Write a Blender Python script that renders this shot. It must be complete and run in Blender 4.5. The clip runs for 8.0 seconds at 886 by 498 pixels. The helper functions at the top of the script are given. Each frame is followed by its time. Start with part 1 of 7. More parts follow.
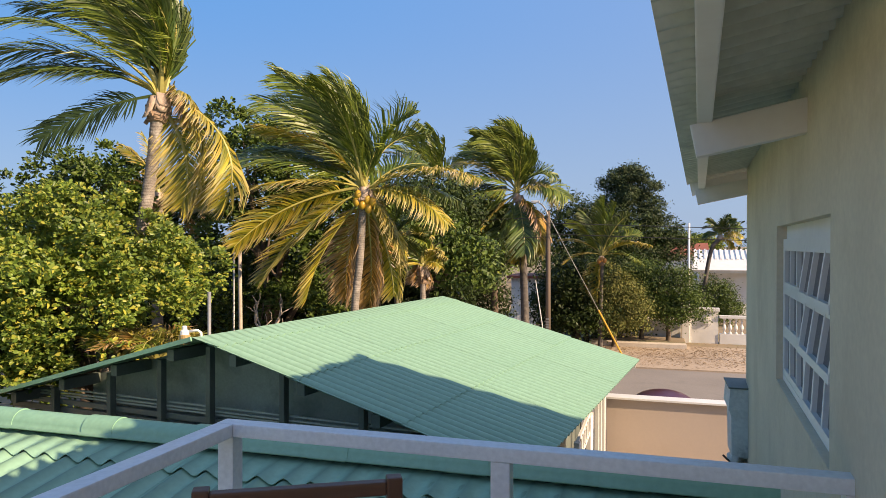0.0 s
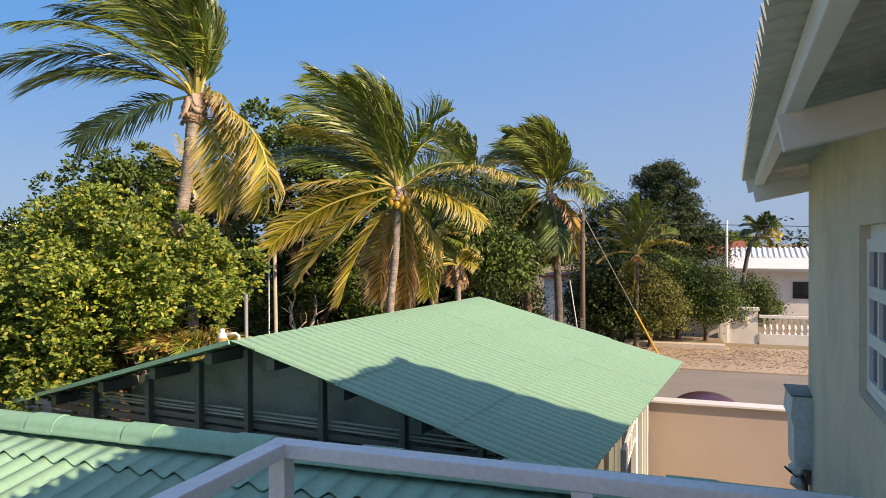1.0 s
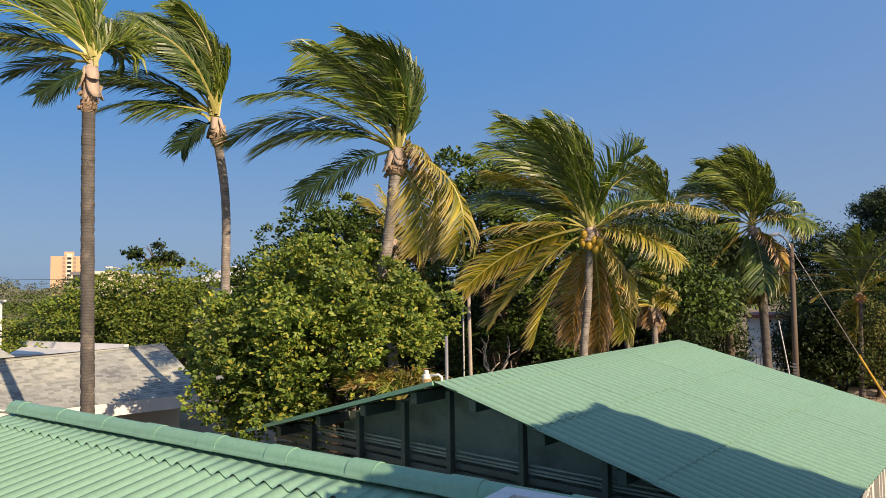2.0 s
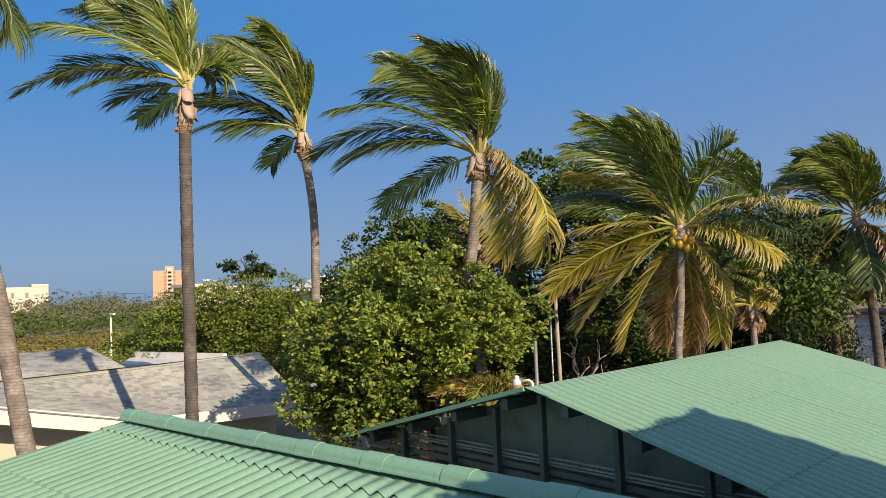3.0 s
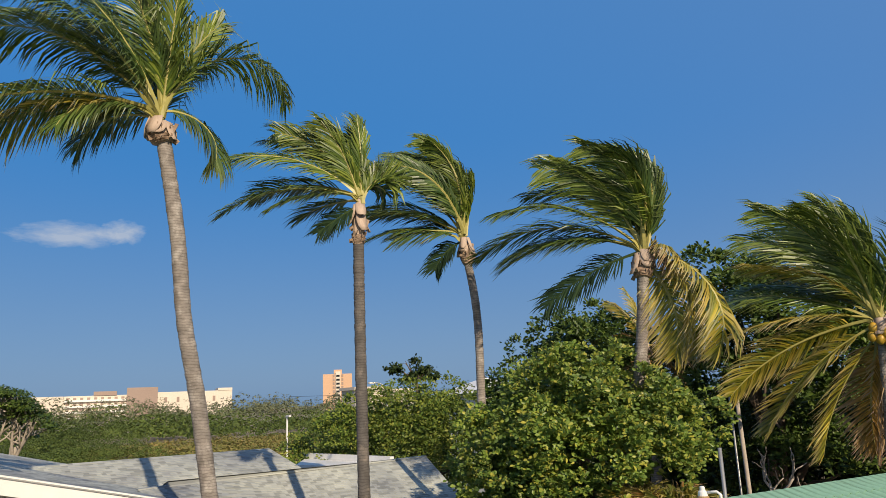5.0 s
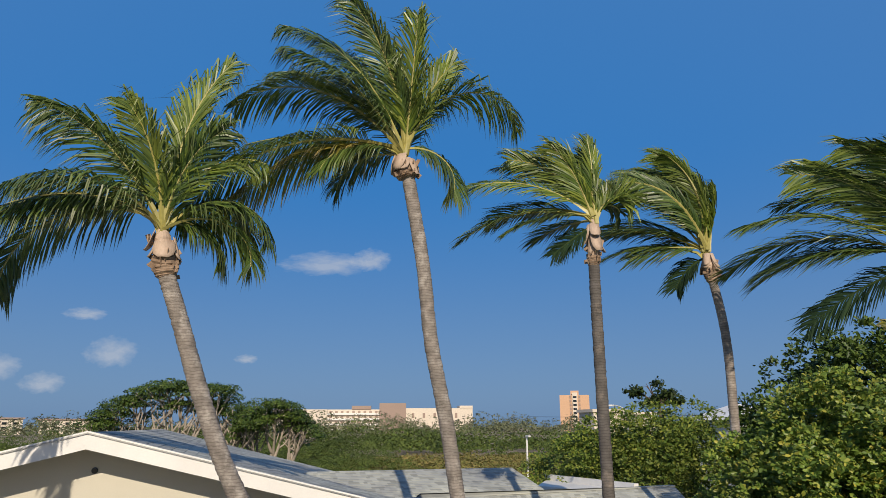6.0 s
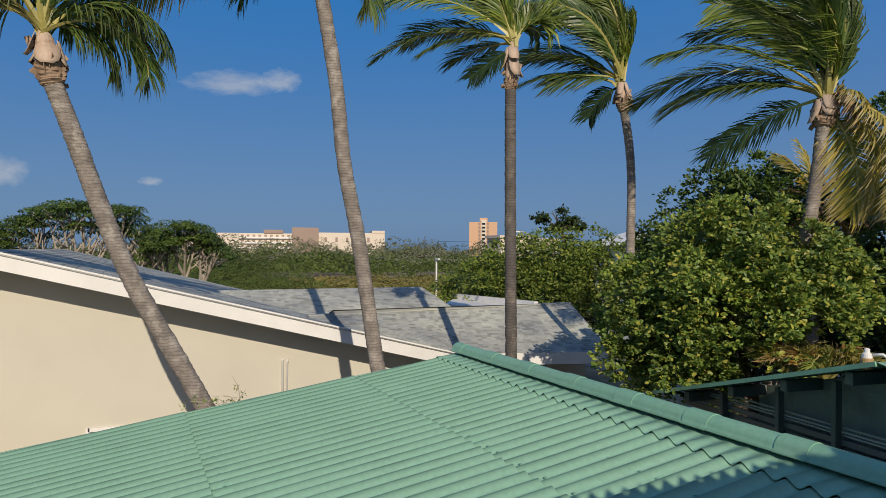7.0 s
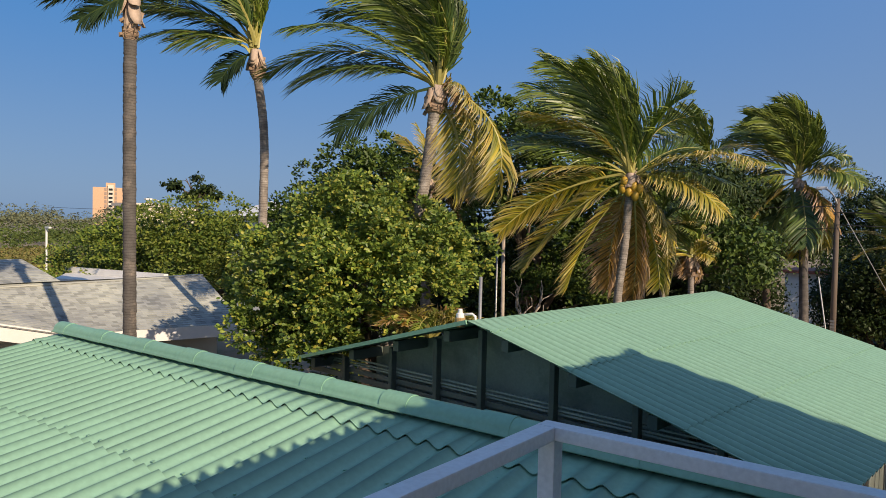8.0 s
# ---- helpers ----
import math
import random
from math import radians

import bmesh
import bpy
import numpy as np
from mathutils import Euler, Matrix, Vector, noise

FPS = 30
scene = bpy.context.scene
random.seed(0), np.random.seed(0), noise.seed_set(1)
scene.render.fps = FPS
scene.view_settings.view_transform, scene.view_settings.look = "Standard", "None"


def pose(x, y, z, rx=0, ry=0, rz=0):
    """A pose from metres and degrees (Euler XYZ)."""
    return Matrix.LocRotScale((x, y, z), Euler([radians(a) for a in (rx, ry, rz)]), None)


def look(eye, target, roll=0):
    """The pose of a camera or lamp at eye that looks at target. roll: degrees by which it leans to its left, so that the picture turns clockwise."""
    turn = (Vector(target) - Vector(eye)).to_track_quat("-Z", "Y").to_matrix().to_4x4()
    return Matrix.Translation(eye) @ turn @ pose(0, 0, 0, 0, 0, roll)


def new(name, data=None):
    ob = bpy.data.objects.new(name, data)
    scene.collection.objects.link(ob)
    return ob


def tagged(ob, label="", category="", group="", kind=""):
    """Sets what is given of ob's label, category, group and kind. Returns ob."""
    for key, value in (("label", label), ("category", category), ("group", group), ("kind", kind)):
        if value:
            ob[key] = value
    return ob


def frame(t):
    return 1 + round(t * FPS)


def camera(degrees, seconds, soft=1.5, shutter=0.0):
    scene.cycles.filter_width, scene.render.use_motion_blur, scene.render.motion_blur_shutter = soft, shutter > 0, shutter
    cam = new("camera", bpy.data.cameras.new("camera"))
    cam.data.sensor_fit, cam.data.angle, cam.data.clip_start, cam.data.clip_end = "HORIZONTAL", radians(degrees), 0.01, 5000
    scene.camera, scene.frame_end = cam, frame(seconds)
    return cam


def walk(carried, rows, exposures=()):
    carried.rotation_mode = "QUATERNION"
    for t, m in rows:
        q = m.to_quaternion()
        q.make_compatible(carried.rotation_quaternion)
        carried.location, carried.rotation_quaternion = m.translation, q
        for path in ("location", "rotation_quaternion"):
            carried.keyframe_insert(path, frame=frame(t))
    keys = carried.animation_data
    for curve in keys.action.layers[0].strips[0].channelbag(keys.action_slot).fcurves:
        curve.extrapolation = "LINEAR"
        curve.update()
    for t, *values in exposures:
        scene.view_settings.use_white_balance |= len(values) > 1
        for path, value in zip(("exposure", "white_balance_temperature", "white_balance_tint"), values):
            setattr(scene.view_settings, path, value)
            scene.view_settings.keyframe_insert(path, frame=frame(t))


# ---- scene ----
cam = camera(64.7, 8.0, soft=0.5)
ROWS = [
    (0.0, -0.006, 0.003, 4.295, 17.04, -0.34, -0.13),
    (0.5, -0.094, 0.090, 4.305, 18.02, -0.75, -0.05),
    (1.0, -0.170, 0.152, 4.311, 19.46, -0.42, 0.16),
    (1.5, -0.212, 0.082, 4.350, 25.17, 0.66, 0.48),
    (2.0, -0.237, 0.020, 4.368, 34.52, 2.86, 0.76),
    (2.2, -0.246, 0.018, 4.371, 38.31, 3.43, 0.78),
    (3.3, -0.294, 0.009, 4.384, 41.60, 3.33, 2.30),
    (3.5, -0.302, 0.007, 4.386, 41.89, 3.40, 2.36),
    (4.0, -0.262, -0.012, 4.371, 42.46, 6.99, 2.30),
    (4.5, -0.255, -0.035, 4.387, 43.48, 8.05, 2.35),
    (5.0, -0.300, -0.083, 4.377, 54.28, 12.16, 2.31),
    (5.2, -0.295, -0.098, 4.381, 60.72, 13.17, 2.02),
    (6.3, -0.268, -0.180, 4.400, 74.95, 12.87, -0.57),
    (6.5, -0.263, -0.194, 4.404, 73.85, 9.22, -0.44),
    (7.0, -0.327, -0.140, 4.339, 65.92, 0.13, -0.31),
    (7.5, -0.294, -0.055, 4.327, 52.24, -1.47, -1.07),
    (8.0, -0.304, 0.038, 4.323, 37.20, -1.78, -1.35),
]
walk(cam, [(t, pose(x, y, z, 90 + pitch, roll, yaw)) for t, x, y, z, yaw, pitch, roll in ROWS],
     exposures=[(0.0, 1.24, 8300, 18), (1.5, 1.0, 7950, 17), (2.0, 0.80, 7700, 15), (3.5, 0.7, 7400, 14), (5.0, 0.5, 6950, 10), (6.5, 0.2, 6450, 10), (7.0, 0.13, 6500, 10), (7.5, 0.29, 6950, 10), (8.0, 0.60, 7250, 14)])

# ---- light ----
SUN_GO = Vector((-0.981, 0.198, -0.516)).normalized()
world = bpy.data.worlds.new("world")
scene.world = world
world.use_nodes = True
wn = world.node_tree
sky = wn.nodes.new("ShaderNodeTexSky")
sky.sky_type, sky.sun_disc = "NISHITA", False
sky.sun_elevation = math.asin(-SUN_GO.z)
sky.sun_rotation = math.atan2(-SUN_GO.x, -SUN_GO.y)
sky.air_density, sky.dust_density, sky.ozone_density, sky.altitude = 0.8, 1.2, 3.0, 0
tone = wn.nodes.new("ShaderNodeMixRGB")   # clear-air blue, deepest opposite the sun and paler towards it
tone.blend_type, tone.inputs[0].default_value = "MIX", 0.92
heading = wn.nodes.new("ShaderNodeTexCoord")
away = wn.nodes.new("ShaderNodeVectorMath")
away.operation = "DOT_PRODUCT"
away.inputs[1].default_value = -SUN_GO
wn.links.new(heading.outputs["Generated"], away.inputs[0])
part_sun = wn.nodes.new("ShaderNodeMapRange")
part_sun.inputs[1].default_value, part_sun.inputs[2].default_value = -0.9, 1.15
wn.links.new(away.outputs["Value"], part_sun.inputs[0])
blue = wn.nodes.new("ShaderNodeMixRGB")
blue.inputs[1].default_value, blue.inputs[2].default_value = (0.0, 1.12, 3.35, 1), (1.3, 1.75, 2.9, 1)
wn.links.new(part_sun.outputs[0], blue.inputs[0])
height = wn.nodes.new("ShaderNodeSeparateXYZ")
wn.links.new(heading.outputs["Generated"], height.inputs[0])
haze = wn.nodes.new("ShaderNodeMapRange")   # pale sea haze that thins out upwards
haze.interpolation_type = "SMOOTHSTEP"
haze.inputs[1].default_value, haze.inputs[2].default_value, haze.inputs[3].default_value, haze.inputs[4].default_value = -0.02, 0.38, 0.75, 0.0
wn.links.new(height.outputs[2], haze.inputs[0])
hazy = wn.nodes.new("ShaderNodeMixRGB")
hazy.inputs[2].default_value = (1.12, 1.72, 2.6, 1)
wn.links.new(haze.outputs[0], hazy.inputs[0]); wn.links.new(blue.outputs[0], hazy.inputs[1])
wn.links.new(hazy.outputs[0], tone.inputs[2])
wn.links.new(sky.outputs[0], tone.inputs[1])
wn.links.new(tone.outputs[0], wn.nodes["Background"].inputs[0])
wn.nodes["Background"].inputs[1].default_value = 0.124
sun = new("sun", bpy.data.lights.new("sun", "SUN"))
sun.data.energy, sun.data.angle, sun.data.color = 3.5, radians(0.5), (1.0, 0.865, 0.69)
sun.matrix_world = look((0, 0, 30), Vector((0, 0, 30)) + SUN_GO)


# ---- materials ----
def mat(name, a, b=None, rough=0.6, scale=3.0, fine=40.0, bump=0.1, metal=0.0, random_piece=0.0, island=None, tip=None,
        spec=0.5, trans=0.0, stretch=(1, 1, 1), stain=None, stain_at=0.62, trough_shade=0.0, rings=0.0, grain=0.35):
    """A surface of two tones mixed by broad noise, with fine grain and relief; island: a list of tones picked per leaf; tip: tone of dry ends."""
    m = bpy.data.materials.new(name)
    m.use_nodes = True
    n, l = m.node_tree.nodes, m.node_tree.links
    bsdf = n["Principled BSDF"]
    co = n.new("ShaderNodeTexCoord")
    mp = n.new("ShaderNodeMapping")
    mp.inputs["Scale"].default_value = stretch
    l.new(co.outputs["Object"], mp.inputs[0])
    n1, n2 = n.new("ShaderNodeTexNoise"), n.new("ShaderNodeTexNoise")
    for k, s in ((n1, scale), (n2, fine)):
        k.inputs["Scale"].default_value = s
        k.inputs["Detail"].default_value = 5
        l.new(mp.outputs[0], k.inputs["Vector"])
    b = b or tuple(0.8 * c for c in a)
    if island:
        geo = n.new("ShaderNodeNewGeometry")
        ramp = n.new("ShaderNodeValToRGB")
        el = ramp.color_ramp.elements
        while len(el) < len(island):
            el.new(0.5)
        for i, c in enumerate(island):
            el[i].position, el[i].color = i / (len(island) - 1), (*c, 1)
        l.new(geo.outputs["Random Per Island"], ramp.inputs[0])
        base = ramp.outputs[0]
        mx = n.new("ShaderNodeMixRGB")
        mx.blend_type = "MULTIPLY"
        cr = n.new("ShaderNodeValToRGB")
        cr.color_ramp.elements[0].position, cr.color_ramp.elements[0].color = 0.3, (0.62, 0.62, 0.62, 1)
        cr.color_ramp.elements[1].position, cr.color_ramp.elements[1].color = 0.7, (1.25, 1.2, 1.0, 1)
        l.new(n1.outputs[0], cr.inputs[0])
        mx.inputs[0].default_value = 1
        l.new(base, mx.inputs[1]); l.new(cr.outputs[0], mx.inputs[2])
        base = mx.outputs[0]
    else:
        mx = n.new("ShaderNodeMixRGB")
        cr = n.new("ShaderNodeValToRGB")
        cr.color_ramp.elements[0].position, cr.color_ramp.elements[1].position = 0.35, 0.68
        l.new(n1.outputs[0], cr.inputs[0])
        l.new(cr.outputs[0], mx.inputs[0])
        mx.inputs[1].default_value, mx.inputs[2].default_value = (*a, 1), (*b, 1)
        m2 = n.new("ShaderNodeMixRGB")
        m2.blend_type = "MULTIPLY"
        m2.inputs[0].default_value = grain
        l.new(mx.outputs[0], m2.inputs[1])
        c2 = n.new("ShaderNodeValToRGB")
        c2.color_ramp.elements[0].position, c2.color_ramp.elements[1].position = 0.3, 0.7
        c2.color_ramp.elements[0].color = (0.6, 0.6, 0.6, 1)
        l.new(n2.outputs[0], c2.inputs[0]); l.new(c2.outputs[0], m2.inputs[2])
        base = m2.outputs[0]
    if stain:
        n3 = n.new("ShaderNodeTexNoise")
        n3.inputs["Scale"].default_value, n3.inputs["Detail"].default_value = scale * 0.55, 9
        n3.inputs["Roughness"].default_value = 0.7
        l.new(mp.outputs[0], n3.inputs["Vector"])
        c3 = n.new("ShaderNodeValToRGB")
        c3.color_ramp.elements[0].position, c3.color_ramp.elements[1].position = stain_at - 0.1, stain_at + 0.06
        l.new(n3.outputs[0], c3.inputs[0])
        m3 = n.new("ShaderNodeMixRGB")
        m3.inputs[2].default_value = (*stain, 1)
        l.new(c3.outputs[0], m3.inputs[0]); l.new(base, m3.inputs[1])
        base = m3.outputs[0]
    if rings:   # leaf scars ringing the stem
        wv_ = n.new("ShaderNodeTexWave")
        wv_.wave_type, wv_.bands_direction, wv_.wave_profile = "BANDS", "Z", "SAW"
        wv_.inputs["Scale"].default_value, wv_.inputs["Distortion"].default_value, wv_.inputs["Detail"].default_value, wv_.inputs["Detail Scale"].default_value = rings, 5.0, 3.0, 1.0
        l.new(co.outputs["Object"], wv_.inputs["Vector"])
        cw = n.new("ShaderNodeValToRGB")
        cw.color_ramp.elements[0].position, cw.color_ramp.elements[0].color = 0.0, (0.42, 0.40, 0.38, 1)
        cw.color_ramp.elements[1].position, cw.color_ramp.elements[1].color = 0.35, (1, 1, 1, 1)
        l.new(wv_.outputs["Fac"], cw.inputs[0])
        mw = n.new("ShaderNodeMixRGB"); mw.blend_type = "MULTIPLY"; mw.inputs[0].default_value = 0.8
        l.new(base, mw.inputs[1]); l.new(cw.outputs[0], mw.inputs[2])
        base = mw.outputs[0]
    if trough_shade:   # trough shade painted into the sheets along with some dust, patchy
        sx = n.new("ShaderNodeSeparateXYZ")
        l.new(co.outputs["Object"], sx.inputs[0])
        ph_ = n.new("ShaderNodeMath"); ph_.operation = "MULTIPLY"; ph_.inputs[1].default_value = math.pi / trough_shade
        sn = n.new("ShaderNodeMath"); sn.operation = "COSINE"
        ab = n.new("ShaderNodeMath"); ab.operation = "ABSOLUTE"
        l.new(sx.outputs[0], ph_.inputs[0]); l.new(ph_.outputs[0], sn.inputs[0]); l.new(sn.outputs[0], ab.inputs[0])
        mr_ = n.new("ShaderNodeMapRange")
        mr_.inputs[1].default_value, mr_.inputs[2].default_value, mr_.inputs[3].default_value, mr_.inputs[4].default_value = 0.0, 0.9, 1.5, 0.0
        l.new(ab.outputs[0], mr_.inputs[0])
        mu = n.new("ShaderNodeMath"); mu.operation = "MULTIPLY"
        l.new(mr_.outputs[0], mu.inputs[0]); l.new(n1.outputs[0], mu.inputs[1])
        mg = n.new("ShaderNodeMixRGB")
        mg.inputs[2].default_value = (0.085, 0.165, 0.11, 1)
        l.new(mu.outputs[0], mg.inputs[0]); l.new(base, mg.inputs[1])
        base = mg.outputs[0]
    if random_piece:
        oi = n.new("ShaderNodeObjectInfo")
        hs = n.new("ShaderNodeHueSaturation")
        mr = n.new("ShaderNodeMapRange")
        mr.inputs[3].default_value, mr.inputs[4].default_value = 1 - random_piece, 1 + random_piece
        l.new(oi.outputs["Random"], mr.inputs[0]); l.new(mr.outputs[0], hs.inputs["Value"])
        l.new(base, hs.inputs["Color"])
        base = hs.outputs[0]
    if tip:
        at = n.new("ShaderNodeAttribute")
        at.attribute_name = "tip"
        m4 = n.new("ShaderNodeMixRGB")
        m4.inputs[2].default_value = (*tip, 1)
        l.new(at.outputs["Fac"], m4.inputs[0]); l.new(base, m4.inputs[1])
        base = m4.outputs[0]
    l.new(base, bsdf.inputs["Base Color"])
    bsdf.inputs["Roughness"].default_value = rough
    bsdf.inputs["Metallic"].default_value = metal
    bsdf.inputs["Specular IOR Level"].default_value = spec
    if trans:
        tr = n.new("ShaderNodeBsdfTranslucent")
        mxs = n.new("ShaderNodeMixShader")
        mxs.inputs[0].default_value = trans
        l.new(base, tr.inputs[0])
        l.new(bsdf.outputs[0], mxs.inputs[1]); l.new(tr.outputs[0], mxs.inputs[2])
        l.new(mxs.outputs[0], n["Material Output"].inputs[0])
    if bump:
        bp = n.new("ShaderNodeBump")
        bp.inputs["Strength"].default_value, bp.inputs["Distance"].default_value = bump, 0.01
        l.new(n2.outputs[0], bp.inputs["Height"])
        l.new(bp.outputs[0], bsdf.inputs["Normal"])
    return m


# both sheet paints darken their troughs to imitate shade, each at its own pitch
M_ROOF = mat("green_painted_sheet", (0.25, 0.46, 0.325), (0.27, 0.48, 0.34), 0.5, 1.2, 25, 0.05, random_piece=0.015, stain=(0.27, 0.43, 0.32), stain_at=0.66, trough_shade=0.162)
M_ROOF_B = mat("green_painted_fine_sheet", (0.25, 0.455, 0.32), (0.27, 0.475, 0.335), 0.5, 1.2, 25, 0.05, random_piece=0.015, stain=(0.27, 0.43, 0.32), stain_at=0.66, trough_shade=0.135)
M_CAP = mat("green_ridge_cap_paint", (0.22, 0.45, 0.30), (0.26, 0.48, 0.33), 0.45, 1.5, 25, 0.05, random_piece=0.05)
M_WHITE = mat("white_paint", (0.78, 0.77, 0.74), (0.70, 0.69, 0.66), 0.5, 2, 30, 0.06, stain=(0.62, 0.60, 0.56), stain_at=0.74, grain=0.08)
M_RAIL = mat("white_rail_paint", (0.80, 0.80, 0.80), (0.74, 0.74, 0.74), 0.35, 4, 60, 0.02)
M_CREAM = mat("cream_render", (0.59, 0.56, 0.465), (0.56, 0.53, 0.44), 0.85, 0.8, 60, 0.1, grain=0.1)
M_OWN = mat("beige_render", (0.69, 0.60, 0.445), (0.61, 0.53, 0.39), 0.85, 2.2, 45, 0.2, stain=(0.52, 0.44, 0.315), stain_at=0.6, grain=0.25)
M_TAN = mat("tan_render", (0.54, 0.435, 0.36), (0.50, 0.40, 0.33), 0.85, 0.9, 30, 0.08, stain=(0.46, 0.35, 0.265), stain_at=0.64, grain=0.08)
M_SHINGLE = mat("grey_shingle", (0.40, 0.39, 0.38), (0.34, 0.34, 0.34), 0.92, 0.8, 120, 0.3, spec=0.2, island=[(0.26, 0.277, 0.288), (0.33, 0.35, 0.363), (0.40, 0.423, 0.44), (0.435, 0.458, 0.475), (0.36, 0.38, 0.396)])
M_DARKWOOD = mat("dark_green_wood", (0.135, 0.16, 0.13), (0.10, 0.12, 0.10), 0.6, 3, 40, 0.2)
M_GABLE = mat("grey_green_panel", (0.30, 0.35, 0.30), (0.24, 0.285, 0.24), 0.7, 2, 40, 0.1, stain=(0.14, 0.17, 0.145), stain_at=0.6)
M_STRIP = mat("faded_strip", (0.46, 0.50, 0.43), (0.32, 0.37, 0.31), 0.6, 3, 40, 0.1)
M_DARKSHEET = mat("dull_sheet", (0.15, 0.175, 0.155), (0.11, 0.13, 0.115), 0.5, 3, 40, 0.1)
M_TRUNK = mat("palm_bark", (0.31, 0.27, 0.235), (0.19, 0.165, 0.143), 0.9, 9, 70, 0.9, stain=(0.43, 0.39, 0.345), stain_at=0.6, rings=8.0)
M_BARK = mat("tree_bark", (0.16, 0.12, 0.085), (0.10, 0.075, 0.055), 0.9, 6, 40, 0.5)
M_BOOT = mat("palm_boot", (0.38, 0.27, 0.185), (0.22, 0.15, 0.10), 0.85, 8, 40, 0.4)
M_SHEATH = mat("pale_sheath", (0.56, 0.43, 0.33), (0.42, 0.31, 0.23), 0.8, 9, 50, 0.3, stretch=(1, 1, 0.3))
M_FROND = mat("palm_green", (0.06, 0.10, 0.02), rough=0.4, scale=2, island=[(0.032, 0.075, 0.02), (0.07, 0.13, 0.03), (0.13, 0.195, 0.045)], tip=(0.30, 0.22, 0.10), trans=0.18, bump=0)
# darker copy of the palm green; shade under the crown is in its tone
M_FROND_SHADED = mat("palm_shaded_green", (0.03, 0.06, 0.03), rough=0.6, scale=2, island=[(0.012, 0.028, 0.016), (0.02, 0.042, 0.022), (0.032, 0.06, 0.03)], tip=(0.08, 0.08, 0.04), trans=0.05, spec=0.08, bump=0)
M_FROND_Y = mat("palm_yellow", (0.2, 0.18, 0.03), rough=0.5, scale=2, island=[(0.13, 0.165, 0.015), (0.32, 0.30, 0.02), (0.51, 0.375, 0.04)], tip=(0.66, 0.52, 0.34), trans=0.25, bump=0)
M_FROND_B = mat("palm_dry", (0.3, 0.2, 0.1), rough=0.7, scale=2, island=[(0.19, 0.125, 0.02), (0.42, 0.235, 0.04), (0.55, 0.345, 0.11)], tip=(0.66, 0.50, 0.40), trans=0.22, bump=0, spec=0.25)
# for young leaves, and a brighter copy of the green for sunlit crown tops
M_FROND_N = mat("young_and_lit_palm_leaf", (0.2, 0.25, 0.03), rough=0.4, scale=2, island=[(0.055, 0.105, 0.02), (0.125, 0.19, 0.03), (0.23, 0.285, 0.048)], tip=(0.3, 0.25, 0.09), trans=0.2, bump=0)
M_RACHIS = mat("frond_midrib", (0.42, 0.37, 0.11), (0.31, 0.28, 0.08), 0.45, 4, 20, 0.05)
M_LEAF = mat("bush_leaf", (0.06, 0.11, 0.02), rough=0.42, scale=0.9, island=[(0.065, 0.12, 0.03), (0.14, 0.225, 0.05), (0.19, 0.29, 0.06), (0.27, 0.355, 0.07), (0.48, 0.45, 0.09)], trans=0.3, bump=0, spec=0.4)
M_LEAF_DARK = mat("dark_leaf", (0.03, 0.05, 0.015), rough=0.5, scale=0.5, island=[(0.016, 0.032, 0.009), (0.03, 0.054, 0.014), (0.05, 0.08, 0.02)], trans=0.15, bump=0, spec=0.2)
M_LEAF_MID = mat("tree_leaf", (0.05, 0.09, 0.02), rough=0.45, scale=0.5, island=[(0.06, 0.11, 0.022), (0.11, 0.175, 0.032), (0.18, 0.24, 0.044), (0.26, 0.29, 0.06)], trans=0.2, bump=0, spec=0.25)
M_LEAF_TREE = mat("deep_green_leaf", (0.05, 0.09, 0.02), rough=0.45, scale=0.5, island=[(0.035, 0.07, 0.016), (0.07, 0.12, 0.025), (0.115, 0.17, 0.034)], trans=0.15, bump=0, spec=0.25)
M_LEAF_PINE = mat("conifer_needles", (0.05, 0.08, 0.04), rough=0.55, scale=0.5, island=[(0.03, 0.052, 0.028), (0.055, 0.088, 0.042), (0.085, 0.12, 0.055)], trans=0.15, bump=0, spec=0.25)
M_LEAF_DRY = mat("dull_leaf", (0.08, 0.1, 0.04), rough=0.6, scale=0.3, island=[(0.09, 0.115, 0.035), (0.15, 0.17, 0.05), (0.22, 0.21, 0.075)], trans=0.15, bump=0, spec=0.2)
M_SCRUB = mat("scrub_leaf", (0.1, 0.13, 0.05), rough=0.7, scale=0.12, island=[(0.07, 0.11, 0.03), (0.10, 0.145, 0.038), (0.14, 0.18, 0.05)], trans=0.15, bump=0, spec=0.15)
M_REED = mat("reed", (0.2, 0.19, 0.07), rough=0.8, scale=0.08, island=[(0.15, 0.17, 0.05), (0.23, 0.22, 0.075), (0.30, 0.22, 0.10)], trans=0.15, bump=0, spec=0.1)
M_LITTER = mat("dry_leaf", (0.2, 0.14, 0.08), rough=0.8, scale=1, island=[(0.14, 0.09, 0.05), (0.26, 0.18, 0.11), (0.40, 0.30, 0.20)], bump=0, spec=0.1)
M_GROUND = mat("dry_ground", (0.33, 0.25, 0.17), (0.25, 0.20, 0.13), 0.95, 0.6, 9, 0.3, stain=(0.13, 0.15, 0.06), stain_at=0.6)
M_GRASS = mat("dry_grass", (0.26, 0.23, 0.09), (0.19, 0.20, 0.065), 0.95, 0.2, 5, 0.3)
M_SAND = mat("sandy_verge", (0.50, 0.395, 0.295), (0.43, 0.335, 0.245), 0.95, 0.5, 12, 0.6, stain=(0.38, 0.285, 0.20), stain_at=0.62, grain=0.5)
M_ASPHALT = mat("worn_asphalt", (0.27, 0.24, 0.21), (0.23, 0.205, 0.18), 0.9, 0.5, 25, 0.2, stain=(0.17, 0.155, 0.14), stain_at=0.66)
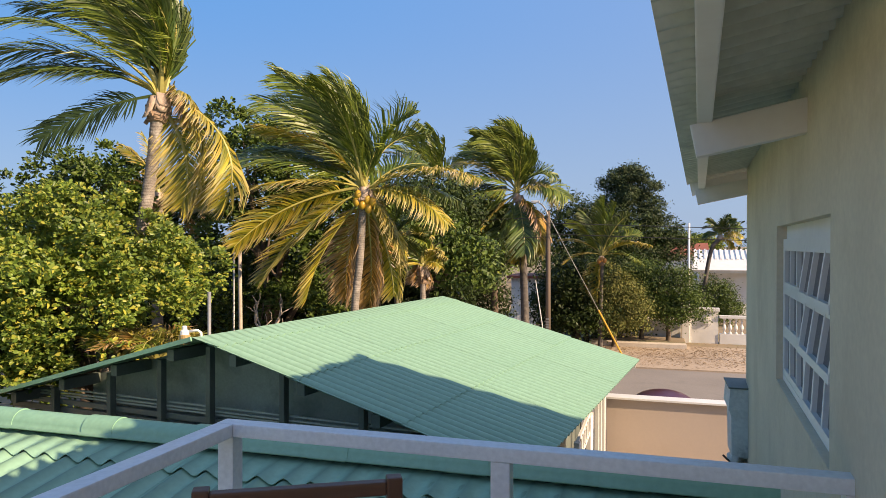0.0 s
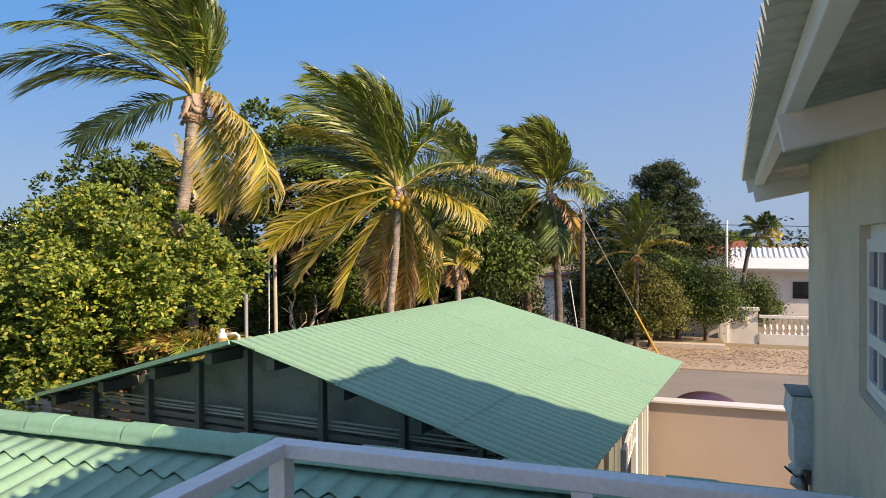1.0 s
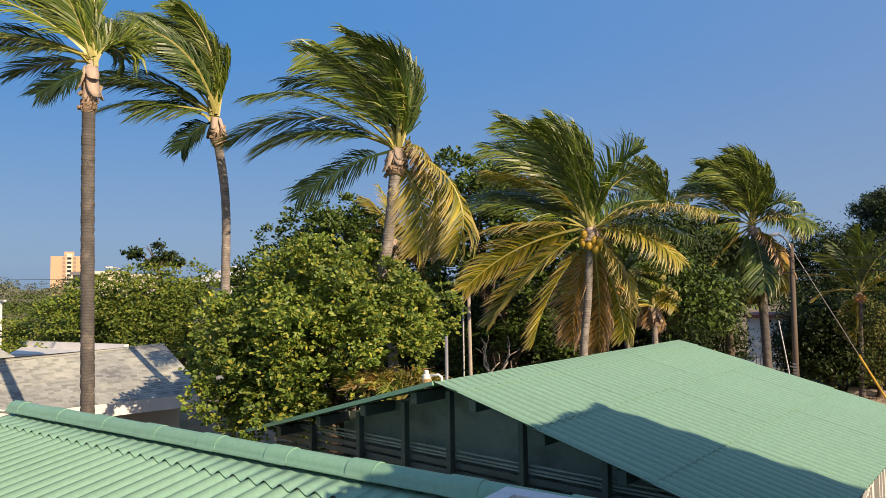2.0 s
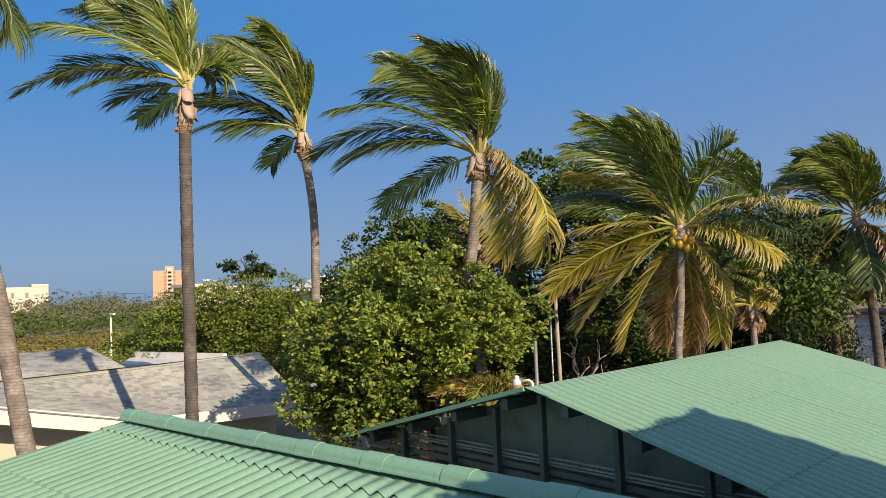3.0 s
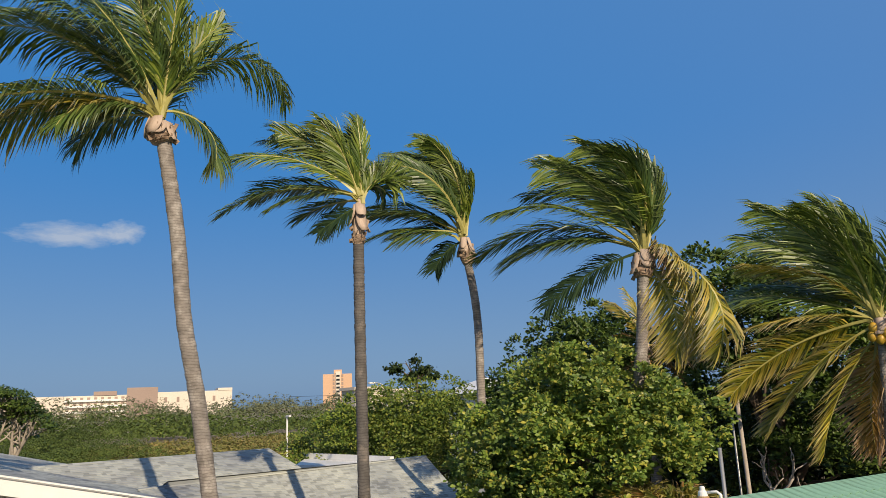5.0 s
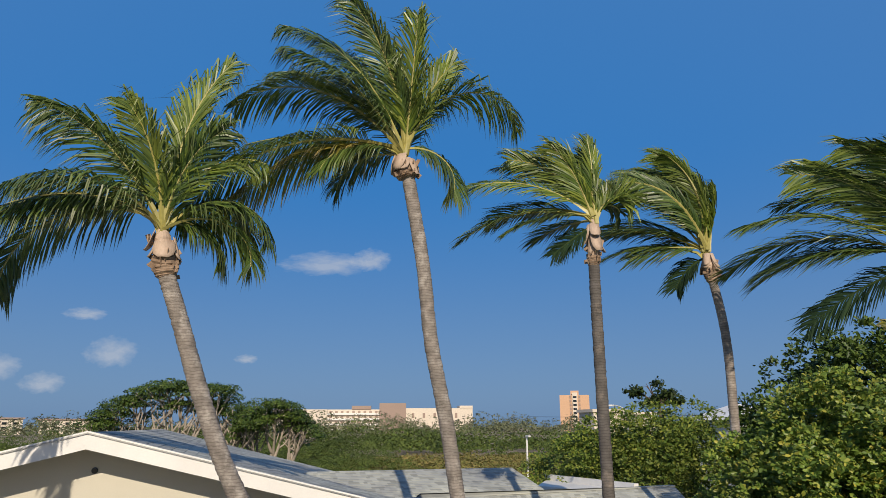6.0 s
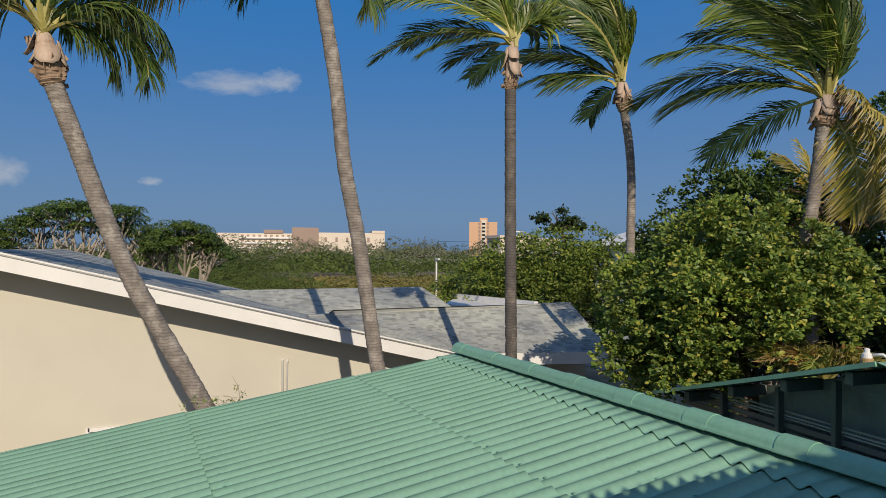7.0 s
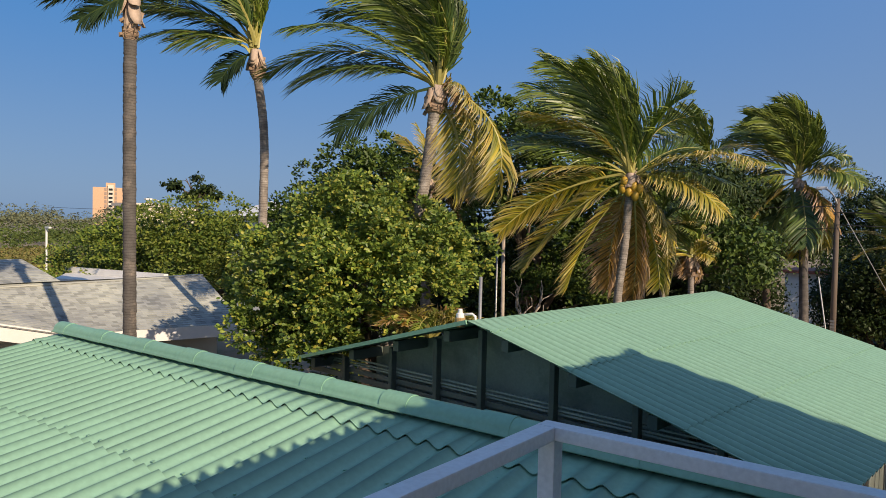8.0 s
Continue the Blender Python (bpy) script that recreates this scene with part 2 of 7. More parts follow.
M_CONC = mat("concrete", (0.38, 0.35, 0.31), (0.28, 0.26, 0.23), 0.9, 2, 30, 0.3, stain=(0.2, 0.18, 0.16), stain_at=0.6)
M_GREYBOX = mat("grey_cement", (0.78, 0.75, 0.68), (0.60, 0.58, 0.53), 0.8, 4, 40, 0.3, stain=(0.10, 0.09, 0.08), stain_at=0.66)
M_OWNROOF = mat("pale_sheet_underside", (0.60, 0.63, 0.56), (0.52, 0.56, 0.49), 0.6, 1.5, 25, 0.1, stain=(0.40, 0.45, 0.38), stain_at=0.64)
M_TRUNK_DARK = mat("dark_palm_bark", (0.135, 0.121, 0.11), (0.088, 0.079, 0.071), 0.9, 6, 50, 0.5, stain=(0.24, 0.20, 0.165), stain_at=0.62, rings=8.0)
M_POLE = mat("pole_wood", (0.16, 0.12, 0.09), (0.11, 0.085, 0.065), 0.9, 5, 40, 0.3, stretch=(1, 1, 0.1))
M_METAL = mat("galvanised", (0.42, 0.42, 0.40), (0.33, 0.33, 0.32), 0.45, 6, 40, 0.05, metal=0.6)
M_YELLOW = mat("yellow_plastic", (0.70, 0.42, 0.06), rough=0.5)
M_WIRE = mat("black_wire", (0.03, 0.03, 0.03), rough=0.6)
M_CHAIR = mat("stained_wood", (0.15, 0.06, 0.03), (0.10, 0.04, 0.02), 0.4, 6, 60, 0.15, stretch=(0.2, 1, 1))
M_CAR = mat("dark_red_paint", (0.09, 0.006, 0.008), (0.075, 0.005, 0.007), 0.3, 2, 40, 0.0)
M_GLASS = mat("dark_glass", (0.02, 0.025, 0.03), rough=0.05, bump=0)
M_RUBBER = mat("rubber", (0.02, 0.02, 0.02), rough=0.8)
M_COCO = mat("coconut_husk", (0.62, 0.36, 0.035), (0.46, 0.28, 0.03), 0.45, 6, 40, 0.1)
M_ORANGE = mat("orange_coconut", (0.52, 0.24, 0.06), (0.40, 0.18, 0.05), 0.5, 6, 40, 0.1)
M_FAR = mat("far_foliage", (0.1, 0.12, 0.06), rough=0.8, scale=0.02, island=[(0.09, 0.115, 0.06), (0.13, 0.15, 0.08), (0.17, 0.18, 0.10)], bump=0)
M_RED = mat("red_roof", (0.34, 0.11, 0.07), (0.26, 0.08, 0.05), 0.8, 1, 20, 0.1)
M_SANDSTONE = mat("pale_stone", (0.70, 0.62, 0.52), (0.62, 0.55, 0.46), 0.9, 3, 30, 0.2)
# light tone of the added floor that throws light onto the cream gable
M_BOUNCE = mat("pale_reflector", (0.58, 0.52, 0.43), (0.50, 0.45, 0.37), 0.9, 1, 20, 0.2)
M_HOTEL = mat("hotel_render", (0.72, 0.64, 0.53), (0.68, 0.60, 0.50), 0.9, 0.05, 1, 0)
M_HOTEL_B = mat("brown_cladding", (0.36, 0.27, 0.22), (0.32, 0.24, 0.20), 0.9, 0.05, 1, 0)
# orange paled so that distance haze is part of the paint
M_TOWER = mat("hazed_orange_render", (0.64, 0.41, 0.26), (0.60, 0.385, 0.245), 0.9, 0.05, 1, 0)
M_DEAD = mat("bare_branch", (0.46, 0.40, 0.33), (0.34, 0.29, 0.24), 0.9, 6, 40, 0.2)


# ---- builders ----
def link(name, bm, material, parent=None, label="", smooth=False):
    me = bpy.data.meshes.new(name)
    bm.normal_update()
    bm.to_mesh(me)
    bm.free()
    for m in (material if isinstance(material, (list, tuple)) else [material]):
        me.materials.append(m)
    if smooth:
        me.polygons.foreach_set("use_smooth", [True] * len(me.polygons))
    ob = new(name, me)
    if parent:
        ob.parent = parent
    if label:
        ob["label"] = label
    return ob


part = link


def thing(name, at=(0, 0, 0), label="", category="", group="", kind="", turn=0):
    ob = new(name)
    ob.empty_display_size = 0.2
    ob.matrix_world = pose(*at, 0, 0, turn)
    return tagged(ob, label, category, group, kind)


def box(bm, x0, x1, y0, y1, z0, z1, bevel=0.0):
    r = bmesh.ops.create_cube(bm, size=1, matrix=Matrix.LocRotScale(((x0 + x1) / 2, (y0 + y1) / 2, (z0 + z1) / 2), None, (x1 - x0, y1 - y0, z1 - z0)))
    if bevel:
        es = list({e for v in r["verts"] for e in v.link_edges})
        bmesh.ops.bevel(bm, geom=es, offset=bevel, segments=2, affect="EDGES", profile=0.7)
    return bm


def beam(bm, p, q, w, h, up=(0, 0, 1), bevel=0.0):
    """A bar of width w and height h from p to q."""
    p, q = Vector(p), Vector(q)
    d = (q - p)
    t = d.normalized()
    s = t.cross(Vector(up)).normalized()
    n = s.cross(t)
    m = Matrix((s * w, t * d.length, n * h)).transposed().to_4x4()
    m.translation = (p + q) / 2
    r = bmesh.ops.create_cube(bm, size=1, matrix=m)
    if bevel:
        es = list({e for v in r["verts"] for e in v.link_edges})
        bmesh.ops.bevel(bm, geom=es, offset=bevel, segments=2, affect="EDGES", profile=0.7)
    return bm


def tube(bm, pts, radii, n=10, cap=True, wob=0.0):
    rings = []
    pts = [Vector(p) for p in pts]
    for i, p in enumerate(pts):
        t = (pts[min(i + 1, len(pts) - 1)] - pts[max(i - 1, 0)]).normalized()
        s = t.cross(Vector((0.12, 0.99, 0.05))).normalized()
        u = s.cross(t)
        r = radii[i] if isinstance(radii, (list, tuple)) else radii
        rings.append([bm.verts.new(p + (s * math.cos(k * math.tau / n) + u * math.sin(k * math.tau / n)) * r * (1 + wob * (random.random() - 0.5))) for k in range(n)])
    for a, b in zip(rings, rings[1:]):
        for k in range(n):
            bm.faces.new((a[k], a[(k + 1) % n], b[(k + 1) % n], b[k]))
    if cap:
        bm.faces.new(rings[0][::-1])
        bm.faces.new(rings[-1])
    return bm


def lathe(bm, profile, n=12, at=(0, 0, 0)):
    at = Vector(at)
    rings = [[bm.verts.new(at + Vector((r * math.cos(k * math.tau / n), r * math.sin(k * math.tau / n), z))) for k in range(n)] for r, z in profile]
    for a, b in zip(rings, rings[1:]):
        for k in range(n):
            bm.faces.new((a[k], a[(k + 1) % n], b[(k + 1) % n], b[k]))
    bm.faces.new(rings[0][::-1])
    bm.faces.new(rings[-1])
    return bm


def bezier(p0, p1, p2, n=12):
    p0, p1, p2 = Vector(p0), Vector(p1), Vector(p2)
    return [p0 * (1 - t) ** 2 + p1 * 2 * t * (1 - t) + p2 * t * t for t in (i / n for i in range(n + 1))]


PITCH = 0.162


def wave(x, amp, PITCH=PITCH):
    """Rounded crests with narrower valleys."""
    return amp * (0.8 * math.cos(math.tau * x / PITCH) + 0.2 * (2 * abs(math.cos(math.pi * x / PITCH)) - 1))


def sheet_bm(x0, x1, length, lift0, lift1, amp=0.024, steps=10, thick=0.004, amp0=None, PITCH=PITCH):
    """A corrugated sheet: waves across x from x0 to x1, running along y from 0 to length."""
    bm = bmesh.new()
    n = max(2, round((x1 - x0) / PITCH * steps))
    def row(y, lift, dz):
        return [bm.verts.new((x0 + (x1 - x0) * i / n, y, wave(x0 + (x1 - x0) * i / n, amp if amp0 is None else amp0 + (amp - amp0) * (y / length) ** 1.6, PITCH) + lift + dz)) for i in range(n + 1)]
    def skin(a, b, smooth):
        for i in range(n):
            bm.faces.new((a[i], a[i + 1], b[i + 1], b[i])).smooth = smooth
    ends = [(0, lift0), (length, lift1)] if amp0 is None else [(0, lift0), (length * 0.35, lift0), (length * 0.7, lift1), (length, lift1)]
    top_ = [row(y_, l_, 0) for y_, l_ in ends]
    low_ = [row(y_, l_, -thick) for y_, l_ in ends]
    for k in range(len(ends) - 1):
        skin(top_[k], top_[k + 1], True)
        skin(low_[k + 1], low_[k], True)
    skin(row(length, lift1, 0), row(length, lift1, -thick), False)
    skin(row(0, lift0, -thick), row(0, lift0, 0), False)
    return bm


def lay_sheets(parent, origin, xdir, ydir, x0, x1, rows, width, lift=0.008, amp=0.021, screws=True, material=None, amp0=None, PITCH=PITCH):
    """Corrugated sheets side by side and in lapped rows on the slope spanned by xdir and ydir from origin."""
    xd, yd = Vector(xdir).normalized(), Vector(ydir).normalized()
    m = Matrix((xd, yd, xd.cross(yd))).transposed().to_4x4()
    m.translation = Vector(origin)
    made = {}
    cols = max(1, round((x1 - x0) / width))
    w = (x1 - x0) / cols
    w = round(w / PITCH) * PITCH
    cols = math.ceil((x1 - x0) / w - 0.05)
    for c in range(cols):
        for k, (a, b) in enumerate(rows):
            wide = min(w, x1 - x0 - c * w)   # the last sheet is cut to the roof's edge
            key = (k, wide < w - 0.01)
            if key not in made:
                bm = sheet_bm(0, wide, b - a + 0.10, 0.0, lift, amp, amp0=amp0, PITCH=PITCH)
                if screws:
                    for j in range(int(wide / PITCH) // 2 + 1):
                        for yy in (0.25, (b - a) * 0.5, b - a - 0.1):
                            bmesh.ops.create_cone(bm, segments=6, radius1=0.012, radius2=0.006, depth=0.014, cap_ends=True,
                                                  matrix=Matrix.Translation((PITCH * 2 * j, yy, amp + 0.006)))
                me = bpy.data.meshes.new("sheet")
                bm.normal_update()
                bm.to_mesh(me)
                bm.free()
                me.materials.append(material or M_ROOF)
                made[key] = me
            ob = new("sheet", made[key])
            ob.parent = parent
            ob.matrix_basis = m @ pose(x0 + c * w, a, 0.0015 * ((c + k) % 2))
    return m


# leaves -------------------------------------------------------------
def leaf_cloud(name, centres, out, size, material, parent, rng, aspect=0.5, label="", spread=0.9, kind="", radial=False, plain=False):
    """Many small folded leaves at the given places, turned outwards and up, in one mesh."""
    n = len(centres)
    nrm = out + rng.normal(0, spread, (n, 3)) + np.array([0, 0, 0.35])
    nrm /= np.linalg.norm(nrm, axis=1)[:, None] + 1e-9
    t = np.cross(nrm, rng.normal(0, 1, (n, 3)))
    t /= np.linalg.norm(t, axis=1)[:, None] + 1e-9
    s = np.cross(nrm, t)
    if radial:   # leaves of a rosette point away from its middle and face the sky
        t = out + rng.normal(0, 0.45, (n, 3))
        t /= np.linalg.norm(t, axis=1)[:, None] + 1e-9
        s = np.cross(np.array([0.6, -0.15, 0.6]) + rng.normal(0, 0.55, (n, 3)), t)
        s /= np.linalg.norm(s, axis=1)[:, None] + 1e-9
        nrm = np.cross(t, s)
    L = (size * rng.uniform(0.6, 1.25, n))[:, None]
    wv = L * aspect
    c = centres
    if plain:   # far leaves: one lozenge each
        v = np.stack([c - t * L * 0.5, c + s * wv * 0.5 + t * L * 0.05, c + t * L * 0.5, c - s * wv * 0.5 + t * L * 0.05], 1)
        f, m_, q_ = np.arange(n * 4), 4, 1
    else:
        v = np.empty((n, 6, 3))
        v[:, 0] = c - t * L * 0.5
        v[:, 1] = c + s * wv * 0.42 - t * L * 0.05 + nrm * L * 0.08
        v[:, 2] = c + s * wv * 0.40 + t * L * 0.27 + nrm * L * 0.07
        v[:, 3] = c + t * L * 0.5 - nrm * L * 0.05
        v[:, 4] = c - s * wv * 0.40 + t * L * 0.27 + nrm * L * 0.07
        v[:, 5] = c - s * wv * 0.42 - t * L * 0.05 + nrm * L * 0.08
        i = np.arange(n)[:, None] * 6
        f, m_, q_ = np.concatenate([i + [0, 1, 2, 3], i + [0, 3, 4, 5]], axis=1).reshape(-1), 6, 2
    me = bpy.data.meshes.new(name)
    me.vertices.add(n * m_)
    me.vertices.foreach_set("co", v.reshape(-1).astype(np.float32))
    me.loops.add(n * q_ * 4)
    me.loops.foreach_set("vertex_index", f.astype(np.int32))
    me.polygons.add(n * q_)
    me.polygons.foreach_set("loop_start", np.arange(0, n * q_ * 4, 4, dtype=np.int32))
    me.update(calc_edges=True)
    me.validate()
    me.materials.append(material)
    ob = new(name, me)
    if parent:
        ob.parent = parent
    if label:
        ob["label"] = label
    if kind:
        ob["kind"] = kind
    return ob


def crown_points(blobs, n, rng, clump=0.32, per=26, shell=0.5, lump=0, lump_r=0.3):
    """Leaf places gathered in clumps over the outsides of some ellipsoids."""
    vol = np.array([(b[3] * b[4] * b[5]) ** (2 / 3) for b in blobs])
    pick = rng.choice(len(blobs), n // (per * max(1, lump)), p=vol / vol.sum())
    cs, os_ = [], []
    for k in pick:
        x, y, z, rx, ry, rz = blobs[k]
        d = rng.normal(0, 1, 3)
        d /= np.linalg.norm(d)
        if d[2] < -0.55:
            d[2] *= -0.5
        r = 1 - shell * rng.random() ** 1.8
        r *= 1 + 0.22 * math.sin(5.1 * d[0] + 3.3 * d[2] + k) * math.cos(4.3 * d[1] - k)
        ctr = np.array([x, y, z]) + d * np.array([rx, ry, rz]) * r
        s = clump * rng.uniform(0.5, 1.3)
        if lump:   # sprigs over the outside of a rounded lump
            R_ = lump_r * rng.uniform(0.6, 1.3)
            dd = d * 0.9 + np.array([0, 0, 0.25]) + rng.normal(0, 0.62, (lump, 3))
            dd /= np.linalg.norm(dd, axis=1)[:, None]
            for e in dd:
                w_ = rng.normal(0, 1, (per, 3))
                cs.append(ctr + e * R_ * rng.uniform(0.85, 1.1) + w_ * clump * np.array([0.5, 0.5, 0.3]))
                os_.append(w_ * np.array([1, 1, 0.4]) + e * 0.8)
            continue
        p = ctr + rng.normal(0, 1, (per, 3)) * s * np.array([0.55, 0.55, 0.38])
        cs.append(p)
        q = (p - ctr) / s + d * 0.8
        os_.append(q)
    return np.concatenate(cs), np.concatenate(os_)


def tree(name, base, blobs, n, size, material, label, category="tree", group="", trunk=0.12, clump=0.32, per=26, aspect=0.5, limbs=7, seed=1, bark=None, shell=0.5, spread=0.9, radial=False, lump=0, lump_r=0.3, plain=False):
    """A tapered trunk with limbs that reach into a crown of leaf clumps."""
    rng = np.random.default_rng(seed)
    random.seed(seed)
    th = thing(name, base, label, category, group)
    bx, by, bz = base
    loc = [(b[0] - bx, b[1] - by, b[2] - bz, b[3], b[4], b[5]) for b in blobs]
    bm = bmesh.new()
    low = min(b[2] - b[5] * 0.6 for b in loc)
    fork = Vector((0.1 * random.uniform(-1, 1), 0.1 * random.uniform(-1, 1), max(0.4, low)))
    tube(bm, bezier((0, 0, -0.05), (0.1, 0.05, fork.z * 0.5), fork, 6), [trunk * (1.25 - 0.08 * i) for i in range(7)], 8, wob=0.1)
    for k in range(limbs):
        b = loc[k % len(loc)]
        d = Vector(rng.normal(0, 1, 3)).normalized()
        end = Vector(b[:3]) + Vector((d.x * b[3], d.y * b[4], abs(d.z) * b[5])) * 0.75
        mid = fork.lerp(end, 0.5) + Vector((random.uniform(-0.2, 0.2), random.uniform(-0.2, 0.2), 0.1 * b[5]))
        pts = bezier(fork, mid, end, 7)
        tube(bm, pts, [trunk * 0.62 * (1 - i / 8.5) for i in range(8)], 6, wob=0.15)
        for j in (3, 5):
            e2 = pts[j] + Vector(rng.normal(0, 1, 3)) * 0.35 * b[3]
            tube(bm, [pts[j], pts[j].lerp(e2, 0.5) + Vector((0, 0, 0.06)), e2], [trunk * 0.25, trunk * 0.17, trunk * 0.06], 5)
    part("trunk", bm, bark or M_BARK, th, smooth=True)
    c, o = crown_points(loc, n, rng, clump, per, shell, lump, lump_r)
    leaf_cloud("crown", c, o, size, material, th, rng, aspect, spread=spread, radial=radial, plain=plain)
    return th


# palms --------------------------------------------------------------
def frond_mesh(path, up, wind, leaf, width, nl, rng, droop=0.5, tipdry=0.3, material=None, petiole=0.16, rib=None):
    """A palm leaf: a tapering midrib and two rows of narrow curved leaflets that hang and stream with the wind."""
    P = np.array(path)
    seg = np.linalg.norm(np.diff(P, axis=0), axis=1)
    cum = np.concatenate([[0], np.cumsum(seg)])
    L = cum[-1]
    verts, faces, mats, tips = [], [], [], []
    n = len(P)
    for i in range(n):
        t = P[min(i + 1, n - 1)] - P[max(i - 1, 0)]
        t /= np.linalg.norm(t)
        s = np.cross(t, up); s /= np.linalg.norm(s) + 1e-9
        u = np.cross(s, t)
        r = 0.029 * (1 - 0.84 * i / (n - 1)) + 0.010 * max(0, 1 - i / 3.0)
        for a in range(4):
            verts.append(P[i] + r * (math.cos(a * math.pi / 2) * s * 1.3 + math.sin(a * math.pi / 2) * u * 0.7))
            tips.append(0.0)
    for i in range(n - 1):
        for a in range(4):
            faces.append((4 * i + a, 4 * i + (a + 1) % 4, 4 * i + 4 + (a + 1) % 4, 4 * i + 4 + a)); mats.append(1)
    g = np.array([0, 0, -1.0])
    unit = lambda q: q / (np.linalg.norm(q) + 1e-9)
    tear = rng.uniform(0, 6.28)
    for k in range(nl):
        f = petiole + (1 - petiole) * (k + 0.5) / nl
        d = f * L
        j = min(np.searchsorted(cum, d) - 1, n - 2)
        w = (d - cum[j]) / seg[j]
        p = P[j] * (1 - w) + P[j + 1] * w
        t = unit(P[j + 1] - P[j])
        s = unit(np.cross(t, up))
        u = np.cross(s, t)
        x = (f - petiole) / (1 - petiole)
        ll = leaf * (0.42 + 1.0 * math.sin(math.pi * min(1, 0.18 + 0.78 * x)) ** 0.8) * (0.62 if x > 0.94 else 1) * 0.78
        fwd = 0.32 + 0.7 * x
        gust = 1 + 0.25 * math.sin(9 * x + tear)   # leaflets stream in tufts
        for side in (-1, 1):
            if rng.random() < 0.05:
                continue
            l2 = ll * rng.uniform(0.8, 1.15)
            up_ = min(1.0, max(0.0, t[2] * 1.15))
            d0 = unit(side * s * (0.85 - 0.42 * up_) + t * (fwd + 0.45 * up_) + u * 0.2 + rng.normal(0, 0.055, 3))
            pull = (g * droop * (1 - 0.55 * up_) + wind) * gust
            d1 = unit(d0 + pull * 0.16)
            d2 = unit(d0 * 0.85 + pull * 0.42 + rng.normal(0, 0.05, 3))
            d3 = unit(d0 * 0.55 + pull * rng.uniform(0.65, 1.0) + rng.normal(0, 0.1, 3))
            m1 = p + d1 * l2 * 0.3
            m2 = m1 + d2 * l2 * 0.36
            e = m2 + d3 * l2 * 0.34
            wv = unit(np.cross(d1, u + rng.normal(0, 0.3, 3))) * width * 0.5
            b0 = len(verts)
            verts += [p - wv * 0.5, p + wv * 0.5, m1 + wv, m1 - wv, m2 + wv * 0.85, m2 - wv * 0.85, e]
            dry = tipdry * rng.uniform(0.3, 1.4)
            tips += [0.0, 0.0, 0.1 * dry, 0.1 * dry, 0.6 * dry, 0.6 * dry, min(1, 1.7 * dry)]
            faces += [(b0, b0 + 1, b0 + 2, b0 + 3), (b0 + 3, b0 + 2, b0 + 4, b0 + 5), (b0 + 5, b0 + 4, b0 + 6)]
            mats += [0, 0, 0]
    me = bpy.data.meshes.new("frond")
    me.from_pydata([tuple(v) for v in verts], [], faces)
    me.materials.append(material or M_FROND)
    me.materials.append(rib or M_RACHIS)
    me.polygons.foreach_set("material_index", mats)
    at = me.attributes.new("tip", "FLOAT", "POINT")
    at.data.foreach_set("value", tips)
    return me


WIND = np.array([-0.80, -0.45, 0.05])


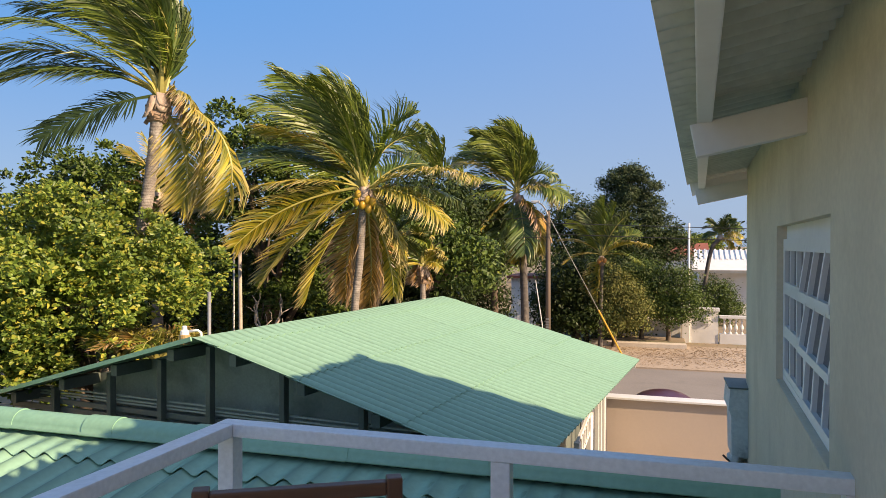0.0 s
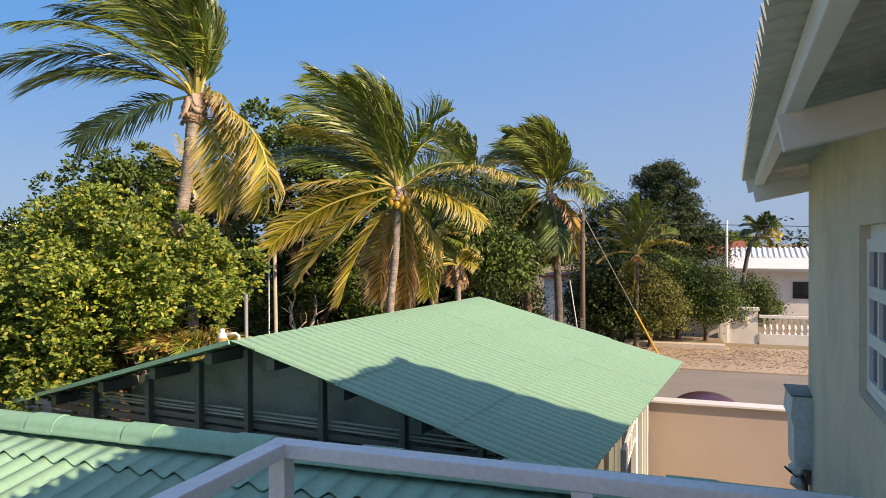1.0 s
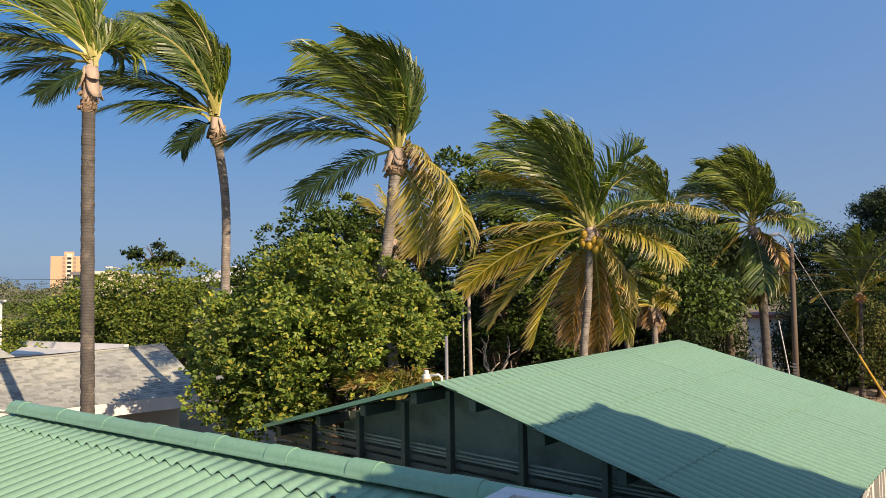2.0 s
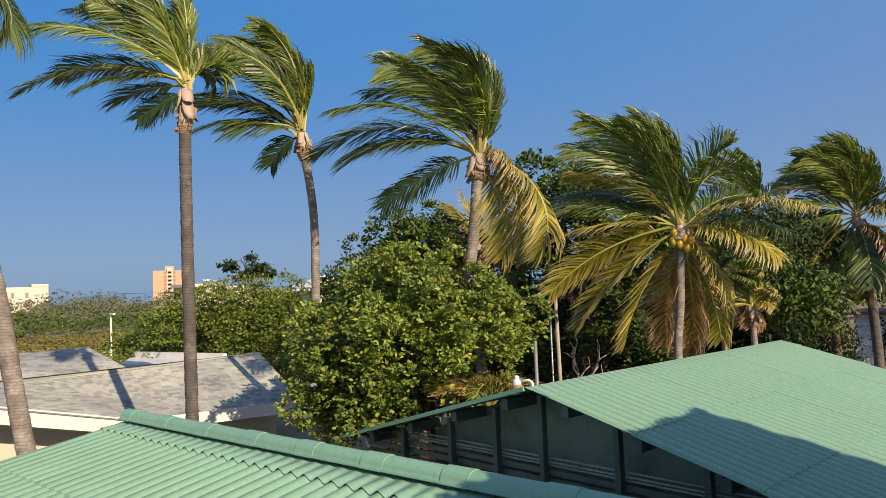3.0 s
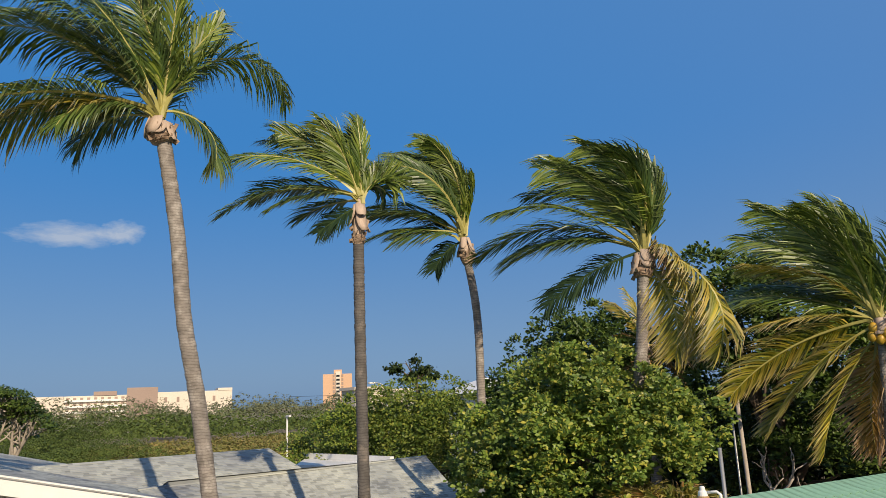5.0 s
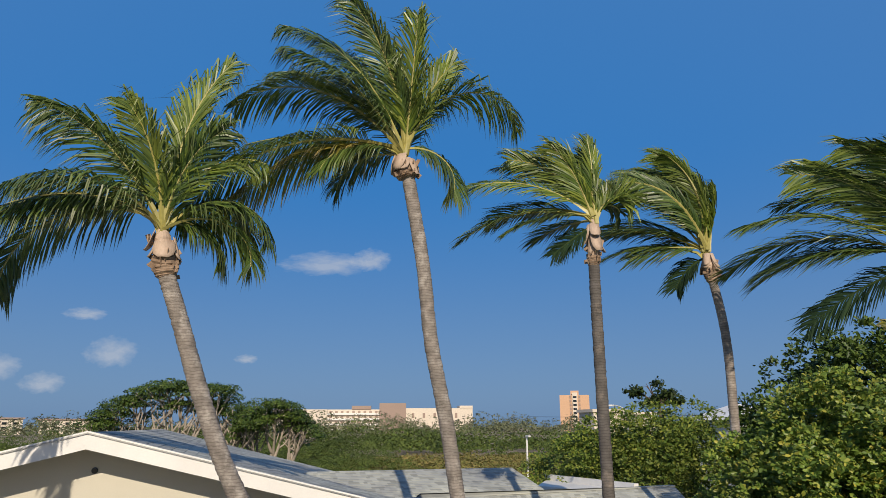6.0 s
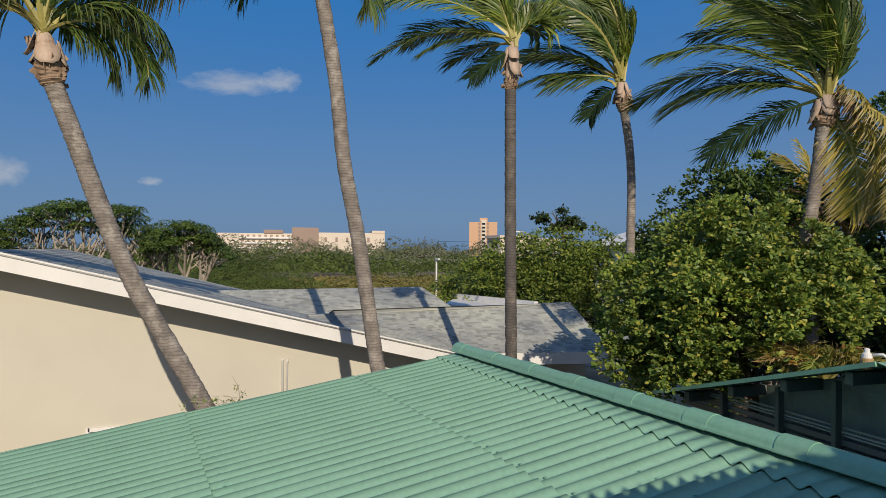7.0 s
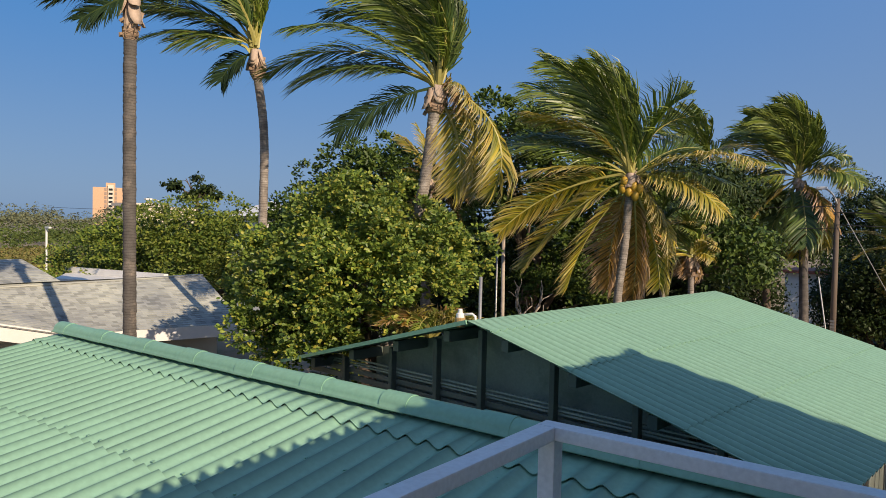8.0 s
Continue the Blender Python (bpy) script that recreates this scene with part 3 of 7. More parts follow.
def palm(name, crown, trunk_pts, radius, fronds, label, face, leaf=0.5, nl=92, width=0.026, seed=1, nuts=(), boot=1.35, nut_mat=None, droop=0.55, category="palm tree", nut_size=0.1, bark=None, split=0.45, blow=1.0, reach=0.0, shaft=None):
    """fronds: rows of start angle and end angle clockwise from upright as seen along face, tilt away, length, kind."""
    rng = np.random.default_rng(seed)
    random.seed(seed)
    base = trunk_pts[0]
    th = thing(name, base, label, category)
    bx = Vector(base)
    pts = [Vector(p) - bx for p in trunk_pts]
    path = []
    m = len(pts)
    steps = 60
    for i in range(steps + 1):
        f = i / steps * (m - 1)
        k = min(int(f), m - 2)
        t = f - k
        p0, p1, p2, p3 = pts[max(k - 1, 0)], pts[k], pts[k + 1], pts[min(k + 2, m - 1)]
        path.append(0.5 * ((2 * p1) + (p2 - p0) * t + (2 * p0 - 5 * p1 + 4 * p2 - p3) * t * t + (3 * p1 - p0 - 3 * p2 + p3) * t ** 3))
    # ringed bark: short steps in and out along the stem
    fine, rad = [], []
    rings = 4 * steps
    for i in range(rings + 1):
        f = i / rings * steps
        k = min(int(f), steps - 1)
        fine.append(path[k].lerp(path[k + 1], f - k))
        h = i / rings
        r = radius * (1.0 + 0.55 * math.exp(-9 * h) + 0.10 * (1 - h))
        rad.append(r * (1.0 + 0.026 * random.choice((-1, -0.4, 0.5, 1)) + 0.012 * math.sin(i * 0.31 + seed) + 0.03 * random.uniform(-1, 1)))
    bm = bmesh.new()
    tube(bm, fine, rad, 12, wob=0.05)
    part("trunk", bm, bark or M_TRUNK, th, smooth=True)
    F = Vector((math.sin(radians(face)), math.cos(radians(face)), 0))
    R = Vector((F.y, -F.x, 0))
    U = Vector((0, 0, 1))
    c = Vector(crown) - bx
    if boot:   # bulging fibre at the stem's head, then the paler bundle of leaf stalks
        top = pts[-1]
        axis = c - top
        low_, high_ = [], []
        for f_, g_ in ((-0.10, 0.98), (-0.04, 1.0 + 0.55 * (boot - 1)), (0.06, 0.95 * boot), (0.5 * split, boot), (split, 0.9 * boot), (split + 0.2, 0.62 * boot)):
            low_.append((top + axis * f_, radius * g_))
        for f_, g_ in ((split - 0.1, 0.8 * boot), (split + 0.12, 0.84 * boot), (0.75, 0.7 * boot), (1.0, 0.55 * boot), (1.18, 0.22 * boot)):
            high_.append((top + axis * f_, radius * g_))
        for name_, rows_, m_, lab_ in (("leaf_base", low_, M_BOOT, "torn brown fibre round the crown"), ("crown_shaft", high_, shaft or M_SHEATH, "bundle of leaf stalks")):
            bm = bmesh.new()
            fine_ = [(a_[0].lerp(b_[0], q_ / 4), a_[1] + (b_[1] - a_[1]) * q_ / 4) for a_, b_ in zip(rows_, rows_[1:]) for q_ in range(4)] + [rows_[-1]]
            tube(bm, [p_ for p_, _ in fine_], [r_ * random.uniform(0.94, 1.06) for _, r_ in fine_], 15, wob=0.2 if name_ == "leaf_base" else 0.1)
            if name_ == "leaf_base":
                for k in range(int(16 * boot)):
                    a = k * 2.4 + seed
                    o = Vector((math.cos(a), math.sin(a), 0))
                    h = random.uniform(0.0, split + 0.3)
                    p0 = top + axis * h + o * radius * boot * 0.92
                    q = p0 + o * random.uniform(0.01, 0.06) + U * random.uniform(-0.07, 0.14)
                    beam(bm, p0, q, random.uniform(0.03, 0.07), 0.008, up=(o.y, -o.x, 0.3))
            part(name_, bm, m_, th, lab_)
        for k in range(7):
            a = k * 1.62 + seed * 0.7
            o = Vector((math.cos(a), math.sin(a), 0))
            side_ = Vector((-o.y, o.x, 0))
            p0 = top + axis * (max(split, 0.42) + 0.14 * (k % 3)) + o * radius * boot * 0.72
            down = random.uniform(0.03, 0.13)
            bm = bmesh.new()
            rows_ = []
            wide = radius * boot * random.uniform(0.45, 0.75)
            for w_, (out_, dz) in zip((1.0, 1.15, 1.0, 0.5), ((-0.02, 0.16), (0.015, 0.05), (0.045, -0.3 * down), (0.05 + 0.04 * random.random(), -down))):
                c_ = p0 + o * out_ + U * dz
                rows_.append([bm.verts.new(c_ - side_ * w_ * wide), bm.verts.new(c_ + o * 0.025), bm.verts.new(c_ + side_ * w_ * wide)])
            for r0, r1 in zip(rows_, rows_[1:]):
                for e in range(2):
                    bm.faces.new((r0[e], r0[e + 1], r1[e + 1], r1[e]))
            bm.normal_update()
            bmesh.ops.solidify(bm, geom=bm.faces[:], thickness=0.008)
            part("sheath", bm, M_SHEATH, th, "pale torn leaf sheath", smooth=True)
    for k, (t0, t1, phi, L, kind) in enumerate(fronds):
        p = c + U * 0.1 * rng.random() + Vector(rng.normal(0, 0.025, 3))
        L = L - 0.2 + reach
        path = [tuple(p)]
        ns = 14
        ph = radians(phi)
        for i in range(ns):
            s = (i + 0.5) / ns
            th_ = radians(t0 + (t1 - t0) * s ** (1.25 if abs(t0) > 40 else 1.75))
            if abs(t0) < 100:
                th_ *= min(1.0, (s + 0.03) / 0.12) ** 0.8
            ph_ = ph * (1 - 0.35 * s)
            d = (R * math.sin(th_) + U * math.cos(th_)) * math.cos(ph_) + F * math.sin(ph_)
            p = p + d * (L / ns)
            path.append(tuple(p))
        d0 = Vector(path[ns // 2]) - Vector(path[0])
        # the leaf's face: turned up and outwards, with a roll of its own
        nrm = np.array(U + F * rng.normal(-0.25, 0.35) + R * rng.normal(0, 0.2))
        if abs(Vector(nrm).normalized().dot(d0.normalized())) > 0.85:
            nrm = np.array(-F + R * rng.normal(0, 0.4))
        mt = {"g": M_FROND, "n": M_FROND_N, "y": M_FROND_Y, "b": M_FROND_B, "w": M_FROND_SHADED}[kind]
        if kind == "w":   # a broad low leaf, the crown's shade painted into its green
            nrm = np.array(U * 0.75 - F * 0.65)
        # such a leaf's midrib is darkened too, as part of the painted shade
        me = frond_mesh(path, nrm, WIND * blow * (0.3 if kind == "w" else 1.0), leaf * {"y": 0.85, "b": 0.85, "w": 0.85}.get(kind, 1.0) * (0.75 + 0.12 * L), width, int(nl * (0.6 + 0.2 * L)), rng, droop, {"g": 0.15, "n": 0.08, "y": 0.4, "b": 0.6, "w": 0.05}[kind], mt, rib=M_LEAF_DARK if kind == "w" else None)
        ob = new("frond", me)
        ob.parent = th
        if kind in "yb":
            ob["label"] = {"y": "yellowing frond", "b": "dry brown frond"}[kind]
    for k, (dx, dz) in enumerate(nuts):
        bm = bmesh.new()
        bmesh.ops.create_icosphere(bm, subdivisions=2, radius=nut_size, matrix=Matrix.Diagonal((0.85, 0.85, 1.15, 1)))
        ob = part("coconut", bm, nut_mat or M_COCO, th, smooth=True)
        ob.location = c + R * dx + U * dz - F * 0.10
    return th


# ---- ground and street ----
bm = bmesh.new()
bmesh.ops.create_grid(bm, x_segments=60, y_segments=60, size=3000)
part("ground", bm, M_GROUND).location = (0, 0, 0)
tagged(bpy.data.objects["ground"], "dry sandy ground with patches of grass", "ground", kind="structure")
bm = bmesh.new(); box(bm, -23, 120, 15.6, 25.2, -0.2, 0.02)
tagged(part("road", bm, M_ASPHALT), "worn pale asphalt street", "road", kind="structure")
bm = bmesh.new(); box(bm, -23, 120, 25.2, 31.0, -0.2, 0.07)
tagged(part("verge", bm, M_SAND), "bare sandy verge across the street", "verge", kind="structure")
bm = bmesh.new(); box(bm, -1.2, 14, 12.0, 15.6, -0.2, 0.05)
tagged(part("pavement", bm, M_CONC), "concrete pavement beside the street", "pavement", kind="structure")
# added floor, hidden by the near roof, to lift the gable's shadows
bm = bmesh.new(); box(bm, -12.5, -8.2, -9, 5.4, -0.2, 0.04)
tagged(part("bounce_floor", bm, M_BOUNCE), "unseen pale floor added between the houses to bounce light", "paving", kind="structure")
bm = bmesh.new(); box(bm, -90, -24, -80, 120, -0.2, 0.03)
tagged(part("meadow", bm, M_GRASS), "dry grassy field beyond the neighbouring house", "field", kind="structure")

# ---- near green roof ----
near_roof = thing("near_roof", (0, 0, 0), "green corrugated sheet roof with rounded ridge caps", "roof", kind="structure")
SLOPE1, FALL = 0.14, 0.002
lay_sheets(near_roof, (-8.31, 3.66, 3.045), (1, 0, FALL), (0, -1, -SLOPE1), 0.0, 6.95, [(0.18, 1.41), (1.41, 3.29), (3.29, 5.3)], 1.134, lift=0.027)
lay_sheets(near_roof, (-8.31, 3.66, 3.045), (1, 0, FALL), (0, -1, -SLOPE1), 6.95, 9.05, [(0.18, 1.41)], 1.134)
lay_sheets(near_roof, (-8.31, 3.66, 3.057), (1, 0, FALL), (0, -1, -SLOPE1), 0.0, 9.05, [(0.05, 0.24)], 1.134, amp=0.021, screws=False, amp0=0.003, lift=0.0)
lay_sheets(near_roof, (0.80, 3.68, 3.06), (-1, 0, -FALL), (0, 1, -0.37), 0.0, 9.11, [(0.0, 1.9)], 1.134, amp=0.024, screws=False)
cap_x = -8.33
while cap_x < 0.1:
    bm = bmesh.new()
    outer = [(0.115, -0.012)] + [(0.09 * math.cos(q * math.pi / 10), 0.08 * math.sin(q * math.pi / 10)) for q in range(11)] + [(-0.115, -0.012)]
    prof = outer + [(y * 0.95, z - 0.008) for y, z in outer[::-1]]
    rows_ = []
    for xx, g in ((0.0, 1.03), (0.235, 1.03), (0.2351, 1.0), (0.86, 0.985)):
        rows_.append([bm.verts.new((xx, y * g, z * (1 + (g - 1) * 2.5))) for y, z in prof])
    for r0, r1 in zip(rows_, rows_[1:]):
        for k in range(len(prof)):
            k2 = (k + 1) % len(prof)
            bm.faces.new((r0[k], r1[k], r1[k2], r0[k2]))
    for r0 in rows_[1:3]:
        for k in range(len(prof)):
            e = bm.edges.get((r0[k], r0[(k + 1) % len(prof)]))
            e.smooth = False
    bmesh.ops.recalc_face_normals(bm, faces=bm.faces[:])
    ob = part("ridge_cap", bm, M_CAP, near_roof, smooth=True)
    ob.location = (cap_x, 3.66, 3.112 + FALL * cap_x)
    cap_x += 0.805
bm = bmesh.new()
box(bm, -8.28, 0.72, 3.645, 3.675, 2.8, 3.12)
part("ridge_board", bm, M_DARKWOOD, near_roof)
bm = bmesh.new()
box(bm, -8.2, 0.5, -1.6, 4.0, 2.2, 2.3)
ob = part("near_roof_ceiling", bm, M_WHITE)
tagged(ob, "plain white ceiling under the near roof", "ceiling", kind="structure")
bm = bmesh.new()
for x0, x1, y0, y1 in ((-8.1, -7.95, -1.5, 3.95), (-8.1, 0.6, 3.8, 3.95), (-8.1, -1.5, -1.6, -1.45)):
    box(bm, x0, x1, y0, y1, 0, 2.28)
tagged(part("wall_near_building", bm, M_CREAM), "cream rendered wall below the near roof", "wall", kind="structure")
bm = bmesh.new()
beam(bm, (-8.26, 3.6, 2.97), (-8.26, -1.65, 2.235), 0.03, 0.14)
part("verge_board", bm, M_CAP, near_roof)

# ---- second green roof ----
AX2 = Vector((0.113, 0.9936, 0)).normalized()
AC2 = Vector((AX2.y, -AX2.x, 0))
R0, RIDGE2, HALF2, DROP2 = Vector((-4.40, 5.88, 3.36)), 6.22, 3.40, 0.915
second_roof = thing("second_roof", (0, 0, 0), "low gabled roof of sunlit green corrugated sheets", "roof", kind="structure")
down_r = AC2 * HALF2 - Vector((0, 0, DROP2))
down_l = -AC2 * HALF2 - Vector((0, 0, DROP2))
SL2 = down_r.length
lay_sheets(second_roof, R0 + AX2 * (RIDGE2), -AX2, down_r, 0, RIDGE2, [(0.10, 1.15), (1.15, 2.30), (2.30, SL2 - 0.06)], 0.972, amp=0.019, PITCH=0.135, lift=0.01, screws=False, material=M_ROOF_B)
lay_sheets(second_roof, R0, AX2, down_l, 0, 0.54, [(0.10, 1.15), (1.15, 2.30), (2.30, SL2 - 0.06)], 0.972, amp=0.019, PITCH=0.135, lift=0.01, screws=False, material=M_ROOF_B)
lay_sheets(second_roof, R0, AX2, down_l, 0.54, RIDGE2, [(0.10, 1.15)], 0.972, amp=0.019, PITCH=0.135, lift=0.01, screws=False, material=M_ROOF_B)
for xd_, org_, dn_ in ((-AX2, R0 + AX2 * RIDGE2, down_r), (AX2, R0, down_l)):
    lay_sheets(second_roof, org_ + Vector((0, 0, 0.012)), xd_, dn_, 0, RIDGE2, [(0.0, 0.22)], 0.972, amp=0.019, amp0=0.001, lift=0.0, screws=False, PITCH=0.135, material=M_ROOF_B)


def at2(s, w, z):
    """A place by its way along the second roof's ridge, out from it, and height."""
    p = R0 + AX2 * s + AC2 * w
    return Vector((p.x, p.y, z))


second_house = thing("garden_house", (R0.x, R0.y, 0), "low house with a dark open gable of posts and boards", "house")
OFF2 = Vector((R0.x, R0.y, 0))


def roof_z(w):
    return R0.z - DROP2 * abs(w) / HALF2


def p2(name, bm, m, label=""):
    for v in bm.verts:
        v.co -= OFF2
    return part(name, bm, m, second_house, label)


bm = bmesh.new()
tri = [at2(0.62, -2.1, 0), at2(0.62, 2.1, 0), at2(0.62, 2.1, roof_z(2.1) - 0.06), at2(0.62, 0, R0.z - 0.06), at2(0.62, -2.1, roof_z(2.1) - 0.06)]
f = bm.faces.new([bm.verts.new(p) for p in tri])
r = bmesh.ops.extrude_face_region(bm, geom=[f])
for v in r["geom"]:
    if isinstance(v, bmesh.types.BMVert):
        v.co += AX2 * 0.15
p2("gable_wall", bm, M_GABLE, "faded grey-green panelling")
for w in (-2.42, -1.52, -0.77, -0.10, 0.83, 1.73, 2.5):
    bm = bmesh.new()
    beam(bm, at2(0.37, w, 1.6), at2(0.37, w, roof_z(w) - 0.1), 0.06, 0.08, up=AX2, bevel=0.008)
    p2("post", bm, M_DARKWOOD)
for side in (-1, 1):
    for s in (5.9,):
        bm = bmesh.new()
        we = HALF2 - 0.05 if side > 0 else 1.1
        beam(bm, at2(s, 0, R0.z - 0.1), at2(s, side * we, roof_z(we) - 0.1), 0.06, 0.11)
        p2("rafter", bm, M_DARKWOOD)
    for w in (0.4, 1.2, 2.0, 2.8):
        bm = bmesh.new()
        beam(bm, at2(0.12, side * w, roof_z(w) - 0.1), at2(RIDGE2 - 0.1 if side > 0 or w < 1 else 0.6, side * w, roof_z(w) - 0.1), 0.09, 0.12, bevel=0.006)
        p2("purlin", bm, M_DARKWOOD)
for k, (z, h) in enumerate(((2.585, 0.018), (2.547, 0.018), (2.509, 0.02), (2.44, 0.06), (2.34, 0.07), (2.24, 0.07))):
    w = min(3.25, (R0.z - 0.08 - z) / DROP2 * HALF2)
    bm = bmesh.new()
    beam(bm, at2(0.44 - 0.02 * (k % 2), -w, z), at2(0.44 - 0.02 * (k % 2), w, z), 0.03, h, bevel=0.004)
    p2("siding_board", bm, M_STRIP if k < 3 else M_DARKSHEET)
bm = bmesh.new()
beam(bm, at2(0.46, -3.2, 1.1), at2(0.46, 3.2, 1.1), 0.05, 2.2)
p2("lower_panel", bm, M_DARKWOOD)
bm = bmesh.new()
beam(bm, R0 - AX2 * 0.012, R0 - AX2 * 0.012 + down_l * 0.99, 0.02, 0.045)
p2("verge_trim", bm, M_CAP, "folded green edge of the roof sheets")
for side in (-1, 1):
    bm = bmesh.new()
    ww = 2.2 if side > 0 else 1.0
    a, b = at2(0.8, side * ww, 0), at2(RIDGE2 - 0.3, side * ww, roof_z(ww) - 0.09)
    beam(bm, Vector((a.x, a.y, b.z / 2)), Vector((b.x, b.y, b.z / 2)), 0.14, b.z)
    p2("side_wall", bm, M_WHITE, "white painted wall")
bm = bmesh.new()
beam(bm, at2(RIDGE2 - 0.4, -1.0, 1.2), at2(RIDGE2 - 0.4, 2.2, 1.2), 0.14, 2.4)
p2("back_wall", bm, M_WHITE, "white painted wall")
bm = bmesh.new()
for side in (-1, 1):
    beam(bm, at2(RIDGE2 - 0.05, 0, R0.z - 0.07), at2(RIDGE2 - 0.05, side * (HALF2 if side > 0 else 1.15), roof_z(HALF2 if side > 0 else 1.15) - 0.07), 0.03, 0.13)
p2("barge_board", bm, M_WHITE, "white barge board")

# ---- own house: wall, window, eave ----
WD = Vector((0.0535, 0.9986, 0)).normalized()
WN = Vector((-WD.y, WD.x, 0))
W0 = Vector((0.548, 3.57, 0))


def own(s, o, z):
    """A place by its way along the house wall from the window's far edge, out from it, and height."""
    p = W0 + WD * s + WN * o
    return Vector((p.x, p.y, z))


own_house = thing("own_house", own(0, 0, 0), "beige rendered upper storey with a deep painted eave", "house")
own_house.matrix_world = Matrix.Translation(own(0, 0, 0))
OFFO = own(0, 0, 0)


def po(name, bm, m, label="", parent=None):
    for v in bm.verts:
        v.co -= OFFO
    return part(name, bm, m, parent or own_house, label)


WT = 0.2
S0, S1, WS0, WS1, WZ0, WZ1, TOP = -4.2, 2.57, -1.27, 0.24, 3.63, 4.39, 5.0
for a, b, z0, z1 in ((S0, WS0, 0, TOP), (WS1, S1, 0, TOP), (WS0, WS1, 0, WZ0), (WS0, WS1, WZ1, TOP)):
    bm = bmesh.new()
    beam(bm, own(a, -WT / 2, (z0 + z1) / 2), own(b, -WT / 2, (z0 + z1) / 2), WT, z1 - z0)
    po("wall", bm, M_OWN)
bm = bmesh.new()
beam(bm, own(S1 - 0.1, -WT, 2.5), own(S1 - 0.1, -7.0, 2.5), WT, 5.0)
po("end_wall", bm, M_OWN)
bm = bmesh.new()
beam(bm, own(S0 + 0.1, -WT, 2.5), own(S0 + 0.1, -7.0, 2.5), WT, 5.0)
beam(bm, own(S0, -7.1, 2.5), own(S1, -7.1, 2.5), WT, 5.0)
po("back_wall", bm, M_OWN)
bm = bmesh.new()
beam(bm, own(S0, -3.5, 2.6), own(S1, -3.5, 2.6), 7.0, 0.1)
po("inner_floor", bm, M_CONC)
# eave: rafters, purlin, corrugated sheets
EAVE_O, EAVE_Z, RISE = 0.47, 4.80, 0.20
for s in (-3.3, -0.757, 2.50):
    bm = bmesh.new()
    beam(bm, own(s, -0.1, 4.765 + 0.1 * RISE), own(s, 0.385, 4.765 - 0.385 * RISE), 0.07, 0.125, bevel=0.006)
    po("rafter", bm, M_WHITE)
bm = bmesh.new()
beam(bm, own(S0, 0.345, 4.80), own(S1 + 0.25, 0.345, 4.80), 0.055, 0.09, bevel=0.005)
po("purlin", bm, M_WHITE)
bm = bmesh.new()
beam(bm, own(S1 + 0.24, 0.43, 4.775), own(S1 + 0.24, -1.2, 4.775 + 1.63 * RISE), 0.025, 0.11)
po("barge_board", bm, M_WHITE)
own_roof = thing("own_roof", (0, 0, 0), "corrugated sheet roof edge over the eave", "roof", kind="structure")
lay_sheets(own_roof, own(S1 + 0.3, EAVE_O - 7.5 * 0.9806, EAVE_Z + 0.06 + 7.5 * 0.196), -WD, (WN * 0.9806 - Vector((0, 0, 0.196))), 0, 7.2, [(0.0, 7.4)], 1.134, amp=0.03, screws=False, material=M_OWNROOF, PITCH=0.1134)
for s in own_roof.children:
    s.name = "roof_sheet"
# window: frame, mullions, tilted louvre panes
window = thing("window_1", own(WS1, -0.06, WZ0), "white framed window with small panes, slightly open", "window", kind="structure")
OFFW = own(WS1, -0.06, WZ0)


def pw(name, bm, m, label=""):
    for v in bm.verts:
        v.co -= OFFW
    return part(name, bm, m, window, label)


bm = bmesh.new()
beam(bm, own(WS0, -0.065, WZ1 - 0.032), own(WS1, -0.065, WZ1 - 0.032), 0.04, 0.064)
pw("head_panel", bm, M_WHITE)
bm = bmesh.new()
for z in (WZ0 + 0.02, WZ1 - 0.077):
    beam(bm, own(WS0, -0.06, z), own(WS1, -0.06, z), 0.06, 0.028)
for q in (WS0 + 0.018, (WS0 + WS1) / 2, WS1 - 0.018):
    beam(bm, own(q, -0.06, WZ0 + 0.03), own(q, -0.06, WZ1 - 0.09), 0.035, 0.06, up=WN)
pw("window_frame", bm, M_WHITE)
ROW_H = (WZ1 - 0.09 - WZ0 - 0.04) / 3
for col, tilt in ((0, 0.0), (1, 8.0)):
    sa, sb = (WS1 - 0.04, (WS0 + WS1) / 2 + 0.02) if col == 0 else ((WS0 + WS1) / 2 - 0.02, WS0 + 0.04)
    for j in range(3):
        zt = WZ0 + 0.04 + ROW_H * (j + 1)
        out = math.tan(radians(tilt if j else tilt * 0.45))

        def pt(q, dz, d=0.0):
            return own(q, -0.045 + d + out * dz, zt - dz)
        bm = bmesh.new()
        for dz in (0.014, ROW_H - 0.012):
            beam(bm, pt(sa, dz), pt(sb, dz), 0.03, 0.03)
        for q in (sa - 0.012, sb + 0.012, sa + (sb - sa) / 3, sa + (sb - sa) * 2 / 3):
            beam(bm, pt(q, 0.01), pt(q, ROW_H - 0.01), 0.026, 0.03, up=WN)
        pw("sash", bm, M_WHITE)
        for k in range(3):
            q = sa + (sb - sa) * (k + 0.5) / 3
            bm = bmesh.new()
            beam(bm, pt(q, 0.02, -0.004), pt(q, ROW_H - 0.02, -0.004), abs(sb - sa) / 3 - 0.02, 0.004, up=WN)
            pw("pane", bm, M_GLASS)
bm = bmesh.new()
beam(bm, own(WS0 - 0.01, -0.05, WZ0 - 0.008), own(WS1 + 0.01, -0.05, WZ0 - 0.008), 0.10, 0.02, bevel=0.004)
pw("window_sill", bm, M_OWN)
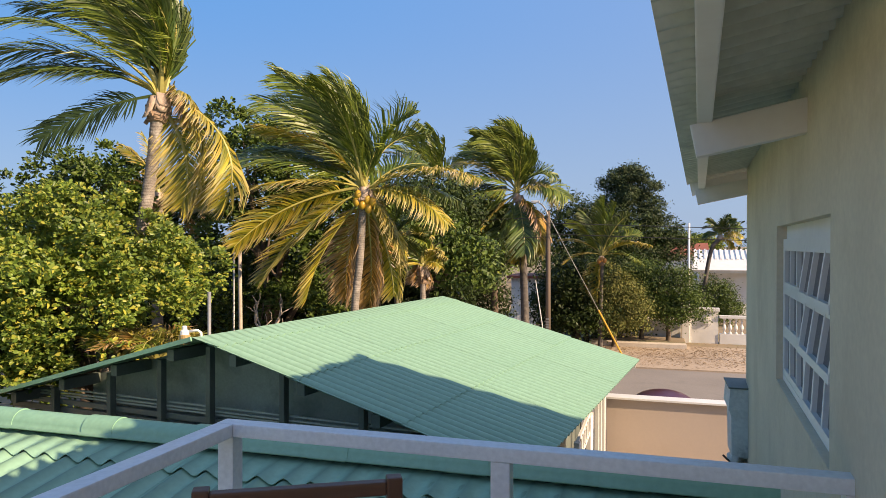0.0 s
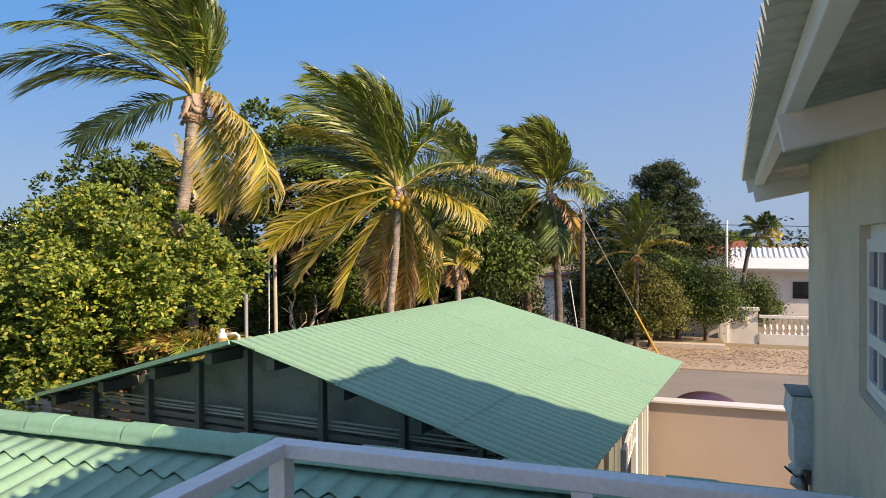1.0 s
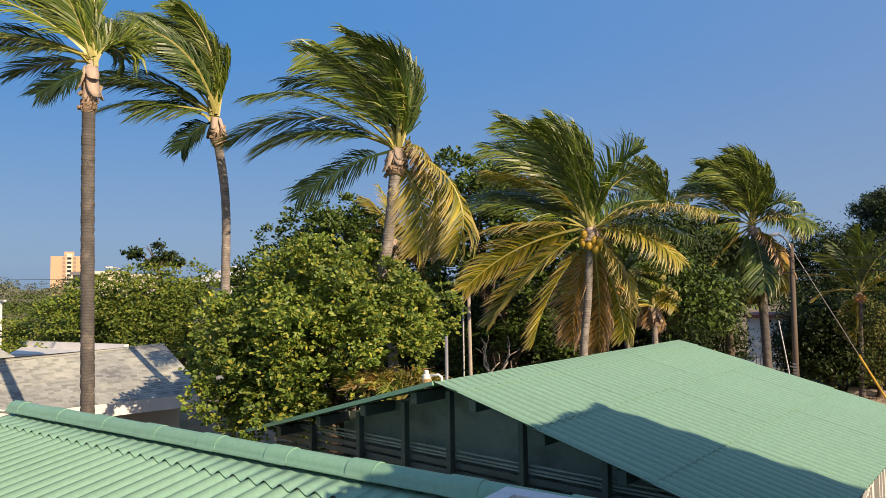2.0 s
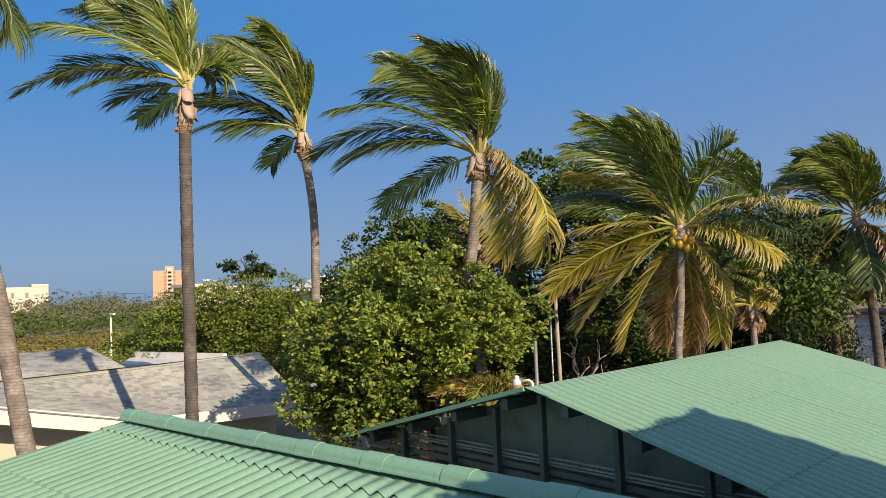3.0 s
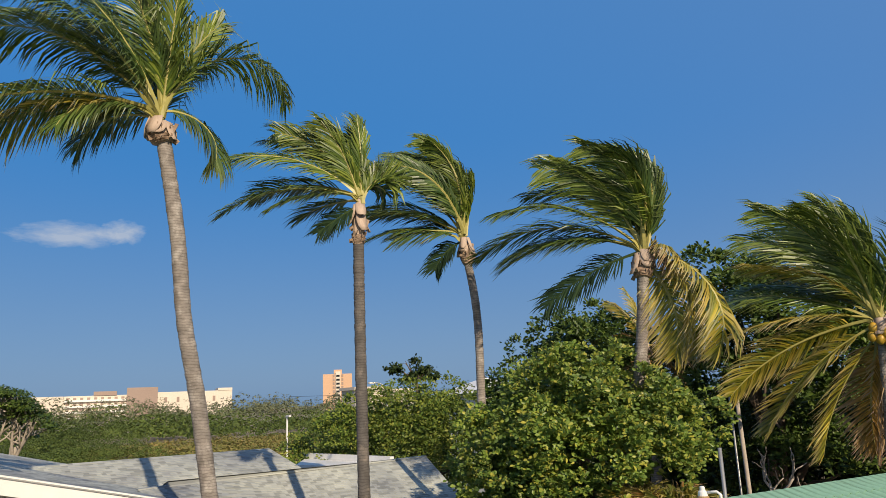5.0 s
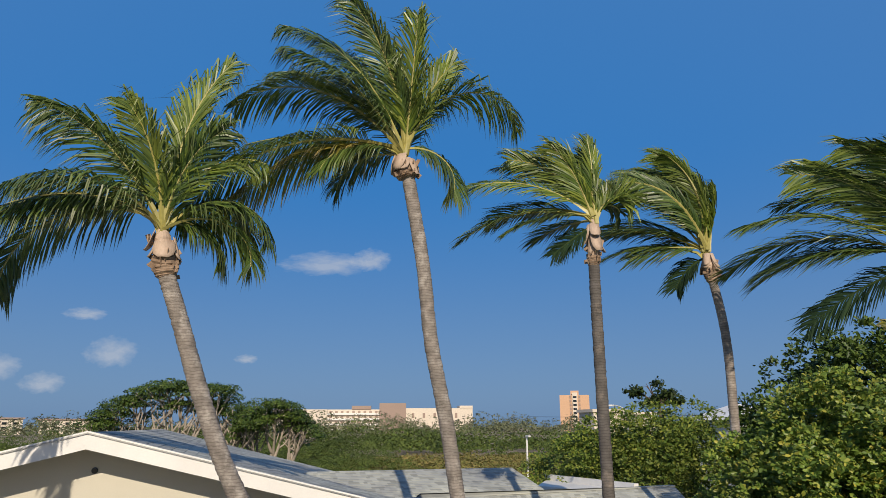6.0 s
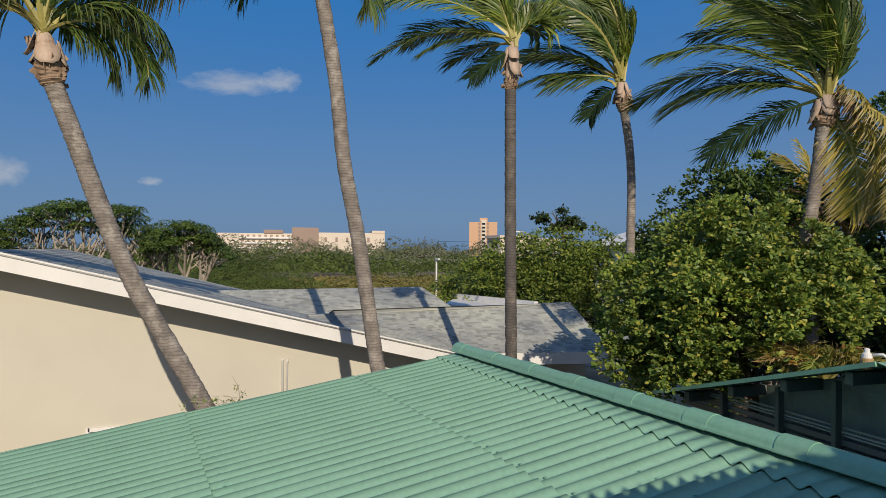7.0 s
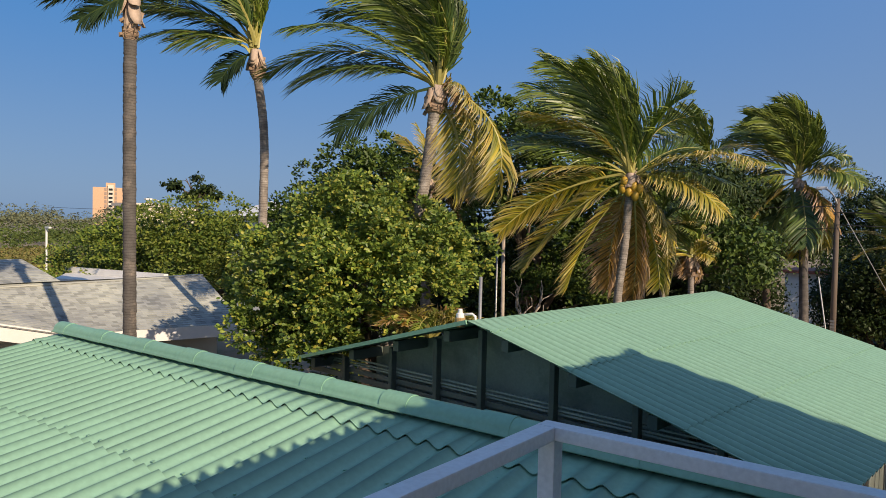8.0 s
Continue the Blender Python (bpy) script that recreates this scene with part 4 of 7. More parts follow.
# cement box on the corner
mbox = thing("cement_box", own(2.42, 0.075, 2.62), "grey stained cement box and pipe on the house corner", "box")
bm = bmesh.new()
box(bm, -0.055, 0.09, -0.12, 0.22, 0.02, 0.36, 0.012)
for v in bm.verts:
    v.co.x += 0.02 * (0.36 - v.co.z) if v.co.x < 0 else 0
part("housing", bm, M_GREYBOX, mbox)
bm = bmesh.new()
lo, hi = [(-0.05, -0.13), (0.09, -0.13), (0.09, 0.25), (-0.05, 0.25)], [(-0.075, -0.14), (0.1, -0.14), (0.1, 0.28), (-0.075, 0.28)]
rings_ = [[bm.verts.new((x, y, z)) for x, y in r_] for r_, z in ((lo, 0.34), (hi, 0.40), ([(x * 0.82, y) for x, y in hi], 0.56))]
for r0, r1 in zip(rings_, rings_[1:]):
    for k in range(4):
        bm.faces.new((r0[k], r0[(k + 1) % 4], r1[(k + 1) % 4], r1[k]))
bm.faces.new(rings_[-1]); bm.faces.new(rings_[0][::-1])
part("hood", bm, M_GREYBOX, mbox)
bm = bmesh.new()
box(bm, -0.075, 0.1, -0.15, 0.29, 0.562, 0.574, 0.004)
part("lid", bm, M_DARKWOOD, mbox, "thin dark lid")
bm = bmesh.new()
rr_ = random.Random(3)
for k in range(14):
    bmesh.ops.create_icosphere(bm, subdivisions=1, radius=rr_.uniform(0.03, 0.06), matrix=pose(rr_.uniform(-0.03, 0.07), rr_.uniform(-0.1, 0.15), rr_.uniform(-0.12, 0.03), 20 * k, 35 * k, 0))
part("mortar_lump", bm, M_GREYBOX, mbox)
bm = bmesh.new()
tube(bm, [(-0.02, -0.08, -0.05), (-0.08, -0.1, 0.0), (-0.11, -0.1, 0.03)], 0.008, 6)
tube(bm, [(0.0, -0.12, -0.02), (0.03, -0.14, -0.08), (0.03, -0.12, -0.2)], 0.012, 6)
part("cable_end", bm, M_WIRE, mbox)
bm = bmesh.new()
tube(bm, [(0.02, 0.0, -0.1), (0.02, 0.0, -0.5), (0.02, 0.0, -2.62)], 0.03, 10)
part("pipe", bm, M_GREYBOX, mbox, smooth=True)

# ---- balcony ----
bm = bmesh.new()
box(bm, -1.45, 0.52, -4.5, 2.02, 2.50, 2.70)
tagged(part("balcony_floor", bm, M_CONC), "concrete balcony floor", "floor", kind="structure")
railing = thing("balcony_railing", (-1.33, 1.97, 2.7), "white painted square-bar balcony railing", "railing")
bm = bmesh.new()
beam(bm, (-0.032, 0, 1.0), (1.86, 0, 1.0), 0.062, 0.042, bevel=0.005)
part("top_rail", bm, M_RAIL, railing)
bm = bmesh.new()
beam(bm, (0, -0.033, 1.0), (0, -5.0, 1.0), 0.062, 0.042, bevel=0.005)
part("top_rail", bm, M_RAIL, railing)
for x, y in ((0, 0), (0.90, 0), (1.80, 0), (0, -1.4), (0, -2.8), (0, -4.2)):
    bm = bmesh.new()
    box(bm, x - 0.028, x + 0.028, y - 0.028, y + 0.028, 0, 0.978, 0.004)
    part("post", bm, M_RAIL, railing)
for z in (0.12, 0.75):
    bm = bmesh.new()
    beam(bm, (0.03, 0, z), (1.86, 0, z), 0.03, 0.03)
    beam(bm, (0, -0.03, z), (0, -5.0, z), 0.03, 0.03)
    part("lower_rail", bm, M_RAIL, railing)
chair = thing("wooden_chair", (-0.765, 1.40, 2.685), "dark-stained wooden balcony chair by the railing", "chair", turn=29)
for x in (-0.235, 0.235):
    bm = bmesh.new(); box(bm, x - 0.02, x + 0.02, 0.16, 0.20, 0, 1.02, 0.006); part("leg", bm, M_CHAIR, chair)
    bm = bmesh.new(); box(bm, x - 0.02, x + 0.02, -0.26, -0.22, 0, 0.44, 0.006); part("leg", bm, M_CHAIR, chair)
bm = bmesh.new(); box(bm, -0.26, 0.26, -0.28, 0.2, 0.42, 0.45, 0.008); part("seat", bm, M_CHAIR, chair)
bm = bmesh.new(); box(bm, -0.215, 0.215, 0.165, 0.195, 0.975, 1.01, 0.005); part("top_slat", bm, M_CHAIR, chair)
bm = bmesh.new(); box(bm, -0.215, 0.215, 0.165, 0.195, 0.62, 0.66, 0.005); part("lower_slat", bm, M_CHAIR, chair)

# ---- tan yard wall and gate beside the second roof ----
bm = bmesh.new()
box(bm, -0.78, 3.2, 11.55, 11.72, 0, 1.83)
ob = box(bm, -0.78, 3.2, 11.5, 11.77, 1.83, 1.831)
tagged(part("wall_yard", bm, M_TAN), "tan rendered yard wall with pale coping", "wall", kind="structure")
bm = bmesh.new()
box(bm, -0.80, 3.2, 11.49, 11.78, 1.832, 1.865, 0.006)
tagged(part("wall_coping", bm, M_WHITE), "pale coping on the yard wall", "trim", kind="structure")
bm = bmesh.new()
box(bm, -1.0, 3.2, 5.2, 11.55, -0.2, 0.03)
tagged(part("yard_floor", bm, M_CONC), "concrete yard between the houses", "floor", kind="structure")
gate = thing("yard_gate", (-0.80, 9.0, 0), "white metal yard gate with a barred top panel", "gate")
for y, w, h in ((-1.62, 0.04, 2.24), (-0.30, 0.05, 2.24), (0.88, 0.04, 2.10), (1.4, 0.04, 2.06), (2.1, 0.1, 1.98)):
    bm = bmesh.new(); box(bm, -0.03, 0.03, y - w, y + w, 0, h, 0.005); part("post", bm, M_WHITE, gate)
bm = bmesh.new(); box(bm, -0.012, 0.012, -0.25, 0.2, 0, 2.14, 0.004); part("leaf", bm, M_WHITE, gate)
for z in (2.22, 2.0, 1.1):
    bm = bmesh.new(); beam(bm, (0, -1.6, z), (0, -0.3, z), 0.03, 0.05); part("rail", bm, M_WHITE, gate)
for k in range(1, 7):
    bm = bmesh.new(); beam(bm, (0, -1.6 + 0.19 * k, 2.0), (0, -1.6 + 0.19 * k, 2.22), 0.03, 0.05, up=(0, 1, 0)); part("bar", bm, M_WHITE, gate)
# dark sheet put in for the shade seen between the gate posts
bm = bmesh.new(); box(bm, -1.2, -1.15, 6.0, 11.3, 0, 2.3); tagged(part("gate_shade_sheet", bm, M_DARKSHEET), "dark sheet added behind the yard gate as its shaded gap", "wall", kind="structure")

# ---- neighbouring cream house and its grey roofs ----
cream = thing("cream_house", (-14, 0, 0), "cream rendered bungalow with white fascia and grey shingle roofs", "house")


def pc(name, bm, m, label="", parent=None):
    for v in bm.verts:
        v.co -= Vector((-14, 0, 0))
    return part(name, bm, m, parent or cream, label)


GA, GB, GZ = -12.28, -2.09, 4.25
GE, GEZ = 5.55, 2.32
SL = (GZ - GEZ) / (GE - GB)


def gz(y):
    return GZ - SL * abs(y - GB)


bm = bmesh.new()
pts = [(-12.92, -9.7, 0), (-12.92, 5.3, 0), (-12.92, 5.3, gz(5.3) - 0.12), (-12.92, GB, GZ - 0.12), (-12.92, -9.7, gz(-9.7) - 0.12)]
f = bm.faces.new([bm.verts.new(p) for p in pts])
r = bmesh.ops.extrude_face_region(bm, geom=[f])
for v in r["geom"]:
    if isinstance(v, bmesh.types.BMVert):
        v.co.x -= 0.25
pc("gable_wall", bm, M_CREAM)
bm = bmesh.new()
box(bm, -26, -13.18, -9.6, -9.4, 0, 2.1); box(bm, -26, -13.18, 5.0, 5.2, 0, 2.1); box(bm, -26, -25.8, -9.4, 5.0, 0, 2.1)
pc("side_wall", bm, M_CREAM)
for side, ye in ((1, GE), (-1, GB - (GE - GB))):
    bm = bmesh.new()
    hv = 0.13 * math.hypot(GE - GB, GZ - GEZ) / abs(GE - GB)   # half height, cut plumb at the apex
    board = [bm.verts.new((GA + 0.08, y, z + dz)) for y, z, dz in ((GB, GZ - 0.045, -hv), (ye, GEZ - 0.045, -hv), (ye, GEZ - 0.045, hv), (GB, GZ - 0.045, hv))]
    face_ = bm.faces.new(board)
    for v in bmesh.ops.extrude_face_region(bm, geom=[face_])["geom"]:
        if isinstance(v, bmesh.types.BMVert):
            v.co.x -= 0.06
    bmesh.ops.recalc_face_normals(bm, faces=bm.faces[:])
    pc("fascia", bm, M_WHITE, "white fascia board")
    bm = bmesh.new()
    beam(bm, (GA + 0.09, GB, GZ + 0.055), (GA + 0.09, ye, GEZ + 0.055), 0.03, 0.02)
    pc("drip_edge", bm, M_METAL, "thin grey metal drip edge")


def shingle_patch(a, b, c, d, nu, nv, seed):
    """Overlapping shingle tabs in courses between a top edge from a to b and a bottom edge from d to c."""
    rng = random.Random(seed)
    a, b, c, d = Vector(a), Vector(b), Vector(c), Vector(d)
    nrm = (b - a).cross(d - a).normalized()
    if nrm.z < 0:
        nrm = -nrm

    def on(u, v):
        return a.lerp(b, u).lerp(d.lerp(c, u), v)
    vs, fs = [], []
    for j in range(nv):
        cuts = [0.0]
        while cuts[-1] < 1.0:
            cuts.append(min(1.0, cuts[-1] + rng.uniform(0.6, 1.25) / nu))
        for u0, u1 in zip(cuts, cuts[1:]):
            h = 0.005 + 0.004 * rng.random()
            k = len(vs)
            v0, v1 = j / nv, (j + 1.05) / nv
            vs += [on(u0, v0), on(u1, v0), on(u1, v1) + nrm * h, on(u0, v1) + nrm * h, on(u1, v1) - nrm * 0.002, on(u0, v1) - nrm * 0.002]
            fs += [(k, k + 1, k + 2, k + 3), (k + 3, k + 2, k + 4, k + 5)]
    me = bpy.data.meshes.new("shingles")
    me.from_pydata([tuple(v) for v in vs], [], fs)
    me.materials.append(M_SHINGLE)
    ob = new("shingles", me)
    ob.parent = cream
    ob.matrix_parent_inverse = Matrix.Translation((14, 0, 0))
    ob["kind"] = "stuff"
    return ob


def roof_patch(a, b, c, d, nu, nv, seed):
    """A deck that follows the slope, warped where the edges are not parallel, and its shingles."""
    a, b, c, d = Vector(a), Vector(b), Vector(c), Vector(d)
    n = 12
    bm = bmesh.new()
    layers = []
    for drop in (0.02, 0.08):
        layers.append([[bm.verts.new(a.lerp(b, u / n).lerp(d.lerp(c, u / n), v / n) - Vector((0, 0, drop))) for u in range(n + 1)] for v in range(n + 1)])
    for g in layers:
        for v in range(n):
            for u in range(n):
                bm.faces.new((g[v][u], g[v][u + 1], g[v + 1][u + 1], g[v + 1][u]))
    hi, lo = layers
    rim = [(0, u) for u in range(n)] + [(v, n) for v in range(n)] + [(n, u) for u in range(n, 0, -1)] + [(v, 0) for v in range(n, 0, -1)]
    for (v0, u0), (v1, u1) in zip(rim, rim[1:] + rim[:1]):
        bm.faces.new((hi[v0][u0], hi[v1][u1], lo[v1][u1], lo[v0][u0]))
    bmesh.ops.recalc_face_normals(bm, faces=bm.faces[:])
    pc("roof_deck", bm, M_SHINGLE)
    shingle_patch(a, b, c, d, nu, nv, seed)


def roof_slope(p0, pu, pv, nu, nv, seed):
    p0, pu, pv = Vector(p0), Vector(pu), Vector(pv)
    roof_patch(p0, p0 + pu, p0 + pu + pv, p0 + pv, nu, nv, seed)


roof_slope((-12.25, GB, GZ + 0.07), (-14, 0, 0), (0, GE - GB, GEZ - GZ), 76, 40, 1)
roof_slope((-12.25, GB, GZ + 0.07), (-14, 0, 0), (0, -(GE - GB), GEZ - GZ), 20, 20, 2)
# far wing
roof_patch((-16.7, 0.5, 3.42), (-16.7, 6.58, 3.42), (-14.1, 6.95, 2.67), (-14.1, 0.5, 2.67), 46, 27, 3)
roof_slope((-16.7, 0.5, 3.42), (0, 6.08, 0), (-2.6, 0, -0.75), 12, 10, 4)
# near wing, its slope warped down to the gable's fascia where they meet
roof_patch((-13.75, 3.0, 3.07), (-13.75, 4.0, 3.085), (-12.26, 4.0, 2.78), (-12.26, 3.0, 2.83), 8, 20, 5)
roof_patch((-13.75, 4.0, 3.085), (-13.75, 5.5, 3.105), (-12.26, 5.5, 2.40), (-12.26, 4.0, 2.78), 12, 24, 8)
roof_patch((-13.75, 5.5, 3.105), (-13.75, 9.05, 3.16), (-11.25, 8.3, 2.42), (-12.26, 5.5, 2.40), 27, 27, 7)
bm = bmesh.new()
beam(bm, (-13.77, 3.0, 3.07), (-13.77, 9.05, 3.16), 0.16, 0.022)
pc("ridge_strip", bm, M_SHINGLE, "grey shingle strip along the ridge")
roof_slope((-13.75, 3.5, 3.16), (0, 5.55, 0), (-2.5, 0, -0.72), 12, 10, 6)
bm = bmesh.new()
beam(bm, (-12.24, 5.58, 2.28), (-11.25, 8.3, 2.31), 0.05, 0.22)
pc("fascia", bm, M_WHITE, "white fascia board")
bm = bmesh.new()
box(bm, -15.9, -12.1, 5.7, 8.3, 0, 2.35)
box(bm, -19.0, -14.4, 5.3, 6.6, 0, 2.6)
pc("wing_wall", bm, M_CREAM)
bm = bmesh.new()
lathe(bm, [(0.05, 0), (0.05, 0.012), (0.035, 0.014)], 12)
ob = part("vent_hole", bm, M_GLASS, cream, "dark round vent")
ob.matrix_basis = pose(1.083, -2.04, 3.73, 0, 90, 0)
flood = thing("wall_lamp", (-12.92, -2.2, 2.24), "small grey wall lamp on the gable", "lamp")
bm = bmesh.new(); tube(bm, [(0, 0, 0), (0.06, 0, 0)], 0.05, 10); part("mount", bm, M_WHITE, flood)
bm = bmesh.new(); lathe(bm, [(0.03, -0.06), (0.07, -0.03), (0.07, 0.03), (0.03, 0.07)], 10, (0.1, 0, 0)); part("shade", bm, M_METAL, flood)
flat = thing("flat_roofed_annexe", (-21, 10.8, 0), "low white flat-roofed annexe with a parapet", "house")
QUAD = [(-22.9, 10.41), (-18.3, 11.1), (-18.5, 9.9), (-20.6, 9.0)]


def prism(corners, z0, z1, shrink=1.0):
    bm = bmesh.new()
    mx_, my_ = sum(x for x, _ in corners) / 4, sum(y for _, y in corners) / 4
    lo_, hi_ = ([bm.verts.new((mx_ + (x - mx_) * shrink + 21, my_ + (y - my_) * shrink - 10.8, z)) for x, y in corners] for z in (z0, z1))
    bm.faces.new(lo_); bm.faces.new(hi_)
    for k in range(4):
        bm.faces.new((lo_[k], lo_[(k + 1) % 4], hi_[(k + 1) % 4], hi_[k]))
    bmesh.ops.recalc_face_normals(bm, faces=bm.faces[:])
    return bm


part("wall", prism(QUAD, 0, 2.52, 0.9), M_WHITE, flat)
part("roof", prism(QUAD, 2.524, 2.65), M_WHITE, flat)
for (xa, ya), (xb, yb) in (((-22.82, 10.36), (-18.4, 11.02)),):
    bm = bmesh.new(); beam(bm, (xa + 21, ya - 10.8, 2.735), (xb + 21, yb - 10.8, 2.735), 0.16, 0.17, bevel=0.01); part("parapet", bm, M_WHITE, flat)

# ---- fittings on the second roof ----
vent = thing("roof_vent", (-4.54, 5.95, 3.29), "small white cap on a brass-coloured pipe collar", "vent")
bm = bmesh.new(); lathe(bm, [(0.052, 0), (0.057, 0.02), (0.057, 0.09), (0.05, 0.1)], 16); part("collar", bm, mat("ochre_plastic", (0.42, 0.28, 0.12), rough=0.5), vent)
bm = bmesh.new(); lathe(bm, [(0.046, 0.1), (0.042, 0.135), (0.025, 0.15), (0.025, 0.178), (0.015, 0.187)], 16); part("cap", bm, M_WHITE, vent)
bm = bmesh.new(); tube(bm, [(0.04, 0.02, 0.13), (0.12, 0.05, 0.14), (0.15, 0.06, 0.115), (0.152, 0.061, 0.06)], 0.014, 8); part("outlet_pipe", bm, M_WHITE, vent, smooth=True)
stand = thing("stand_pipe", (-5.0, 7.0, 0), "pale grey upright pipe behind the roof ridge", "pipe")
bm = bmesh.new(); tube(bm, [(0, 0, 0), (0, 0, 3.74)], 0.021, 10); part("tube", bm, M_METAL, stand, smooth=True)
for (x, y, h, lean, lab) in ((-7.22, 11.05, 4.45, 0.03, "weathered thin wooden pole"), (-7.55, 11.32, 4.22, 0.0, "thin grey metal pole")):
    pl = thing("garden_pole", (x, y, 0), lab, "pole")
    bm = bmesh.new(); tube(bm, [(lean, 0, 0), (0, 0, h * 0.5), (-lean, 0, h)], [0.042, 0.037, 0.032] if lean else [0.018] * 3, 9)
    part("shaft", bm, M_DEAD if lean else M_METAL, pl, smooth=True)
# low side roof beside the cream house
side = thing("low_side_roof", (-10.6, -4.4, 0), "low shingled lean-to with a gutter", "roof")
bm = bmesh.new(); box(bm, -0.9, 0.6, -2.0, 1.6, 0, 2.12); part("wall", bm, M_CREAM, side)
bm = bmesh.new()
v = [bm.verts.new(p) for p in ((-1.1, -2.2, 2.55), (-1.1, 1.75, 2.55), (0.8, 1.75, 2.23), (0.8, -2.2, 2.23))]
bm.faces.new(v); bm.normal_update(); bmesh.ops.solidify(bm, geom=bm.faces[:], thickness=0.06)
part("roof", bm, M_SHINGLE, side)
bm = bmesh.new(); box(bm, 0.78, 0.86, -2.2, 1.8, 2.11, 2.23, 0.01); part("gutter", bm, M_METAL, side)
# pipes and window heads on the cream gable
for y, z0, z1 in ((2.35, 1.2, 2.35), (2.43, 1.2, 2.32)):
    ob = thing("wall_pipe", (-12.89, y, 1.2), "thin pale vent pipe on the gable", "pipe", "wall pipes")
    bm = bmesh.new(); tube(bm, [(0, 0, 0), (0, 0, z1 - z0), (0.06, 0.0, z1 - z0 + 0.06)], 0.02, 8); part("tube", bm, M_WHITE, ob, smooth=True)
for y0, y1, z in ((-0.75, 0.15, 1.45), (-3.2, -2.0, 1.4)):
    w_ = thing("gable_window", (-12.915, (y0 + y1) / 2, 0.6), "white framed window low in the gable", "window", "gable windows")
    hw = (y1 - y0) / 2
    bm = bmesh.new(); box(bm, -0.02, 0.03, -hw, hw, z - 0.66, z - 0.6, 0.004); part("head", bm, M_WHITE, w_)
    for sd in (-1, 1):
        bm = bmesh.new(); box(bm, -0.02, 0.03, sd * hw - 0.03, sd * hw + 0.03, 0.0, z - 0.6, 0.004); part("jamb", bm, M_WHITE, w_)
    bm = bmesh.new(); box(bm, -0.01, 0.005, -hw, hw, 0.0, z - 0.62); part("pane", bm, M_GLASS, w_)

# ---- palms ----
G, Y, D_, N_, W_ = "g", "y", "b", "n", "w"


def facing(p):
    return math.degrees(math.atan2(p[0] + 0.28, p[1] + 0.05))


c = (-9.7, -1.08, 6.82)
palm("leaning_palm", c, [(-9.7, 1.95, 0), (-9.7, 1.22, 1.4), (-9.7, 0.543, 2.70), (-9.7, -0.092, 3.90), (-9.7, -0.466, 4.82), (-9.7, -0.739, 5.61), (-9.7, -0.988, 6.30)], 0.108, [
    (-56, -178, -5, 2.7, G), (-68, -196, -12, 3.4, G), (-52, -165, 12, 2.9, G), (-68, -184, 10, 2.4, G), (-30, -80, -5, 2.1, G), (-18, -56, 18, 1.8, G), (-8, -40, -10, 1.55, N_), (2, 38, 0, 2.5, N_), (2, 20, 15, 1.9, N_),
    (9, 56, -12, 1.5, G), (20, 108, -8, 1.6, N_), (40, 186, 5, 1.7, G), (48, 184, -12, 1.45, G), (70, 182, 10, 0.9, G), (34, 170, 28, 1.6, G), (-40, -120, 30, 2.2, G), (-44, -140, -28, 2.0, G)], "leaning coconut palm with wind-blown green fronds", facing(c), seed=11, leaf=0.72, droop=2.0, boot=1.5, split=0.45, blow=0.3, width=0.023, nl=90, reach=0.38)
c = (-9.7, 2.12, 8.17)
palm("tall_palm", c, [(-9.7, 3.62, 0), (-9.7, 3.32, 1.4), (-9.7, 3.04, 2.74), (-9.7, 2.769, 4.42), (-9.7, 2.55, 5.52), (-9.7, 2.42, 6.66), (-9.7, 2.194, 7.94)], 0.098, [
    (-78, -158, -10, 3.7, N_), (-84, -150, 4, 3.2, Y), (-68, -104, 12, 2.5, G), (-40, -138, 0, 3.0, N_), (-30, -95, 15, 2.9, G), (-24, -84, -12, 2.7, G), (-16, -66, 8, 2.7, G), (-8, -44, -10, 2.6, G), (-2, -16, 14, 2.3, N_), (5, 4, -14, 2.2, N_),
    (16, 44, 0, 1.8, N_), (22, 186, -4, 2.5, N_), (72, 200, 8, 1.3, G), (-72, -168, 10, 1.3, G), (-64, -160, -14, 1.4, G), (-52, -120, 28, 2.3, G), (-20, -70, 32, 2.5, G), (6, 60, 34, 1.8, G), (-34, -90, -30, 2.4, G)],
     "tall coconut palm with long bent fronds", facing(c), seed=12, boot=1.65, split=0.4, droop=1.8, leaf=0.72, blow=0.35, width=0.023, nl=90, reach=0.2)
c = (-9.26, 4.945, 7.32)
palm("slender_palm", c, [(-9.26, 4.98, 0), (-9.26, 4.965, 1.5), (-9.26, 4.95, 3.0), (-9.26, 4.93, 4.64), (-9.26, 4.92, 6.0), (-9.26, 4.921, 6.74)], 0.080, [
    (6, -10, 0, 1.5, N_), (-2, -22, 12, 1.4, N_), (-14, -46, -8, 1.65, N_), (-8, -34, 18, 1.4, G), (-30, -86, 4, 1.95, N_), (-48, -112, -4, 2.5, N_), (-36, -94, 14, 2.2, G), (-62, -118, 16, 2.0, G), (-72, -130, 0, 2.4, G), (-82, -122, -6, 1.6, G),
    (-88, -126, 12, 1.2, G), (24, 152, -4, 1.0, N_), (14, 90, 12, 0.95, N_), (30, 165, 14, 0.8, G), (-122, -128, 0, 0.95, W_)],
     "slender coconut palm with fronds swept one way", facing(c), seed=13, leaf=0.60, bark=M_TRUNK_DARK, boot=1.32, split=0.12, blow=0.6, droop=0.7, width=0.023, nl=82)
c = (-9.69, 7.25, 7.08)
